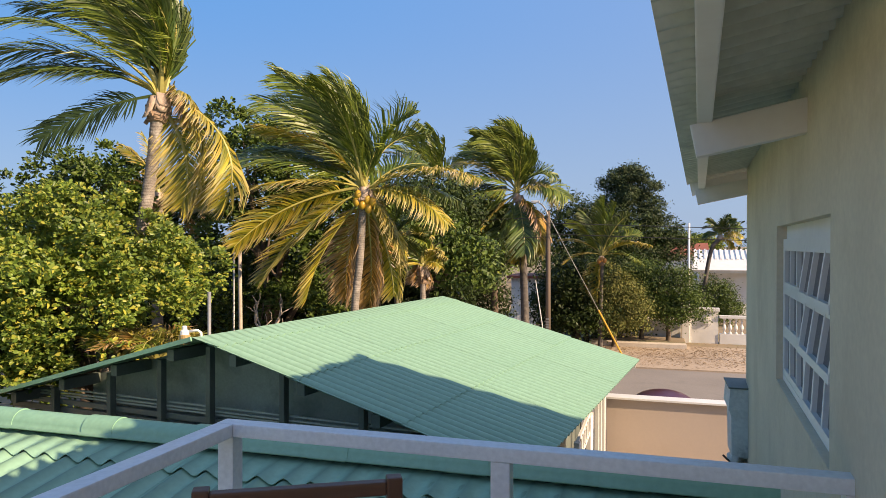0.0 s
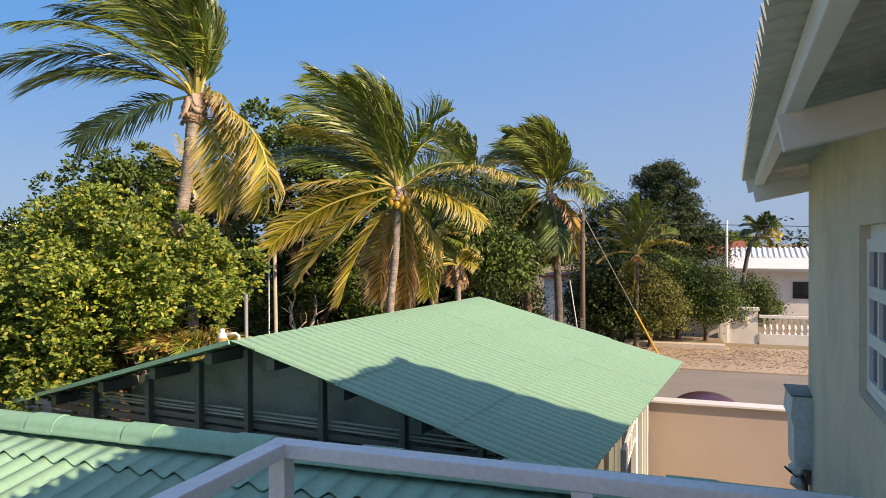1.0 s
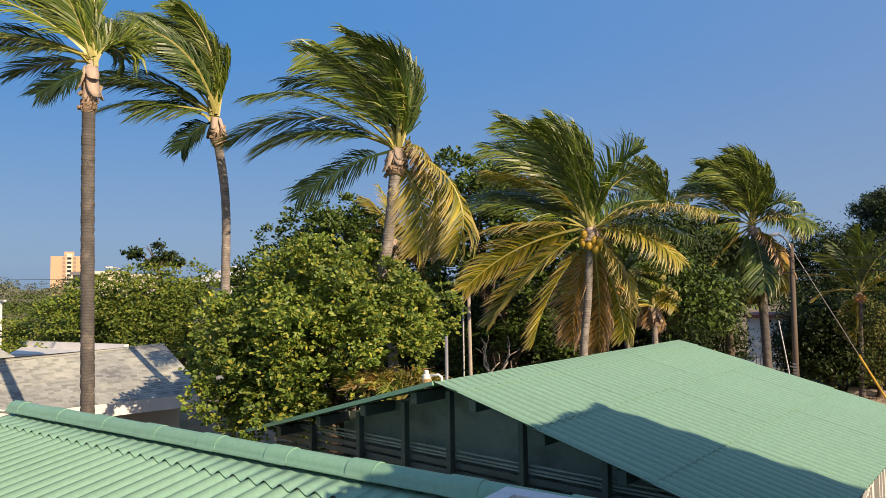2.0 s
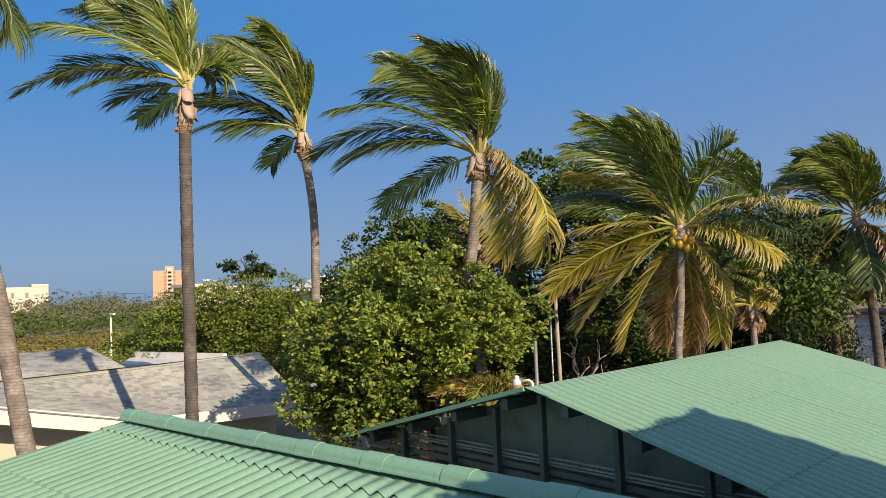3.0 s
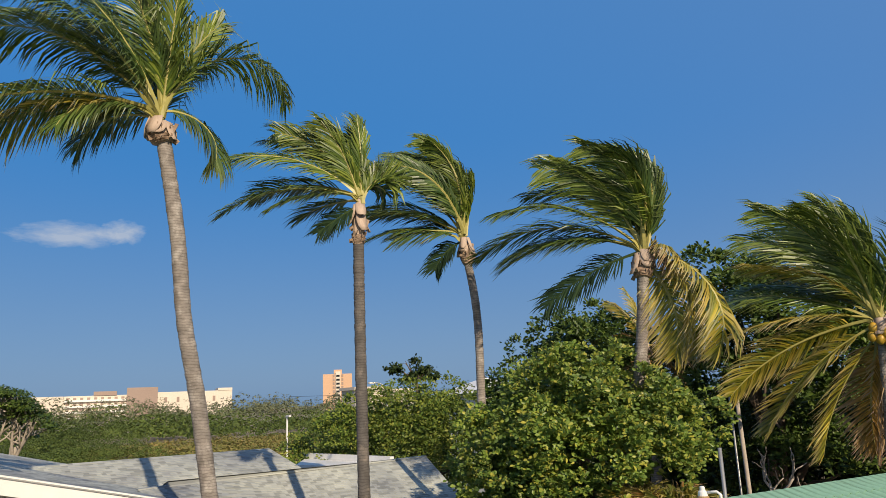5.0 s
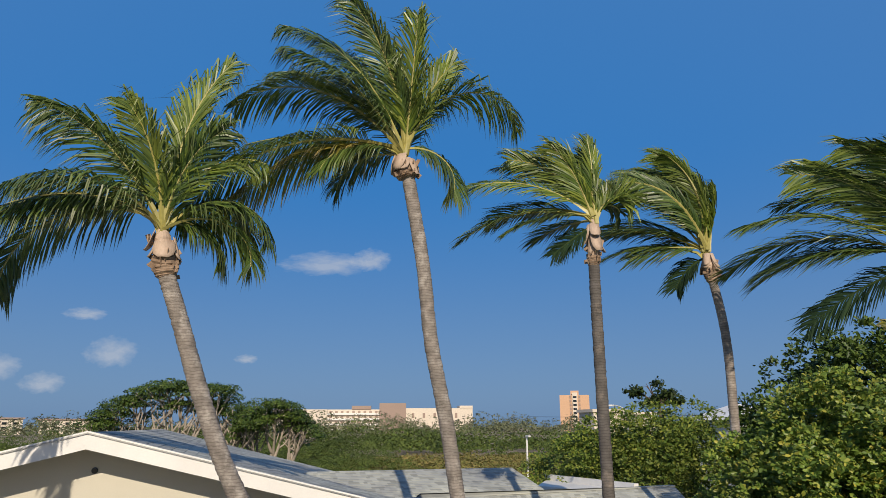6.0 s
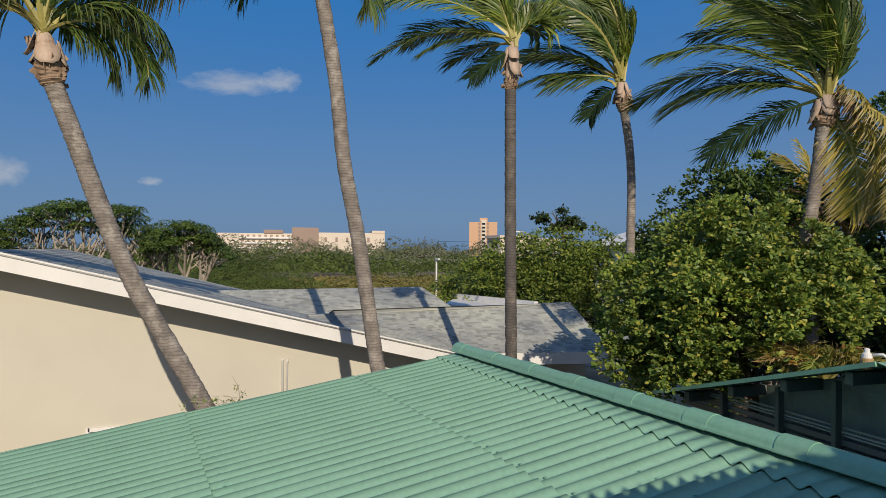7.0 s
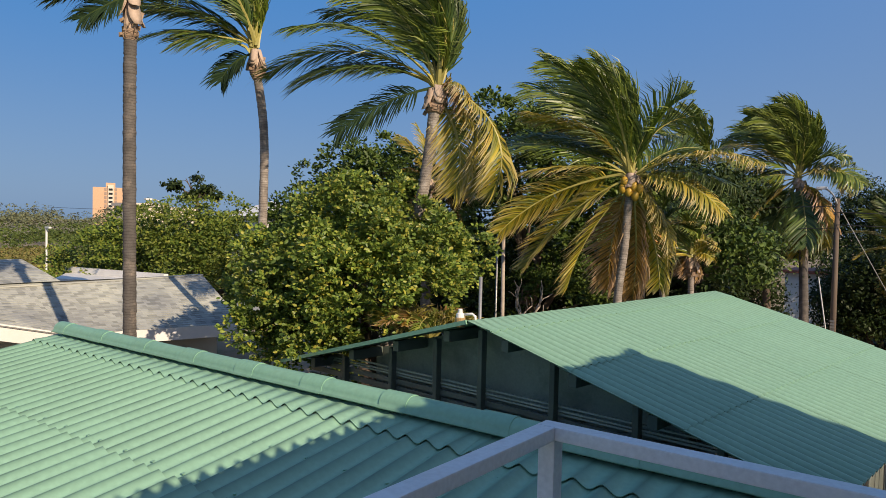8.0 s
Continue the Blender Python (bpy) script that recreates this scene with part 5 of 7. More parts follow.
palm("bent_palm", c, [(-9.69, 7.75, 0), (-9.69, 7.62, 1.5), (-9.69, 7.52, 3.0), (-9.69, 7.467, 4.23), (-9.69, 7.476, 5.47), (-9.69, 7.42, 6.15), (-9.69, 7.312, 6.69)], 0.068, [
    (6, -64, 0, 2.35, N_), (12, -76, 10, 2.1, G), (4, -52, -12, 2.1, N_), (-5, -80, 14, 2.3, G), (-12, -88, -10, 2.35, N_), (-22, -94, 6, 2.4, G), (-32, -100, -14, 2.4, N_), (-46, -106, 8, 2.3, N_), (-54, -112, -6, 2.2, G),
    (10, -24, -8, 1.5, N_), (16, 4, 10, 1.3, N_), (-66, -114, 4, 1.9, G), (-76, -116, -8, 1.5, G), (-112, -162, 0, 0.95, W_), (-2, -78, 28, 2.1, G), (-18, -96, -28, 2.1, G)],
     "coconut palm with its crown blown to one side", facing(c), seed=14, leaf=0.66, boot=1.6, split=0.4, blow=1.15, droop=0.85, width=0.023, nl=82)
c = (-6.72, 8.26, 6.33)
palm("bushy_palm", c, [(-6.92, 7.3, 0), (-6.93, 7.35, 1.6), (-6.93, 7.62, 2.9), (-6.93, 8.12, 4.4), (-6.85, 8.25, 5.3), (-6.72, 8.208, 6.02)], 0.086, [
    (22, -16, 0, 1.6, G), (18, -56, -14, 1.85, N_), (22, 12, 12, 1.35, G), (14, -66, 10, 2.1, N_), (4, -76, -16, 2.15, N_), (-8, -82, 12, 2.2, G), (-22, -88, -10, 2.3, N_), (-34, -98, 12, 2.45, G), (-44, -108, -10, 2.6, N_), (-56, -128, 0, 2.95, N_),
    (-62, -118, 12, 2.5, G), (-70, -126, -8, 2.3, G), (-104, -134, -6, 1.85, W_), (26, -34, 24, 1.7, G), (20, -62, -28, 1.85, G), (14, -84, 30, 2.3, G), (104, 216, -6, 2.35, Y), (122, 210, 10, 2.1, Y), (142, 200, 4, 1.8, Y), (50, 200, -4, 0.85, Y), (62, 190, 8, 0.7, D_)],
     "coconut palm with thick wind-swept crown and drooping yellow fronds", facing(c), seed=15, leaf=0.74, boot=1.6, split=0.45, blow=0.95, droop=0.95, width=0.024, nl=82)
# most upper fronds use the brighter green, sunlight painted into their colour
c = (-5.0, 11.49, 5.17)
palm("coconut_palm", c, [(-5.27, 11.40, 0), (-5.22, 11.41, 1.6), (-5.14, 11.42, 3.17), (-5.06, 11.45, 4.03), (-5.03, 11.48, 4.70), (-5.01, 11.485, 4.98)], 0.066, [
    (-4, -44, 0, 2.15, N_), (-12, -56, 10, 2.3, N_), (-20, -68, -8, 2.5, N_), (-31, -88, -8, 2.55, N_), (-8, -48, -18, 2.2, N_), (2, -30, 20, 2.0, G), (-26, -80, 24, 2.4, G), (12, 66, -4, 1.8, N_), (2, -24, 10, 1.9, N_), (16, 100, 12, 1.75, G), (-16, -60, 30, 2.2, G), (-42, -88, -12, 2.2, Y), (-58, -108, 6, 2.85, N_), (-46, -100, 22, 2.4, G),
    (60, 112, -6, 2.15, Y), (72, 122, 16, 1.9, G), (88, 146, -8, 1.7, Y), (-76, -118, -8, 2.3, Y), (-98, -138, -6, 2.5, Y), (-116, -152, -10, 2.4, Y), (-136, -168, 8, 2.2, Y), (-160, -182, 14, 2.0, D_),
    (172, 186, 16, 2.1, D_), (150, 178, 8, 2.0, Y), (128, 170, 14, 1.4, Y), (40, 100, 26, 1.5, G)],
     "coconut palm with yellow nuts and dry lower fronds", facing(c), seed=16, leaf=0.72, droop=0.8, blow=0.75, width=0.025, nl=84, reach=0.22, boot=1.8, split=0.8, shaft=M_BOOT,
     nuts=((-0.10, 0.0), (0.05, -0.08), (-0.03, -0.17), (0.08, -0.24), (0.15, -0.12), (-0.13, -0.12)), nut_size=0.078)
c = (-4.95, 12.56, 4.25)
palm("young_palm", c, [(-4.62, 12.7, 0), (-4.68, 12.68, 1.6), (-4.76, 12.62, 3.0), (-4.92, 12.57, 4.0)], 0.055, [
    (-5, -30, 0, 1.4, Y), (15, 50, 10, 1.4, N_), (-40, -90, 0, 1.1, Y), (50, 110, 20, 1.2, Y), (70, 120, 10, 0.9, N_), (-90, -150, 20, 0.9, Y), (30, 80, 20, 1.1, G)],
     "young coconut palm with orange husks", facing(c), seed=17, leaf=0.45, nl=60, boot=1.4, nuts=((0.05, 0.0), (-0.06, 0.03), (0.0, -0.1), (0.12, -0.08), (-0.02, 0.1)), nut_mat=M_ORANGE, nut_size=0.08)
c = (-4.43, 13.07, 3.86)
palm("young_palm", c, [(-4.38, 13.1, 0), (-4.4, 13.08, 2.0), (-4.43, 13.07, 3.55)], 0.055, [
    (-2, -14, 0, 0.95, N_), (12, 26, 10, 0.95, N_), (-26, -70, -6, 0.9, N_), (38, 128, 0, 0.8, Y), (34, 118, 14, 0.75, Y), (-52, -140, 4, 0.7, Y), (58, 150, -10, 0.6, Y), (-140, -176, 0, 0.6, D_), (170, 184, 0, 0.55, D_), (4, 40, -16, 0.8, G), (-14, -50, 16, 0.9, G)],
     "young coconut palm with yellow fronds", facing(c), seed=18, leaf=0.42, nl=56, boot=1.6, split=0.5, droop=0.7)
# top fronds get the paler leaf colour to look lit
PALM6 = [(18, -45, 0, 2.9, N_), (10, -60, 10, 3.1, N_), (2, -70, -10, 2.9, N_), (24, 0, 10, 2.2, N_), (-12, -85, -10, 3.1, N_), (-25, -98, 10, 3.1, N_), (-38, -108, 0, 3.1, Y), (32, 120, 0, 2.0, N_), (48, 150, 10, 2.1, Y), (-50, -120, -15, 2.9, N_),
         (-100, -160, 0, 2.8, G), (-120, -168, -10, 2.9, Y), (-150, -178, 10, 2.8, G), (175, 182, 0, 2.8, Y), (150, 176, 0, 2.6, Y), (125, 170, -10, 2.2, D_), (-80, -140, 20, 2.8, Y), (-62, -125, 15, 2.8, G), (5, -55, 30, 2.8, G), (-135, -172, 15, 3.0, Y), (165, 180, 14, 2.8, G)]
c = (-5.12, 26.25, 6.2)
palm("roadside_palm", c, [(-4.75, 26.35, 0), (-4.85, 26.33, 2.8), (-4.97, 26.3, 5.8)], 0.14, PALM6 + [(-150, -172, -14, 2.9, G), (146, 172, -14, 2.7, Y), (-128, -164, -20, 3.0, Y), (166, 180, -25, 2.6, G), (-84, -138, -24, 3.0, N_), (62, 140, -20, 2.3, N_), (14, -50, -20, 2.9, N_), (-5, -80, -25, 3.0, N_), (26, -20, 25, 2.4, N_), (60, 165, -10, 1.9, Y)], "coconut palm with a skirt of dry fronds", facing(c), seed=19, leaf=1.0, bark=M_TRUNK_DARK, nl=58, width=0.05, droop=0.9, blow=0.65)
c = (-8.9, 27.5, 6.7)
palm("distant_palm", c, [(-8.8, 27.5, 0), (-8.85, 27.5, 3), (-8.9, 27.5, 6.5)], 0.1, PALM6[:10], "dark coconut palm behind the trees", facing(c), seed=20, leaf=0.6, nl=44, width=0.045, bark=M_TRUNK_DARK)
c = (-2.15, 28.8, 3.78)
palm("orange_nut_palm", c, [(-2.2, 28.9, 0), (-2.18, 28.85, 2.0), (-2.15, 28.8, 3.5)], 0.08, [
    (-2, 8, 0, 2.5, N_), (10, 26, 10, 2.4, N_), (-25, -75, 0, 2.2, N_), (30, 85, 0, 2.2, N_), (-45, -105, 10, 2.2, Y), (50, 112, -10, 2.3, Y), (-168, -182, 0, 1.9, Y), (-148, -172, 10, 1.8, Y), (75, 135, -10, 2.0, N_), (-78, -138, -10, 1.8, Y), (20, 55, -20, 2.3, G), (-14, -48, 20, 2.4, G), (40, 98, 20, 2.2, N_)],
     "coconut palm with orange nuts in front of a hedge", facing(c), seed=21, leaf=0.58, nl=52, width=0.04, nut_size=0.1, nuts=((0.0, -0.05), (0.12, -0.1), (-0.1, -0.12)), nut_mat=M_ORANGE, bark=M_TRUNK_DARK)
c = (3.2, 40.0, 4.75)
palm("far_palm", c, [(2.3, 40.0, 0), (2.4, 40.0, 1.85), (2.75, 40.0, 4.05), (3.15, 40.0, 4.6)], 0.1, [
    (-10, -75, 0, 1.3, G), (-25, -120, 10, 1.3, G), (5, 70, 0, 1.4, G), (20, 115, 0, 1.5, G), (35, 135, 15, 1.5, G), (50, 150, 0, 1.5, Y), (70, 160, -10, 1.4, Y), (-50, -155, 0, 1.1, G), (-80, -165, 0, 1.0, Y), (100, 172, 10, 1.2, Y), (12, 95, -20, 1.5, G), (40, 142, -20, 1.5, G)],
     "leaning coconut palm in front of the white bungalow", facing(c), seed=22, leaf=0.55, nl=40, width=0.05, droop=1.2, boot=1.3, bark=M_TRUNK_DARK)
c = (-10.3, 12.6, 5.3)
palm("half_dead_palm", c, [(-10.3, 12.6, 0), (-10.3, 12.6, 3), (-10.3, 12.6, 5.1)], 0.11, [
    (10, 60, 0, 1.6, D_), (40, 120, 0, 1.5, D_), (-20, -70, 0, 1.5, Y), (80, 160, 0, 1.5, D_), (-60, -130, 0, 1.4, D_), (170, 178, 0, 1.4, D_), (-150, -170, 0, 1.3, D_), (120, 165, 10, 1.4, D_), (-5, -30, 0, 1.6, Y)],
     "palm with dry grey fronds among the trees", facing(c), seed=23, leaf=0.42, nl=34)

# ---- near bush and trees ----
tree("round_bush", (-7.05, 7.62, 0), [(-7.45, 7.31, 3.54, 1.4, 1.29, 1.13), (-6.83, 7.9, 3.88, 0.88, 0.9, 0.62), (-8.04, 6.67, 3.17, 0.7, 0.75, 0.73), (-7.45, 7.42, 4.3, 0.81, 0.81, 0.59), (-7.93, 6.99, 2.58, 0.64, 0.7, 0.59), (-7.45, 6.72, 2.9, 0.59, 0.54, 0.48)],
     66000, 0.074, M_LEAF, "dense round bush with glossy leaves and yellow shoots", "bush", trunk=0.085, clump=0.07, per=9, aspect=0.62, limbs=14, seed=31, radial=True, lump=13, lump_r=0.25, shell=0.55)
tree("broad_tree", (-12.0, 12.4, 0), [(-11.7, 12.7, 5.1, 1.3, 1.3, 1.15), (-12.8, 11.8, 4.3, 1.2, 1.2, 0.95), (-11.0, 13.3, 4.6, 1.0, 1.2, 1.0), (-13.2, 11.2, 3.6, 0.9, 0.9, 0.8), (-11.6, 12.7, 3.4, 1.6, 1.6, 1.0)],
     32000, 0.11, M_LEAF_TREE, "broad dark-leaved tree behind the bush", trunk=0.16, clump=0.14, per=9, seed=32, aspect=0.6, radial=True, lump=12, lump_r=0.42)
tree("dark_tree", (-8.6, 14.4, 0), [(-8.9, 13.7, 6.0, 0.95, 1.0, 1.1), (-7.9, 14.4, 5.7, 1.1, 1.1, 1.1), (-8.6, 14.2, 4.2, 1.4, 1.4, 1.2), (-7.2, 15.2, 4.8, 1.2, 1.2, 1.2), (-8.4, 14.6, 2.6, 1.8, 1.4, 1.2)],
     34000, 0.115, M_LEAF_TREE, "tall dark green tree", trunk=0.17, clump=0.15, per=9, lump=12, lump_r=0.45, radial=True, seed=33, aspect=0.6)
k = 0
for x, y, z, r in ((-9.3, 17.5, 2.6, 1.7), (-7.0, 18.0, 3.3, 1.6), (-5.9, 16.6, 2.9, 1.2), (-3.2, 29.8, 2.6, 1.3), (-7.9, 27.5, 2.7, 1.7), (-9.6, 25.0, 3.6, 2.2), (-11.0, 17.5, 3.0, 1.9), (-13.5, 15.5, 2.6, 1.8), (-3.6, 31.8, 2.6, 1.5), (-1.4, 34.5, 2.4, 1.8), (-2.4, 33.4, 2.6, 1.5)):
    k += 1
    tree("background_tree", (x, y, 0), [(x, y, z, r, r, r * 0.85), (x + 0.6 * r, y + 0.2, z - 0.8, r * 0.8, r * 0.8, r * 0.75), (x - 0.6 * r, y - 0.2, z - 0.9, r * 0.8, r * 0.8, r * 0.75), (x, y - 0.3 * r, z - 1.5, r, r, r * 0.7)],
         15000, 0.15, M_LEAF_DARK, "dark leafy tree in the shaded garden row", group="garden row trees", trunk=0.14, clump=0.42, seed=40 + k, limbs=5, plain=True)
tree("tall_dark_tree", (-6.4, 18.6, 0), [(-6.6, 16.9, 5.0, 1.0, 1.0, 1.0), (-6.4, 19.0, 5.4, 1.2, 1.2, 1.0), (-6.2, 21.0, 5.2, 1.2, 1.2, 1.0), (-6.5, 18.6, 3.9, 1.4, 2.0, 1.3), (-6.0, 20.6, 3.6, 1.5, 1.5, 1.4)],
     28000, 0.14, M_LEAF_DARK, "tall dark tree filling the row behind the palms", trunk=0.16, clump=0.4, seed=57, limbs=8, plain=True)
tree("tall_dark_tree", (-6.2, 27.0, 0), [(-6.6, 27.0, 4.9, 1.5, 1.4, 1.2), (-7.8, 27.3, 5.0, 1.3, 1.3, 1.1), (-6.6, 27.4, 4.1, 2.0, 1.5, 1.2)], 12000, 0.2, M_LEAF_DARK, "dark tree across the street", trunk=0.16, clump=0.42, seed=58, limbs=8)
tree("bright_tree", (-5.1, 15.5, 0), [(-5.1, 15.5, 4.3, 1.0, 1.0, 0.9), (-4.4, 15.8, 3.7, 0.9, 0.9, 0.8)], 5000, 0.13, M_LEAF_TREE, "bright green tree behind the coconut palm", trunk=0.1, seed=55)
# row of street trees across the road
for k, (x, y, z, r) in enumerate(((-1.75, 29.95, 2.2, 1.3), (0.42, 31.6, 2.4, 1.3), (-0.7, 31.8, 2.7, 1.15), (-3.0, 31.0, 2.2, 1.3), (3.0, 40.5, 1.6, 1.05))):
    tree("street_tree", (x, y, 0), [(x, y, z, r, r, r * 0.95), (x + 0.45 * r, y - 0.2, z - 0.75, r * 0.85, r * 0.85, r * 0.75), (x - 0.5 * r, y, z - 0.6, r * 0.8, r * 0.8, r * 0.75), (x + 0.1, y - 0.3, z - 1.15, r * 0.75, r * 0.75, r * 0.5)],
         14000, 0.11, M_LEAF_DRY if k == 0 else M_LEAF_TREE, "clipped leafy street tree on the verge", group="street trees", trunk=0.1, clump=0.34, seed=60 + k)
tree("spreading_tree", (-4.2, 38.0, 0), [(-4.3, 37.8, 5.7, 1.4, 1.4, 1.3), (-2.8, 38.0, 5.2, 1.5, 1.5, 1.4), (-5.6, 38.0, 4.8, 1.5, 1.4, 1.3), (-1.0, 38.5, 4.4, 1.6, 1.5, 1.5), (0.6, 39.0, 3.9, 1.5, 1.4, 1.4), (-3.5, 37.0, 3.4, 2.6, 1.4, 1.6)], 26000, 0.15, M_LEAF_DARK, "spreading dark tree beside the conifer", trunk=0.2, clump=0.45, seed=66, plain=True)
tree("round_tree", (2.2, 69.0, 0), [(0.4, 69.0, 4.7, 1.7, 1.5, 1.1), (2.4, 69.0, 4.4, 1.5, 1.5, 1.0), (4.4, 69.4, 4.3, 1.6, 1.4, 0.9)], 7000, 0.24, M_LEAF_MID, "green tree beyond the balustrade wall", trunk=0.18, clump=0.5, seed=67)
# layered conifer
rng = np.random.default_rng(70)
pine = thing("conifer", (-1.6, 40.0, 0), "tall dark layered conifer", "tree")
bm = bmesh.new(); tube(bm, [(0, 0, 0), (0.05, 0, 4), (0, 0, 8.6)], [0.22, 0.15, 0.03], 8); part("trunk", bm, M_BARK, pine, smooth=True)
cs, os_ = [], []
for i in range(30):
    h = 2.0 + 6.35 * i / 29
    rr = 2.7 * (1 - i / 29) ** 0.75 + 0.75 if i < 20 else (1.65, 1.7, 1.6, 1.45, 1.5, 1.55, 1.4, 1.2, 0.9, 0.6)[i - 20]
    for j in range(12):
        a = rng.uniform(0, math.tau)
        r_ = 0.98 * rr * rng.uniform(0.35, 1.05)
        ctr = np.array([math.cos(a) * r_ + 0.25 * (1 - i / 29), math.sin(a) * r_, h + 0.18 * r_ + rng.normal(0, 0.12)])
        p = ctr + rng.normal(0, 1, (150, 3)) * np.array([0.2, 0.2, 0.12])
        cs.append(p); os_.append((p - ctr) + np.array([0, 0, 0.4]))
leaf_cloud("crown", np.concatenate(cs), np.concatenate(os_), 0.17, M_LEAF_PINE, pine, rng, 0.35, plain=True)
# trees on the field side
tree("field_tree", (-20.5, 13.0, 0), [(-20.3, 13.0, 3.75, 1.4, 1.4, 1.05), (-21.5, 12.0, 3.3, 1.3, 1.3, 1.0), (-22.8, 11.2, 2.7, 1.3, 1.3, 1.0), (-19.7, 13.8, 3.6, 1.0, 1.0, 0.9), (-19.4, 14.8, 2.5, 1.0, 1.0, 0.9), (-20.5, 13.0, 2.4, 2.2, 2.0, 1.2)], 32000, 0.11, M_LEAF_MID, "leafy tree beyond the shingle roofs", trunk=0.17, clump=0.18, per=9, seed=71, aspect=0.6, radial=True, lump=12, lump_r=0.5)
tree("wispy_tree", (-22.3, 14.6, 0), [(-22.35, 14.4, 5.8, 0.3, 0.35, 0.16), (-22.7, 13.9, 5.5, 0.3, 0.35, 0.18), (-22.1, 14.8, 5.45, 0.35, 0.4, 0.2), (-22.3, 14.5, 5.2, 0.5, 0.5, 0.2), (-21.9, 15.2, 5.2, 0.3, 0.35, 0.16)], 1500, 0.15, M_LEAF_DARK, "thin tree with feathery top", trunk=0.07, clump=0.16, seed=72)


def umbrella_tree(base, spread, top, seed, label, n_limbs=15):
    """Many pale bent limbs fanning out from a low fork to a flat dome of leaf pads."""
    rng = np.random.default_rng(seed)
    th = thing("bare_limbed_tree", base, label, "tree", "dry trees")
    cs, os_ = [], []

    def dome(y):
        return top * (1 - 0.36 * min(1.0, abs(y) / spread) ** 2.4)

    def pad(c_, wide):
        d = rng.normal(0, 1, (190, 3))
        d /= np.linalg.norm(d, axis=1)[:, None]
        d[:, 2] = np.abs(d[:, 2]) - 0.12
        cs.append(np.array(c_) + d * np.array([wide, wide, wide * 0.55]) * rng.uniform(0.7, 1.05, (190, 1)))
        os_.append(d + np.array([0, 0, 0.2]))
    for k in range(n_limbs):
        y = spread * (-1 + 2 * (k + rng.uniform(0.2, 0.8)) / n_limbs)
        x = rng.uniform(-1.2, 2.4)
        stem = spread * 0.45 * round(y / (spread * 0.8))
        foot = Vector((rng.uniform(-0.2, 0.3), stem, rng.uniform(1.6, 2.8)))
        tip = Vector((x, y * 0.96, dome(y) * rng.uniform(0.86, 0.95)))
        mid = foot.lerp(tip, 0.5) + Vector((0.1, 0.30 * (tip.y - foot.y) + rng.uniform(-0.4, 0.4), -0.04 * top))
        pts = bezier(foot, mid, tip, 10)
        bm = bmesh.new()
        tube(bm, pts, [0.105 * (1 - 0.075 * i) for i in range(11)], 6)
        for j in (3, 4, 5, 6, 7, 8, 9):
            e = pts[j] + Vector((rng.uniform(-0.5, 0.9), rng.uniform(-1.0, 1.0), rng.uniform(0.5, 1.4)))
            e.z = min(e.z, dome(e.y) * 0.95)
            tube(bm, [pts[j], pts[j].lerp(e, 0.5) + Vector((0, 0, -0.12)), e], [0.062, 0.045, 0.025], 5)
            f_ = e + Vector((rng.uniform(-0.2, 0.3), rng.uniform(-0.5, 0.5), rng.uniform(0.1, 0.4)))
            tube(bm, [pts[j].lerp(e, 0.6), f_], [0.035, 0.02], 4)
            if e.z > dome(e.y) * 0.74:
                pad((e.x, e.y, e.z + 0.1), rng.uniform(0.5, 0.85))
        for _ in range(2):
            pad((tip.x + rng.normal(0, 0.5), tip.y + rng.normal(0, 0.5), tip.z + rng.uniform(-0.1, 0.25)), rng.uniform(0.55, 0.95))
        pad((-1.6 + rng.normal(0, 0.4), y * 0.95, dome(y) * rng.uniform(0.68, 0.84)), rng.uniform(0.6, 0.9))
        part("limb", bm, M_DEAD, th, smooth=True)
    for k in (-1, 0, 1):
        bm = bmesh.new()
        tube(bm, [(0, spread * 0.3 * k, 0), (0, spread * 0.45 * k, 1.2), (0, spread * 0.45 * k, 2.8)], [0.3, 0.25, 0.2], 8)
        part("trunk", bm, M_DEAD, th, smooth=True)
    leaf_cloud("crown", np.concatenate(cs), np.concatenate(os_), 0.15, M_LEAF_TREE, th, rng, 0.6, plain=True, spread=0.45)


umbrella_tree((-46, -2.6, 0), 4.9, 7.1, 73, "broad umbrella-shaped tree with pale bare limbs", 17)
umbrella_tree((-46, 2.9, 0), 2.3, 5.9, 74, "umbrella-shaped tree with pale bare limbs", 9)


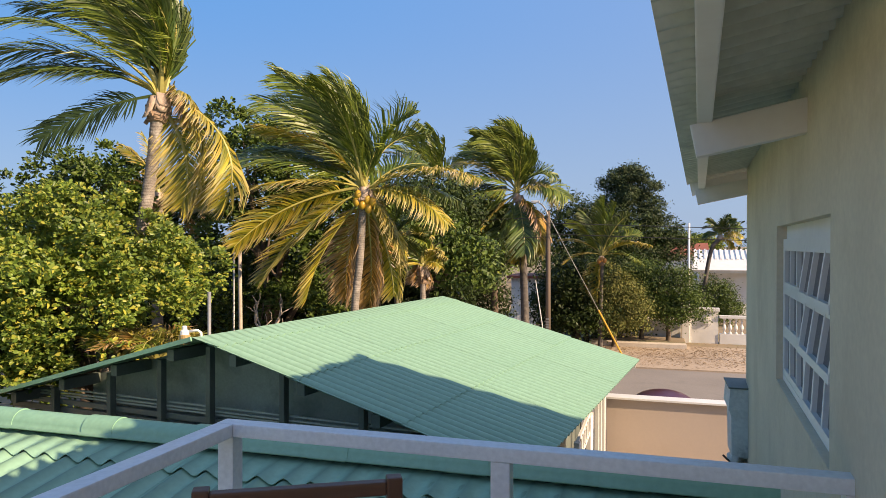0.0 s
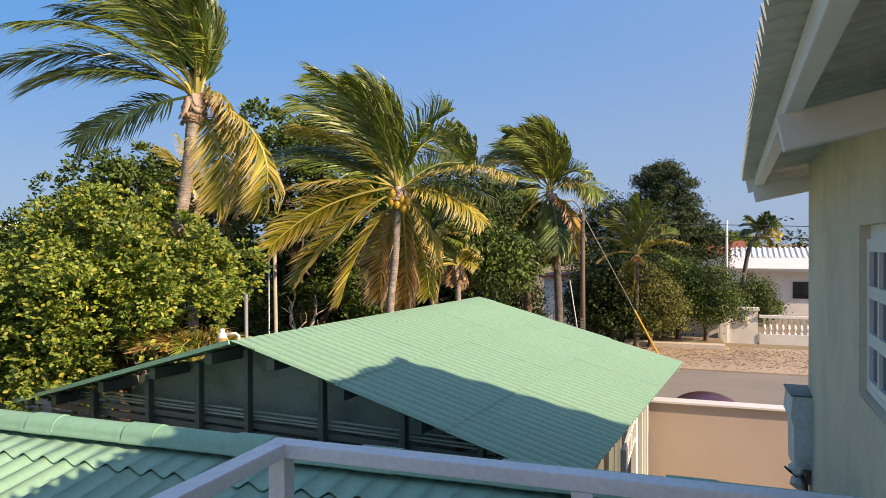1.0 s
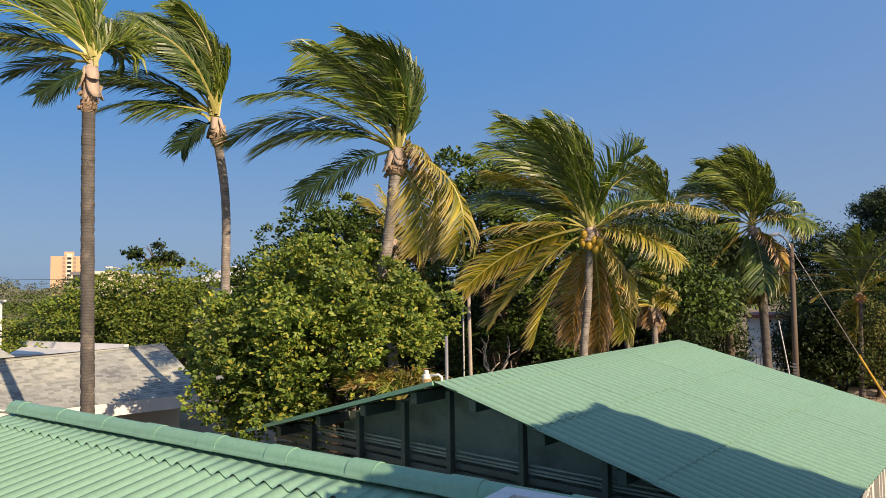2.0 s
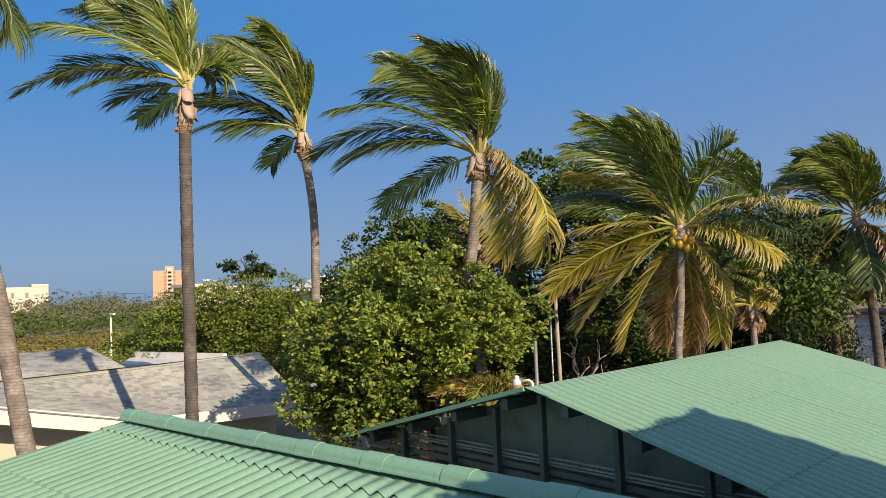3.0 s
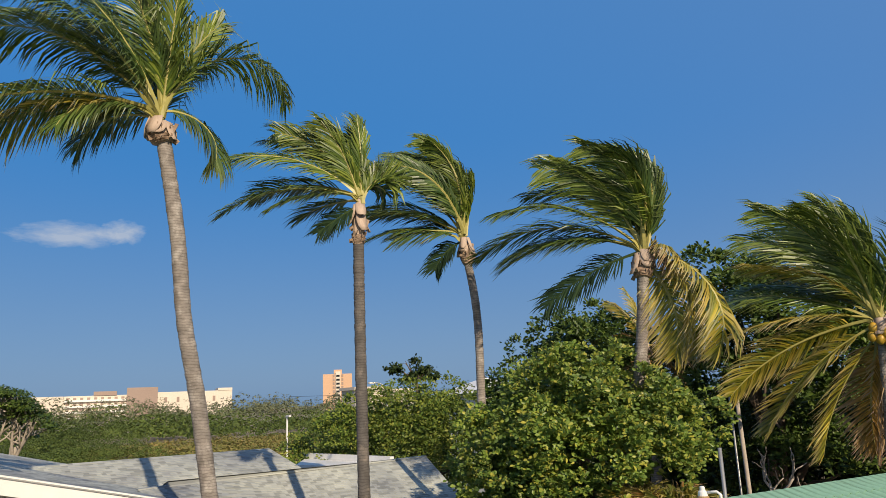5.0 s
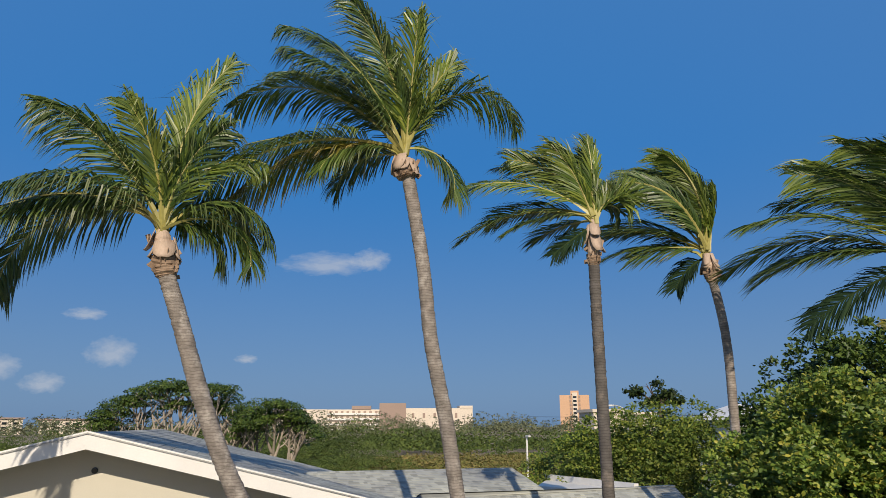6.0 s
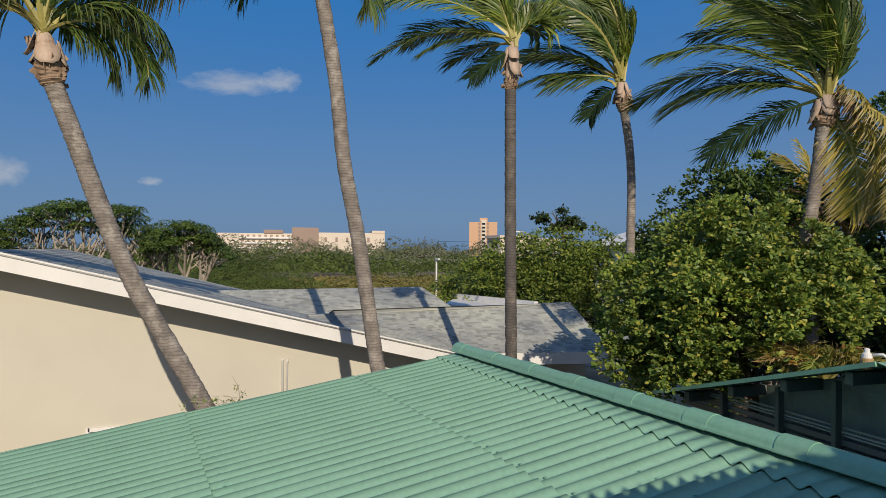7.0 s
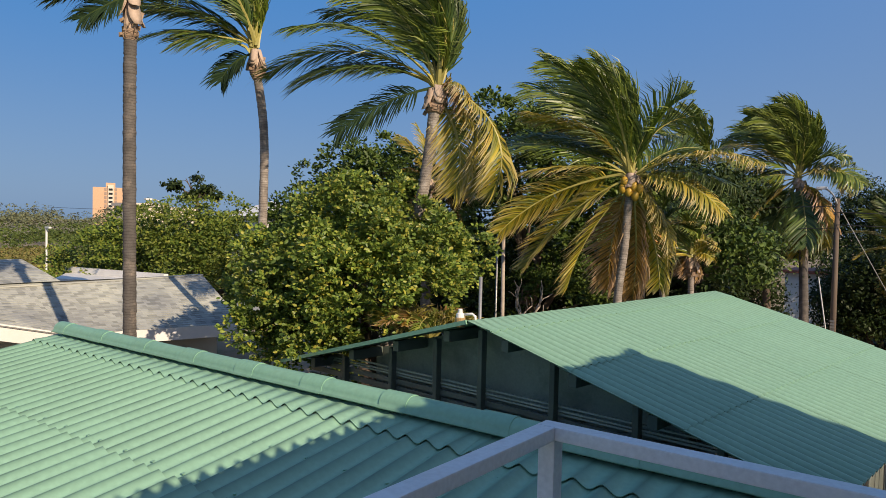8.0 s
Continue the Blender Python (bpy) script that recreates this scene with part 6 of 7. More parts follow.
def thicket(name, x0, x1, y0, y1, top0, top1, count, size, material, label, seed, clump=1.0, per=40):
    """Unbroken low growth over a stretch of land: mounds of rounded leaf lumps of uneven height."""
    rng = np.random.default_rng(seed)
    x, y = rng.uniform(x0, x1, count), rng.uniform(y0, y1, count)
    h = top0 + (top1 - top0) * rng.random(count) ** 1.7 + 0.4 * (top1 - top0) * np.sin(x * 0.23 / clump + 1.3) * np.cos(y * 0.4 / clump)
    h = np.maximum(h, 0.5)
    r = clump * rng.uniform(0.8, 1.9, count)
    lumps = 16

    def dome(n):
        d = rng.normal(0, 1, (count, n, 3))
        d[:, :, 2] = np.abs(d[:, :, 2]) * 0.9 + 0.02
        return d / np.linalg.norm(d, axis=2, keepdims=True)
    big = dome(lumps)
    rad = np.stack([r, r, h * 0.72], 1)[:, None, :]
    ctr = np.stack([x, y, h * 0.28], 1)[:, None, :] + big * rad * rng.uniform(0.62, 0.9, (count, lumps, 1))
    pick = rng.integers(0, lumps, (count, per))
    rows_ = np.arange(count)[:, None]
    d = dome(per) * 0.85 + big[rows_, pick] * 0.55
    d /= np.linalg.norm(d, axis=2, keepdims=True)
    p = ctr[rows_, pick] + d * (np.stack([r, r, np.minimum(r, h)], 1) * 0.34)[:, None, :] * rng.uniform(0.85, 1.05, (count, per, 1))
    p[:, :, 2] = np.maximum(p[:, :, 2], 0.05)
    ob = leaf_cloud(name, p.reshape(-1, 3), d.reshape(-1, 3) * 1.3, size, material, None, rng, 0.6, plain=True, spread=0.3)
    return tagged(ob, label, "bushes", kind="stuff")


thicket("mangrove_thicket", -82, -54, -18, 14, 1.3, 4.0, 130, 0.13, M_SCRUB, "green mangrove thicket beyond the roofs", 81, 2.0, 1500)
thicket("scrub", -52, -42, -12, 13, 0.6, 1.7, 170, 0.14, M_LEAF_DRY, "dry scrub in front of the thicket", 82, 0.9, 300)
thicket("scrub", -150, -95, -70, -18, 0.8, 2.2, 160, 0.4, M_SCRUB, "low olive scrub on the plain", 94, 2.2, 150)
thicket("scrub", -150, -95, -18, 80, 1.4, 4.4, 320, 0.45, M_SCRUB, "olive scrub on the plain", 83, 2.6, 150)
thicket("scrub", -75, -42, -45, -14, 0.6, 2.0, 300, 0.2, M_SCRUB, "olive scrub on the plain", 84, 1.3, 190)
thicket("scrub", -60, -38, 25, 50, 0.9, 3.4, 220, 0.26, M_SCRUB, "green scrub on the plain", 85, 1.3, 200)
thicket("scrub", -45, -41.5, -9, 5, 0.8, 2.3, 60, 0.14, M_SCRUB, "bushes at the foot of the dry trees", 93, 0.9, 420)
thicket("reeds", -58, -30, -14, 27, 0.25, 0.7, 700, 0.18, M_REED, "yellow-green reeds and dry grass on the field", 91, 1.2, 100)
thicket("reeds", -95, -54, 8, 45, 0.3, 0.9, 420, 0.3, M_REED, "yellow-green grass further out on the field", 92, 1.8, 80)
thicket("reeds", -95, -40, -62, -13, 0.3, 0.9, 420, 0.3, M_REED, "dry grass at the edge of the plain", 96, 1.8, 80)
thicket("far_woods", -480, -300, -160, 420, 1.5, 11.0, 700, 1.2, M_FAR, "hazy far tree line", 86, 5.0, 90)
thicket("far_woods", -90, 120, 75, 110, 3.5, 6.5, 330, 0.5, M_LEAF_DARK, "dark trees behind the far houses", 87, 2.2, 150)
thicket("far_woods", -70, -14, 34, 75, 3.0, 5.0, 340, 0.36, M_LEAF_MID, "trees of the gardens beyond", 88, 1.8, 160)

# undergrowth at the foot of the bush
under = thing("areca_clump", (-6.45, 7.3, 0), "clump of small yellow-green palms under the bush", "plant")
rng = np.random.default_rng(90)
for k in range(5):
    bm = bmesh.new(); x_, y_ = rng.uniform(-0.25, 0.45), rng.uniform(-0.1, 0.6)
    tube(bm, [(x_, y_, 0), (x_ * 1.1, y_ * 1.1, 1.3), (x_ * 1.3, y_ * 1.2, 2.84)], [0.03, 0.028, 0.022], 7)
    part("cane", bm, M_DEAD, under, smooth=True)
    for j in range(6):
        a = rng.uniform(-math.pi, math.pi)
        b0 = np.array([x_ * 1.3, y_ * 1.2, 2.79])
        L_ = rng.uniform(0.55, 0.85)
        pts = [tuple(b0 + np.array([math.cos(a) * L_ * f, math.sin(a) * L_ * f, 0.95 * f - 0.7 * f * f])) for f in np.linspace(0, 1, 9)]
        ob = new("frond", frond_mesh(pts, np.array([0.05, 0.02, 1.0]), WIND * 0.2, 0.26, 0.022, 24, rng, 0.3, 0.4, (M_FROND_Y, M_FROND_N, M_FROND_B, M_FROND_Y)[j % 4]))
        ob.parent = under
dead = thing("bare_shrub", (-7.02, 11.5, 0), "leafless grey branching shrub", "shrub")
random.seed(5)
bm = bmesh.new(); tube(bm, [(0.05, 0, 0), (0.1, 0, 1.3), (0.0, 0, 2.2), (0.04, 0, 2.7)], [0.08, 0.065, 0.05, 0.045], 8)
part("trunk", bm, M_DEAD, dead, smooth=True)


def bough(p, d, length, r, depth):
    """A crooked bough that forks again and again."""
    pts = [p]
    for k in range(3):
        d = (d + Vector((random.uniform(-0.5, 0.5), random.uniform(-0.3, 0.3), random.uniform(-0.35, 0.35)))).normalized()
        pts.append(pts[-1] + d * length / 3)
    bm = bmesh.new()
    tube(bm, pts, [r, r * 0.85, r * 0.7, r * 0.55], 6)
    part("branch", bm, M_DEAD, dead, smooth=True)
    if depth:
        for k in range(2):
            bough(pts[-1 - k], (d + Vector((random.uniform(-1, 1), random.uniform(-0.6, 0.6), random.uniform(-0.1, 0.6)))).normalized(), length * 0.72, r * 0.6, depth - 1)


for k, (dx, dz) in enumerate(((-0.6, 0.7), (0.9, 0.35), (0.3, 0.9), (-0.9, 0.1))):
    bough(Vector((0.03, 0, 2.45 + 0.07 * k)), Vector((dx, 0.15 * (-1) ** k, dz)).normalized(), 0.42, 0.03, 2)

# ---- street things ----
pole = thing("utility_pole", (-3.84, 25.72, 0), "brown wooden utility pole with a street lamp arm", "pole")
bm = bmesh.new(); tube(bm, [(0, 0, 0), (0, 0, 2.8), (0, 0, 5.55)], [0.105, 0.09, 0.072], 10); part("shaft", bm, M_POLE, pole, smooth=True)
bm = bmesh.new(); tube(bm, bezier((0, -0.1, 5.35), (-0.1, -0.12, 5.8), (-0.45, -0.12, 5.9), 8), 0.028, 8); part("arm", bm, M_METAL, pole, smooth=True)
bm = bmesh.new(); box(bm, -0.62, -0.30, -0.2, -0.04, 5.84, 5.93, 0.03); part("lamp_head", bm, M_WHITE, pole)
for k in range(7):
    bm = bmesh.new(); box(bm, -0.06, 0.06, -0.125, -0.112, 0.95 + 0.1 * k, 1.02 + 0.1 * k); part("number_plate", bm, M_METAL, pole, "small pale metal tag")
bm = bmesh.new(); tube(bm, [(-0.12, -0.1, 0.2), (-0.2, -0.12, 1.4), (-0.45, -0.12, 3.0)], 0.018, 6); part("stay", bm, M_WHITE, pole, "thin pale stay wire")
guy = thing("guy_wire", (-1.31, 27.94, 0.07), "steel guy wire with a yellow guard", "cable")
g0, g1 = Vector((-1.31, 27.94, 0.07)), Vector((-3.80, 25.75, 5.3))
bm = bmesh.new(); tube(bm, [Vector((0, 0, 0)), g1 - g0], 0.012, 6); part("wire", bm, M_METAL, guy)
bm = bmesh.new(); tube(bm, [Vector((0, 0, 0)), (g1 - g0) * 0.335], 0.035, 8); part("guard", bm, M_YELLOW, guy, "yellow plastic guard")
for k, (q, z0, z1) in enumerate((((-60, 26, 5.2), 5.3, 5.0), ((40, 27, 4.6), 5.1, 4.6), ((40, 27.3, 4.2), 4.7, 4.3), ((-40, 24, 4.2), 4.6, 4.0))):
    a = Vector((-3.84, 25.6, z0)); b = Vector(q)
    pts = [a.lerp(b, t / 16) - Vector((0, 0, 1.2 * (t / 16) * (1 - t / 16))) for t in range(17)]
    bm = bmesh.new(); tube(bm, pts, 0.014, 5)
    tagged(part("overhead_cable", bm, M_WIRE), "black overhead cable along the street", "cable", "overhead cables")
wp = thing("white_post", (1.35, 33.3, 0), "tall pale metal post by the garden wall", "post")
bm = bmesh.new(); tube(bm, [(0, 0, 0), (0, 0, 5.3)], 0.05, 8); part("shaft", bm, M_WHITE, wp, smooth=True)
garden_wall = thing("balustrade_wall", (1.1, 32.75, 0), "white garden wall with turned balusters", "wall")
bm = bmesh.new(); box(bm, -0.05, 0.25, -0.15, 0.15, 0, 1.55, 0.01); box(bm, 0.25, 1.45, -0.06, 0.06, 0, 1.42, 0.005); box(bm, -0.1, 1.5, -0.2, 0.2, 1.42, 1.56, 0.015); part("panel", bm, M_WHITE, garden_wall)
bm = bmesh.new(); box(bm, 1.5, 14, -0.1, 0.1, 0, 0.45, 0.01); part("plinth", bm, M_WHITE, garden_wall)
bm = bmesh.new(); box(bm, 1.5, 14, -0.13, 0.13, 1.12, 1.24, 0.01); part("coping", bm, M_WHITE, garden_wall)
bm = bmesh.new(); lathe(bm, [(0.07, 0), (0.07, 0.05), (0.035, 0.09), (0.085, 0.24), (0.07, 0.33), (0.03, 0.44), (0.045, 0.5), (0.03, 0.56), (0.07, 0.62), (0.07, 0.67)], 10)
me = bpy.data.meshes.new("baluster"); bm.to_mesh(me); bm.free(); me.materials.append(M_WHITE)
for k in range(24):
    ob = new("baluster", me); ob.parent = garden_wall; ob.location = (1.7 + 0.235 * k, 0, 0.45)
for k in range(4):
    bm = bmesh.new(); x = 4.1 + 2.6 * k; box(bm, x - 0.12, x + 0.12, -0.14, 0.14, 0.0, 1.3, 0.01); part("pier", bm, M_WHITE, garden_wall)
bm = bmesh.new(); tube(bm, bezier((0.95, -0.09, 0.7), (1.4, -0.1, 0.9), (0.95, -0.09, 1.2), 8), 0.012, 6); box(bm, 0.85, 1.05, -0.16, -0.06, 0.85, 1.15, 0.01); part("meter", bm, M_GREYBOX, garden_wall, "grey meter box with a loop of cable")
kerb = thing("planter_kerb", (0, 30.3, 0.07), "pale stone kerb round the street trees", "kerb")
for k in range(12):
    bm = bmesh.new(); box(bm, -2.75 + 0.325 * k, -2.426 + 0.325 * k, -0.28, 0.3, 0.0, 0.17, 0.004); part("kerb_stone", bm, M_SANDSTONE, kerb)
planter = thing("planter_bed", (-0.7, 31.6, 0), "raised earth bed under the street trees", "planter")
bm = bmesh.new(); box(bm, -2.1, 1.85, -0.98, 1.2, 0.0, 0.2, 0.04); part("soil", bm, M_GROUND, planter)
low = thing("low_garden_wall", (-1.4, 33.3, 0), "low pale garden wall behind the street trees", "wall")
bm = bmesh.new(); box(bm, -3.5, 2.4, -0.1, 0.1, 0, 1.0, 0.01); part("panel", bm, M_WHITE, low)
# white house and red roofed house across the street
wh = thing("white_house", (5.5, 48, 0), "white bungalow with pale ribbed metal roof", "house")
bm = bmesh.new(); box(bm, -3.0, 9, -1.6, 5, 0, 2.7); part("wall", bm, M_WHITE, wh)
bm = bmesh.new(); beam(bm, (-3.4, -2.3, 2.72), (9.4, -2.3, 2.72), 0.05, 0.2); part("fascia", bm, M_WHITE, wh)
bm = bmesh.new()
v = [bm.verts.new(p) for p in ((-3.5, -2.4, 2.8), (9.5, -2.4, 2.8), (9.5, 2.0, 4.0), (-3.0, 2.0, 4.0))]
bm.faces.new(v); bm.normal_update(); bmesh.ops.solidify(bm, geom=bm.faces[:], thickness=0.06)
part("roof", bm, M_WHITE, wh)
for k in range(40):
    bm = bmesh.new(); x = -3.2 + 0.32 * k; beam(bm, (x, -0.2, 3.43), (x + 0.1, 2.0, 4.04), 0.12, 0.05); part("roof_rib", bm, M_WHITE, wh)
for x, w, z0, z1 in ((0.1, 0.9, 1.0, 2.0), (1.6, 0.8, 0.05, 2.05)):
    bm = bmesh.new(); box(bm, x, x + w, -1.66, -1.58, z0, z1); part("window", bm, M_GLASS, wh)
rh = thing("red_roofed_house", (1.5, 61, 0), "house with a faded red roof", "house")
bm = bmesh.new(); box(bm, -1.6, 2.2, -1.5, 3, 0, 3.4); part("wall", bm, M_WHITE, rh)
bm = bmesh.new(); v = [bm.verts.new(p) for p in ((-1.9, -2, 3.5), (2.5, -2, 3.5), (2.5, 1, 4.5), (-1.9, 1, 4.5))]; bm.faces.new(v); bm.normal_update(); bmesh.ops.solidify(bm, geom=bm.faces[:], thickness=0.08); part("roof", bm, M_RED, rh)
# white fence and gate in the shade beyond the second roof
fence = thing("white_fence", (-5.9, 31.4, 0), "white metal bar fence by a pale gatehouse", "fence")
bm = bmesh.new(); beam(bm, (-1.5, 0, 1.15), (1.6, 0, 1.15), 0.04, 0.05); beam(bm, (-1.5, 0, 0.3), (1.6, 0, 0.3), 0.04, 0.05); part("rail", bm, M_WHITE, fence)
for k in range(20):
    bm = bmesh.new(); beam(bm, (-1.45 + 0.155 * k, 0, 0.0), (-1.45 + 0.155 * k, 0, 1.3), 0.03, 0.03, up=(0, 1, 0)); part("bar", bm, M_WHITE, fence)
gh = thing("pale_house", (-6.0, 37.5, 0), "pale house glimpsed between the trunks", "house")
bm = bmesh.new(); box(bm, -1.6, 1.8, 0, 3, 0, 2.5); part("wall", bm, M_WHITE, gh)
bm = bmesh.new(); box(bm, -1.8, 2.0, -0.3, 3.3, 2.5, 2.65, 0.02); part("roof", bm, M_RED, gh)
# parked car
car = thing("parked_car", (0.12, 14.6, 0.03), "dark red parked saloon car behind the yard wall", "car", turn=90)


def car_section(bm, prof, hw, round_=0.12):
    rings = []
    for x, z0, z1, w in prof:
        rings.append([bm.verts.new(p) for p in ((x, -hw * w, z0), (x, -hw * w, z1 - round_), (x, -hw * w + round_, z1), (x, hw * w - round_, z1), (x, hw * w, z1 - round_), (x, hw * w, z0))])
    for a, b in zip(rings, rings[1:]):
        for k in range(6):
            bm.faces.new((a[k], b[k], b[(k + 1) % 6], a[(k + 1) % 6]))
    bm.faces.new(rings[0]); bm.faces.new(rings[-1][::-1])
    bmesh.ops.recalc_face_normals(bm, faces=bm.faces[:])


bm = bmesh.new(); car_section(bm, [(-2.1, 0.35, 0.55, 0.85), (-2.0, 0.25, 0.66, 0.95), (-1.2, 0.22, 0.74, 1), (0.9, 0.22, 0.78, 1), (1.6, 0.25, 0.76, 0.95), (1.75, 0.35, 0.62, 0.85)], 0.84)
part("body", bm, M_CAR, car, smooth=True)
bm = bmesh.new(); bmesh.ops.create_icosphere(bm, subdivisions=4, radius=1.0, matrix=pose(0.15, 0, 0.98) @ Matrix.Diagonal((1.25, 0.68, 0.315, 1)))
bmesh.ops.bisect_plane(bm, geom=bm.verts[:] + bm.edges[:] + bm.faces[:], plane_co=(0, 0, 0.72), plane_no=(0, 0, -1), clear_outer=True)
part("roof", bm, M_CAR, car, smooth=True)
for s in (-1, 1):
    bm = bmesh.new(); box(bm, -0.45, 0.75, s * 0.60 - 0.01, s * 0.60 + 0.01, 0.88, 1.0); part("side_window", bm, M_GLASS, car)
for x in (-1.3, 1.25):
    for s in (-1, 1):
        bm = bmesh.new(); tube(bm, [(x, s * 0.66, 0.29), (x, s * 0.85, 0.29)], 0.30, 18); w = part("wheel", bm, M_RUBBER, car)
        bm = bmesh.new(); tube(bm, [(x, s * 0.84, 0.29), (x, s * 0.86, 0.29)], 0.19, 14); part("rim", bm, M_METAL, w)

# ---- distance ----
hotel = thing("long_hotel", (-585, 128, 0), "long pale hotel block with a brown stair tower", "building")
hotel.matrix_world = pose(-585, 128, 0, 0, 0, 78)


def ph(name, x0, x1, y0, y1, z0, z1, m, parent=None):
    bm = bmesh.new(); box(bm, x0, x1, y0, y1, z0, z1); return part(name, bm, m, parent or hotel)


ph("wing", -92, -48, 0, 20, 0, 18, M_HOTEL)
ph("wing", -48, -5, 4, 20, 0, 18, M_HOTEL)
ph("stair_tower", -5, 17, -3, 20, 0, 23, M_HOTEL_B)
ph("wing", 17, 73, 0, 20, 0, 19, M_HOTEL)
ph("parapet", 62, 73, -0.5, 20, 19, 21, M_HOTEL)
ph("parapet", -28, -12, 3, 20, 18, 21, M_HOTEL_B)
for fl in range(4):
    ph("balcony_band", -48, -5, 1.5, 4, 4.2 * fl + 1, 4.2 * fl + 2.4, M_WHITE)
    for k in range(9):
        ph("window", -46.4 + 4.7 * k, -44.2 + 4.7 * k, 3.8, 4.0, 4.2 * fl + 2.4, 4.2 * fl + 4.2, M_HOTEL_B)
for k in range(5):
    ph("window", 22 + 9 * k, 24 + 9 * k, -0.3, 0, 11, 15, M_HOTEL_B)
tower = thing("orange_tower", (-533, 275.5, 0), "orange hotel tower with a pale stair core", "building")
tower.matrix_world = pose(-533, 275.5, 0, 0, 0, 62)
ph("block", -12, 12, 0, 14, 0, 29, M_TOWER, tower)
ph("roof_house", -3, 3.6, 2, 12, 29, 32.6, M_TOWER, tower)
ph("core", -1.6, 2.4, -1, 0, 0, 31, M_HOTEL, tower)
for fl in range(9):
    ph("window", -1.0, 1.8, -1.3, -1, 3.2 * fl + 1, 3.2 * fl + 2.6, M_GLASS, tower)
    for x in (-3.2, 4.0):
        ph("window", x - 0.8, x + 0.8, -0.25, 0, 3.2 * fl + 0.7, 3.2 * fl + 3.0, M_HOTEL_B, tower)
for (x, y, tn, w, h) in ((-497, -133, 105, 30, 9.2), (-513, -95, 100, 33, 8.6)):
    apt = thing("apartment_block", (x, y, 0), "far pale apartment block with rows of balconies", "building", "apartment blocks")
    apt.matrix_world = pose(x, y, 0, 0, 0, tn)
    ph("block", -w / 2, w / 2, 0, 12, 0, h, M_HOTEL, apt)
    ph("roof", -w / 2 - 1, w / 2 + 1, -1, 13, h, h + 1, M_HOTEL_B, apt)
    for fl in range(4):
        for k in range(5):
            ph("window", -w / 2 + 2 + k * w / 5.3, -w / 2 + 4.4 + k * w / 5.3, -0.4, 0, 2.7 * fl + 0.6, 2.7 * fl + 2.0, M_GLASS, apt)
for x, y, w, h in ((-131, 73.5, 7, 7.6), (-128.5, 79.5, 5.5, 7.0)):
    low_house = thing("distant_house", (x, y, 0), "pale far house behind the trees", "house", "distant houses")
    ph("wall", -3, 3, -w / 2, w / 2, 0, h - 0.6, M_HOTEL, low_house)
    ph("roof", -3.4, 3.4, -w / 2 - 0.4, w / 2 + 0.4, h - 0.6, h, M_SANDSTONE, low_house)
road_lamp = thing("street_lamp", (-51.5, 31.0, 0), "grey street lamp with a curved arm", "street lamp")
bm = bmesh.new(); tube(bm, [(0, 0, 0), (0, 0, 3), (0, 0, 5.5)], [0.09, 0.075, 0.06], 8); part("shaft", bm, M_METAL, road_lamp, smooth=True)
bm = bmesh.new(); tube(bm, bezier((0, 0, 5.4), (-0.1, -0.3, 6.0), (-0.6, -1.0, 6.0), 8), 0.05, 8); part("arm", bm, M_METAL, road_lamp, smooth=True)
bm = bmesh.new(); box(bm, -0.75, -0.45, -1.4, -0.85, 5.92, 6.05, 0.03); part("lamp_head", bm, M_WHITE, road_lamp)
gz_ = thing("white_pavilion", (-25.2, 20.2, 0), "pavilion with a white hipped roof", "house")
bm = bmesh.new()
ring = [bm.verts.new((x, y, 4.6)) for x, y in ((-1.6, -1.6), (1.6, -1.6), (1.6, 1.6), (-1.6, 1.6))]
top = bm.verts.new((0, 0, 5.3))
for k in range(4):
    bm.faces.new((ring[k], ring[(k + 1) % 4], top))
bm.faces.new(ring[::-1])
part("roof", bm, M_WHITE, gz_)
bm = bmesh.new(); box(bm, -1.2, 1.2, -1.2, 1.2, 0, 4.59); part("wall", bm, M_WHITE, gz_)
lp = thing("field_lamp_post", (-33, 14.1, 0), "thin pale lamp post by the field", "lamp post")
bm = bmesh.new(); tube(bm, [(0, 0, 0), (0, 0, 3.9)], 0.045, 8); part("shaft", bm, M_WHITE, lp)
bm = bmesh.new(); box(bm, -0.05, 0.35, -0.06, 0.06, 3.86, 3.94, 0.02); part("head", bm, M_WHITE, lp)

# ---- small fair-weather clouds over the horizon ----
M_CLOUD = bpy.data.materials.new("cloud")
M_CLOUD.use_nodes = True
cn, cl = M_CLOUD.node_tree.nodes, M_CLOUD.node_tree.links
co = cn.new("ShaderNodeTexCoord")
sep = cn.new("ShaderNodeVectorMath"); sep.operation = "LENGTH"
cl.new(co.outputs["Object"], sep.inputs[0])
cnz = cn.new("ShaderNodeTexNoise"); cnz.inputs["Scale"].default_value, cnz.inputs["Detail"].default_value, cnz.inputs["Roughness"].default_value = 2.6, 6, 0.6
cl.new(co.outputs["Object"], cnz.inputs["Vector"])
fall = cn.new("ShaderNodeMapRange")
for k_, v_ in ((1, 0.15), (2, 1.0), (3, 0.62), (4, -0.35)):
    fall.inputs[k_].default_value = v_
cl.new(sep.outputs["Value"], fall.inputs[0])
add = cn.new("ShaderNodeMath"); add.operation = "ADD"
cl.new(fall.outputs[0], add.inputs[0]); cl.new(cnz.outputs[0], add.inputs[1])
den = cn.new("ShaderNodeMapRange")
for k_, v_ in ((1, 0.66), (2, 1.15), (3, 0.0), (4, 0.62)):
    den.inputs[k_].default_value = v_
cl.new(add.outputs[0], den.inputs[0])
em = cn.new("ShaderNodeEmission"); em.inputs[0].default_value, em.inputs[1].default_value = (0.62, 0.68, 0.78, 1), 0.62
tr = cn.new("ShaderNodeBsdfTransparent")
mxs = cn.new("ShaderNodeMixShader")
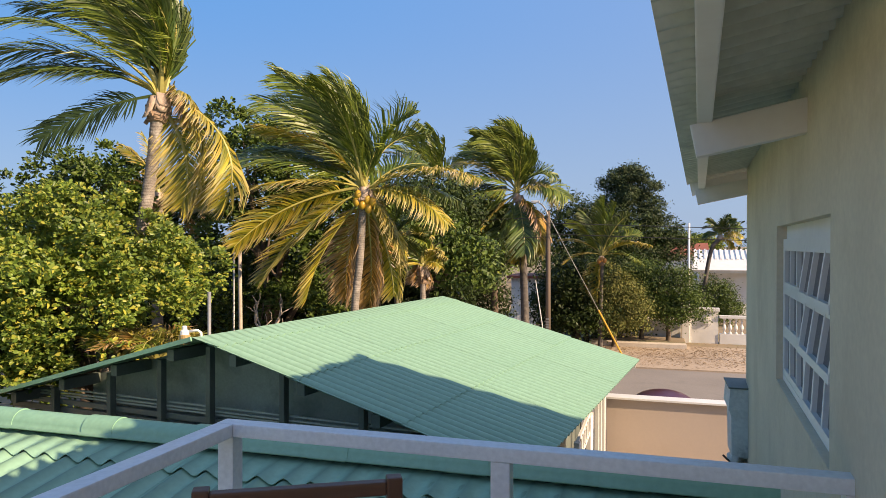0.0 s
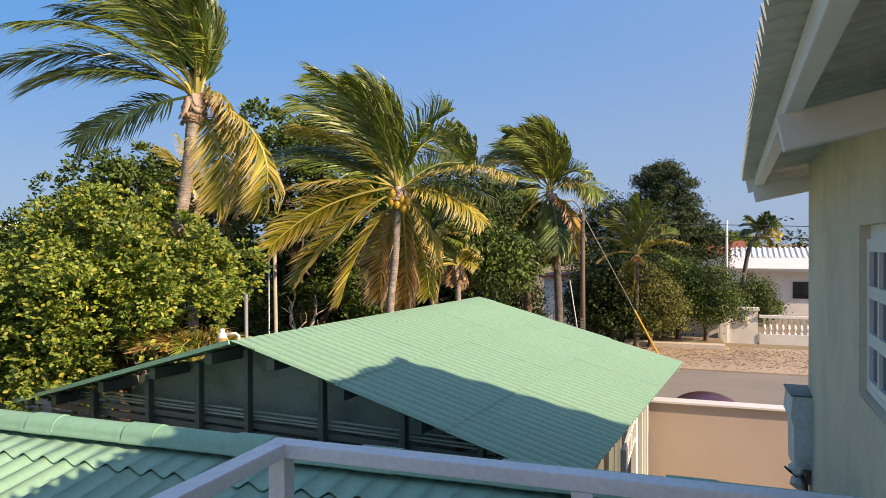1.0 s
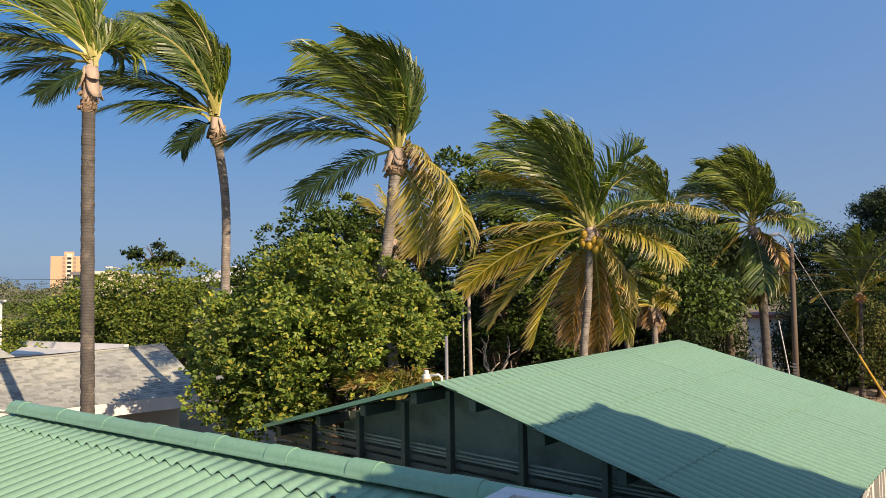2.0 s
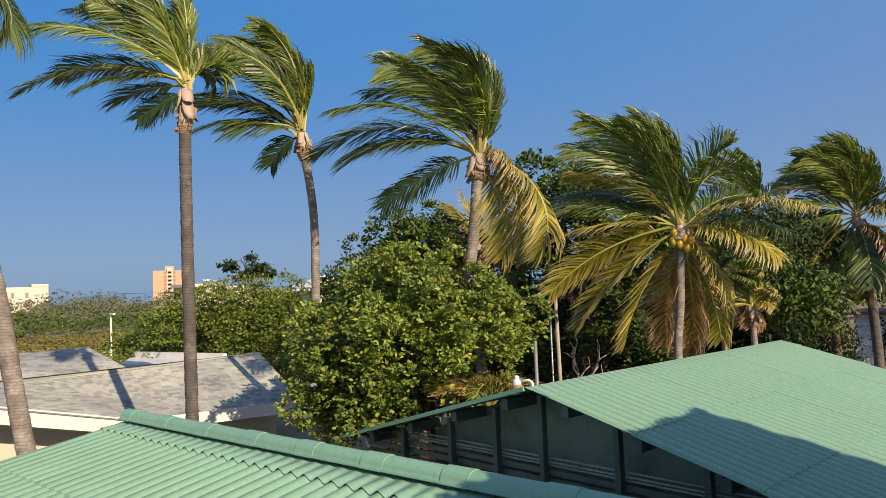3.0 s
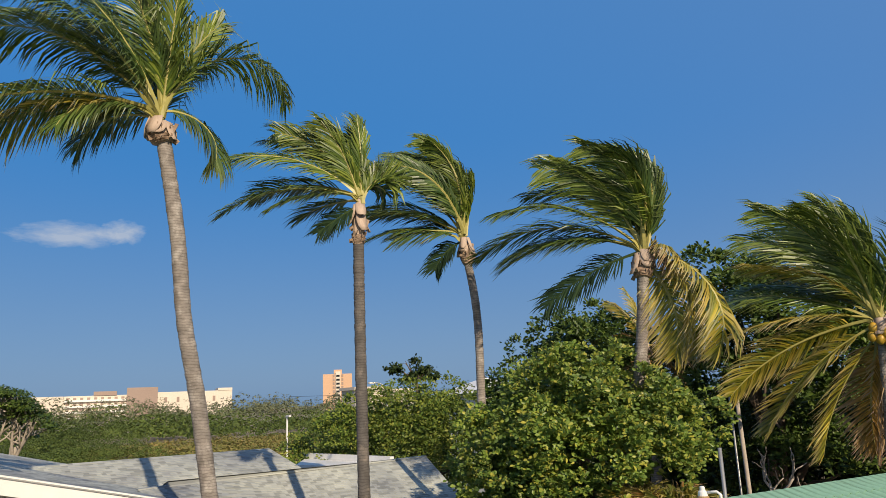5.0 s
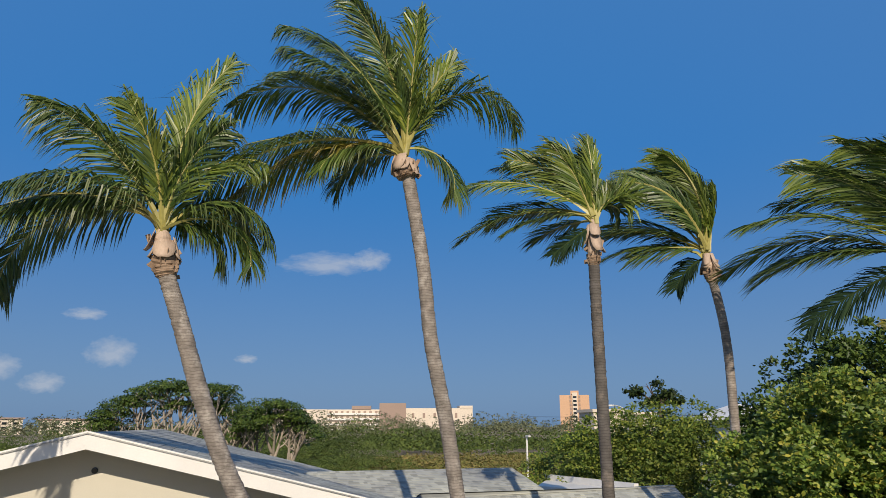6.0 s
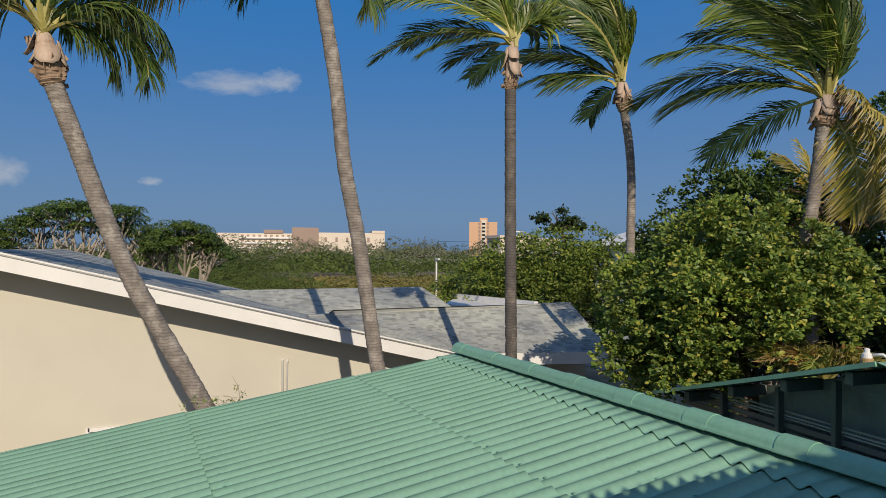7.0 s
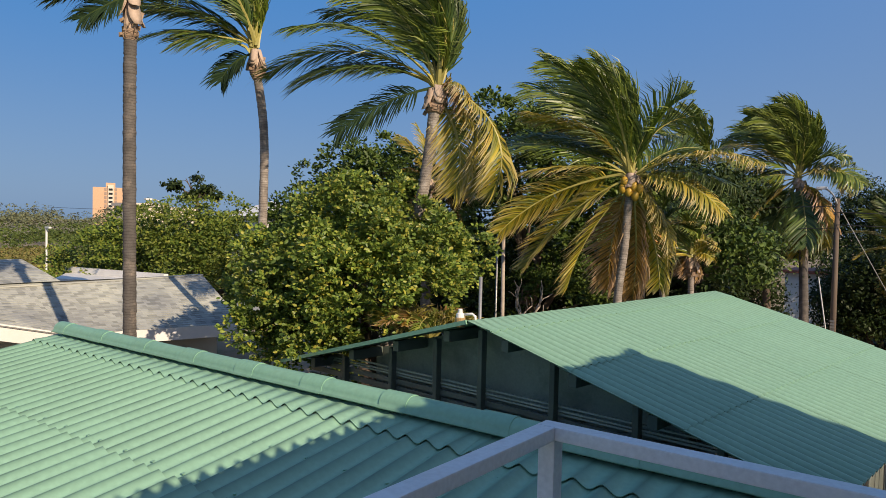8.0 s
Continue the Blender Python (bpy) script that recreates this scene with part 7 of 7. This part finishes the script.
cl.new(den.outputs[0], mxs.inputs[0]); cl.new(tr.outputs[0], mxs.inputs[1]); cl.new(em.outputs[0], mxs.inputs[2])
cl.new(mxs.outputs[0], cn["Material Output"].inputs[0])
# heading and height in degrees, half width and half height in degrees
CLOUDS = [(82.6, 12.9, 6.4, 1.9), (79.0, 13.3, 3.0, 1.8), (98.2, 5.4, 3.2, 2.2), (105.6, 4.1, 3.4, 1.9), (102.4, 3.1, 2.6, 1.5), (88.6, 5.2, 1.6, 0.7), (100.2, 8.1, 2.6, 0.9)]
for yaw, elev, w, h in CLOUDS:
    a_, e_ = radians(yaw), radians(elev)
    d_ = 2600
    bm = bmesh.new()
    bmesh.ops.create_circle(bm, cap_ends=True, segments=24, radius=1.0)
    ob = part("cloud", bm, M_CLOUD)
    ctr = Vector((-math.sin(a_) * math.cos(e_), math.cos(a_) * math.cos(e_), math.sin(e_))) * d_
    ob.matrix_world = look(ctr, (0, 0, 4)) @ Matrix.Diagonal((w * d_ * 0.0175, h * d_ * 0.0175, w * d_ * 0.0175, 1))
    tagged(ob, "small pale fair-weather cloud far off", "cloud", "clouds", "structure")

# ---- weeds on the verge of the near roof ----
weed = thing("weed", (-8.36, 0.7, 2.62), "small weeds sprouting at the roof verge", "plant")
rng = np.random.default_rng(95)
bm = bmesh.new()
cs, os_ = [], []
for k in range(11):
    b0 = Vector((rng.uniform(-0.05, 0.03), rng.uniform(-0.35, 0.35), 0.0))
    e = b0 + Vector((rng.uniform(-0.1, 0.1), rng.uniform(-0.25, 0.2), rng.uniform(0.04, 0.13) if k else 0.3))
    tube(bm, [b0, b0.lerp(e, 0.5) + Vector((0, 0.02, 0.03)), e], [0.005, 0.004, 0.002], 5)
    p_ = np.array(b0.lerp(e, 0.6)) + rng.normal(0, 0.022, (12, 3))
    cs.append(p_); os_.append(rng.normal(0, 1, (12, 3)))
part("stem", bm, M_DEAD, weed)
leaf_cloud("leaves", np.concatenate(cs), np.concatenate(os_), 0.03, M_LEAF, weed, rng, 0.5)

# ---- fallen leaves on the verge ----
rng = np.random.default_rng(97)
n_ = 5200
p_ = np.stack([rng.uniform(-4.5, 7.5, n_), rng.uniform(25.3, 30.0, n_) + 2.2 * rng.random(n_) ** 2, np.full(n_, 0.085)], 1)
ob = leaf_cloud("leaf_litter", p_, np.tile([0, 0, 2.0], (n_, 1)), 0.075, M_LITTER, None, rng, 0.6, spread=0.25)
tagged(ob, "dry fallen leaves scattered on the sandy verge", "leaf litter", kind="stuff")
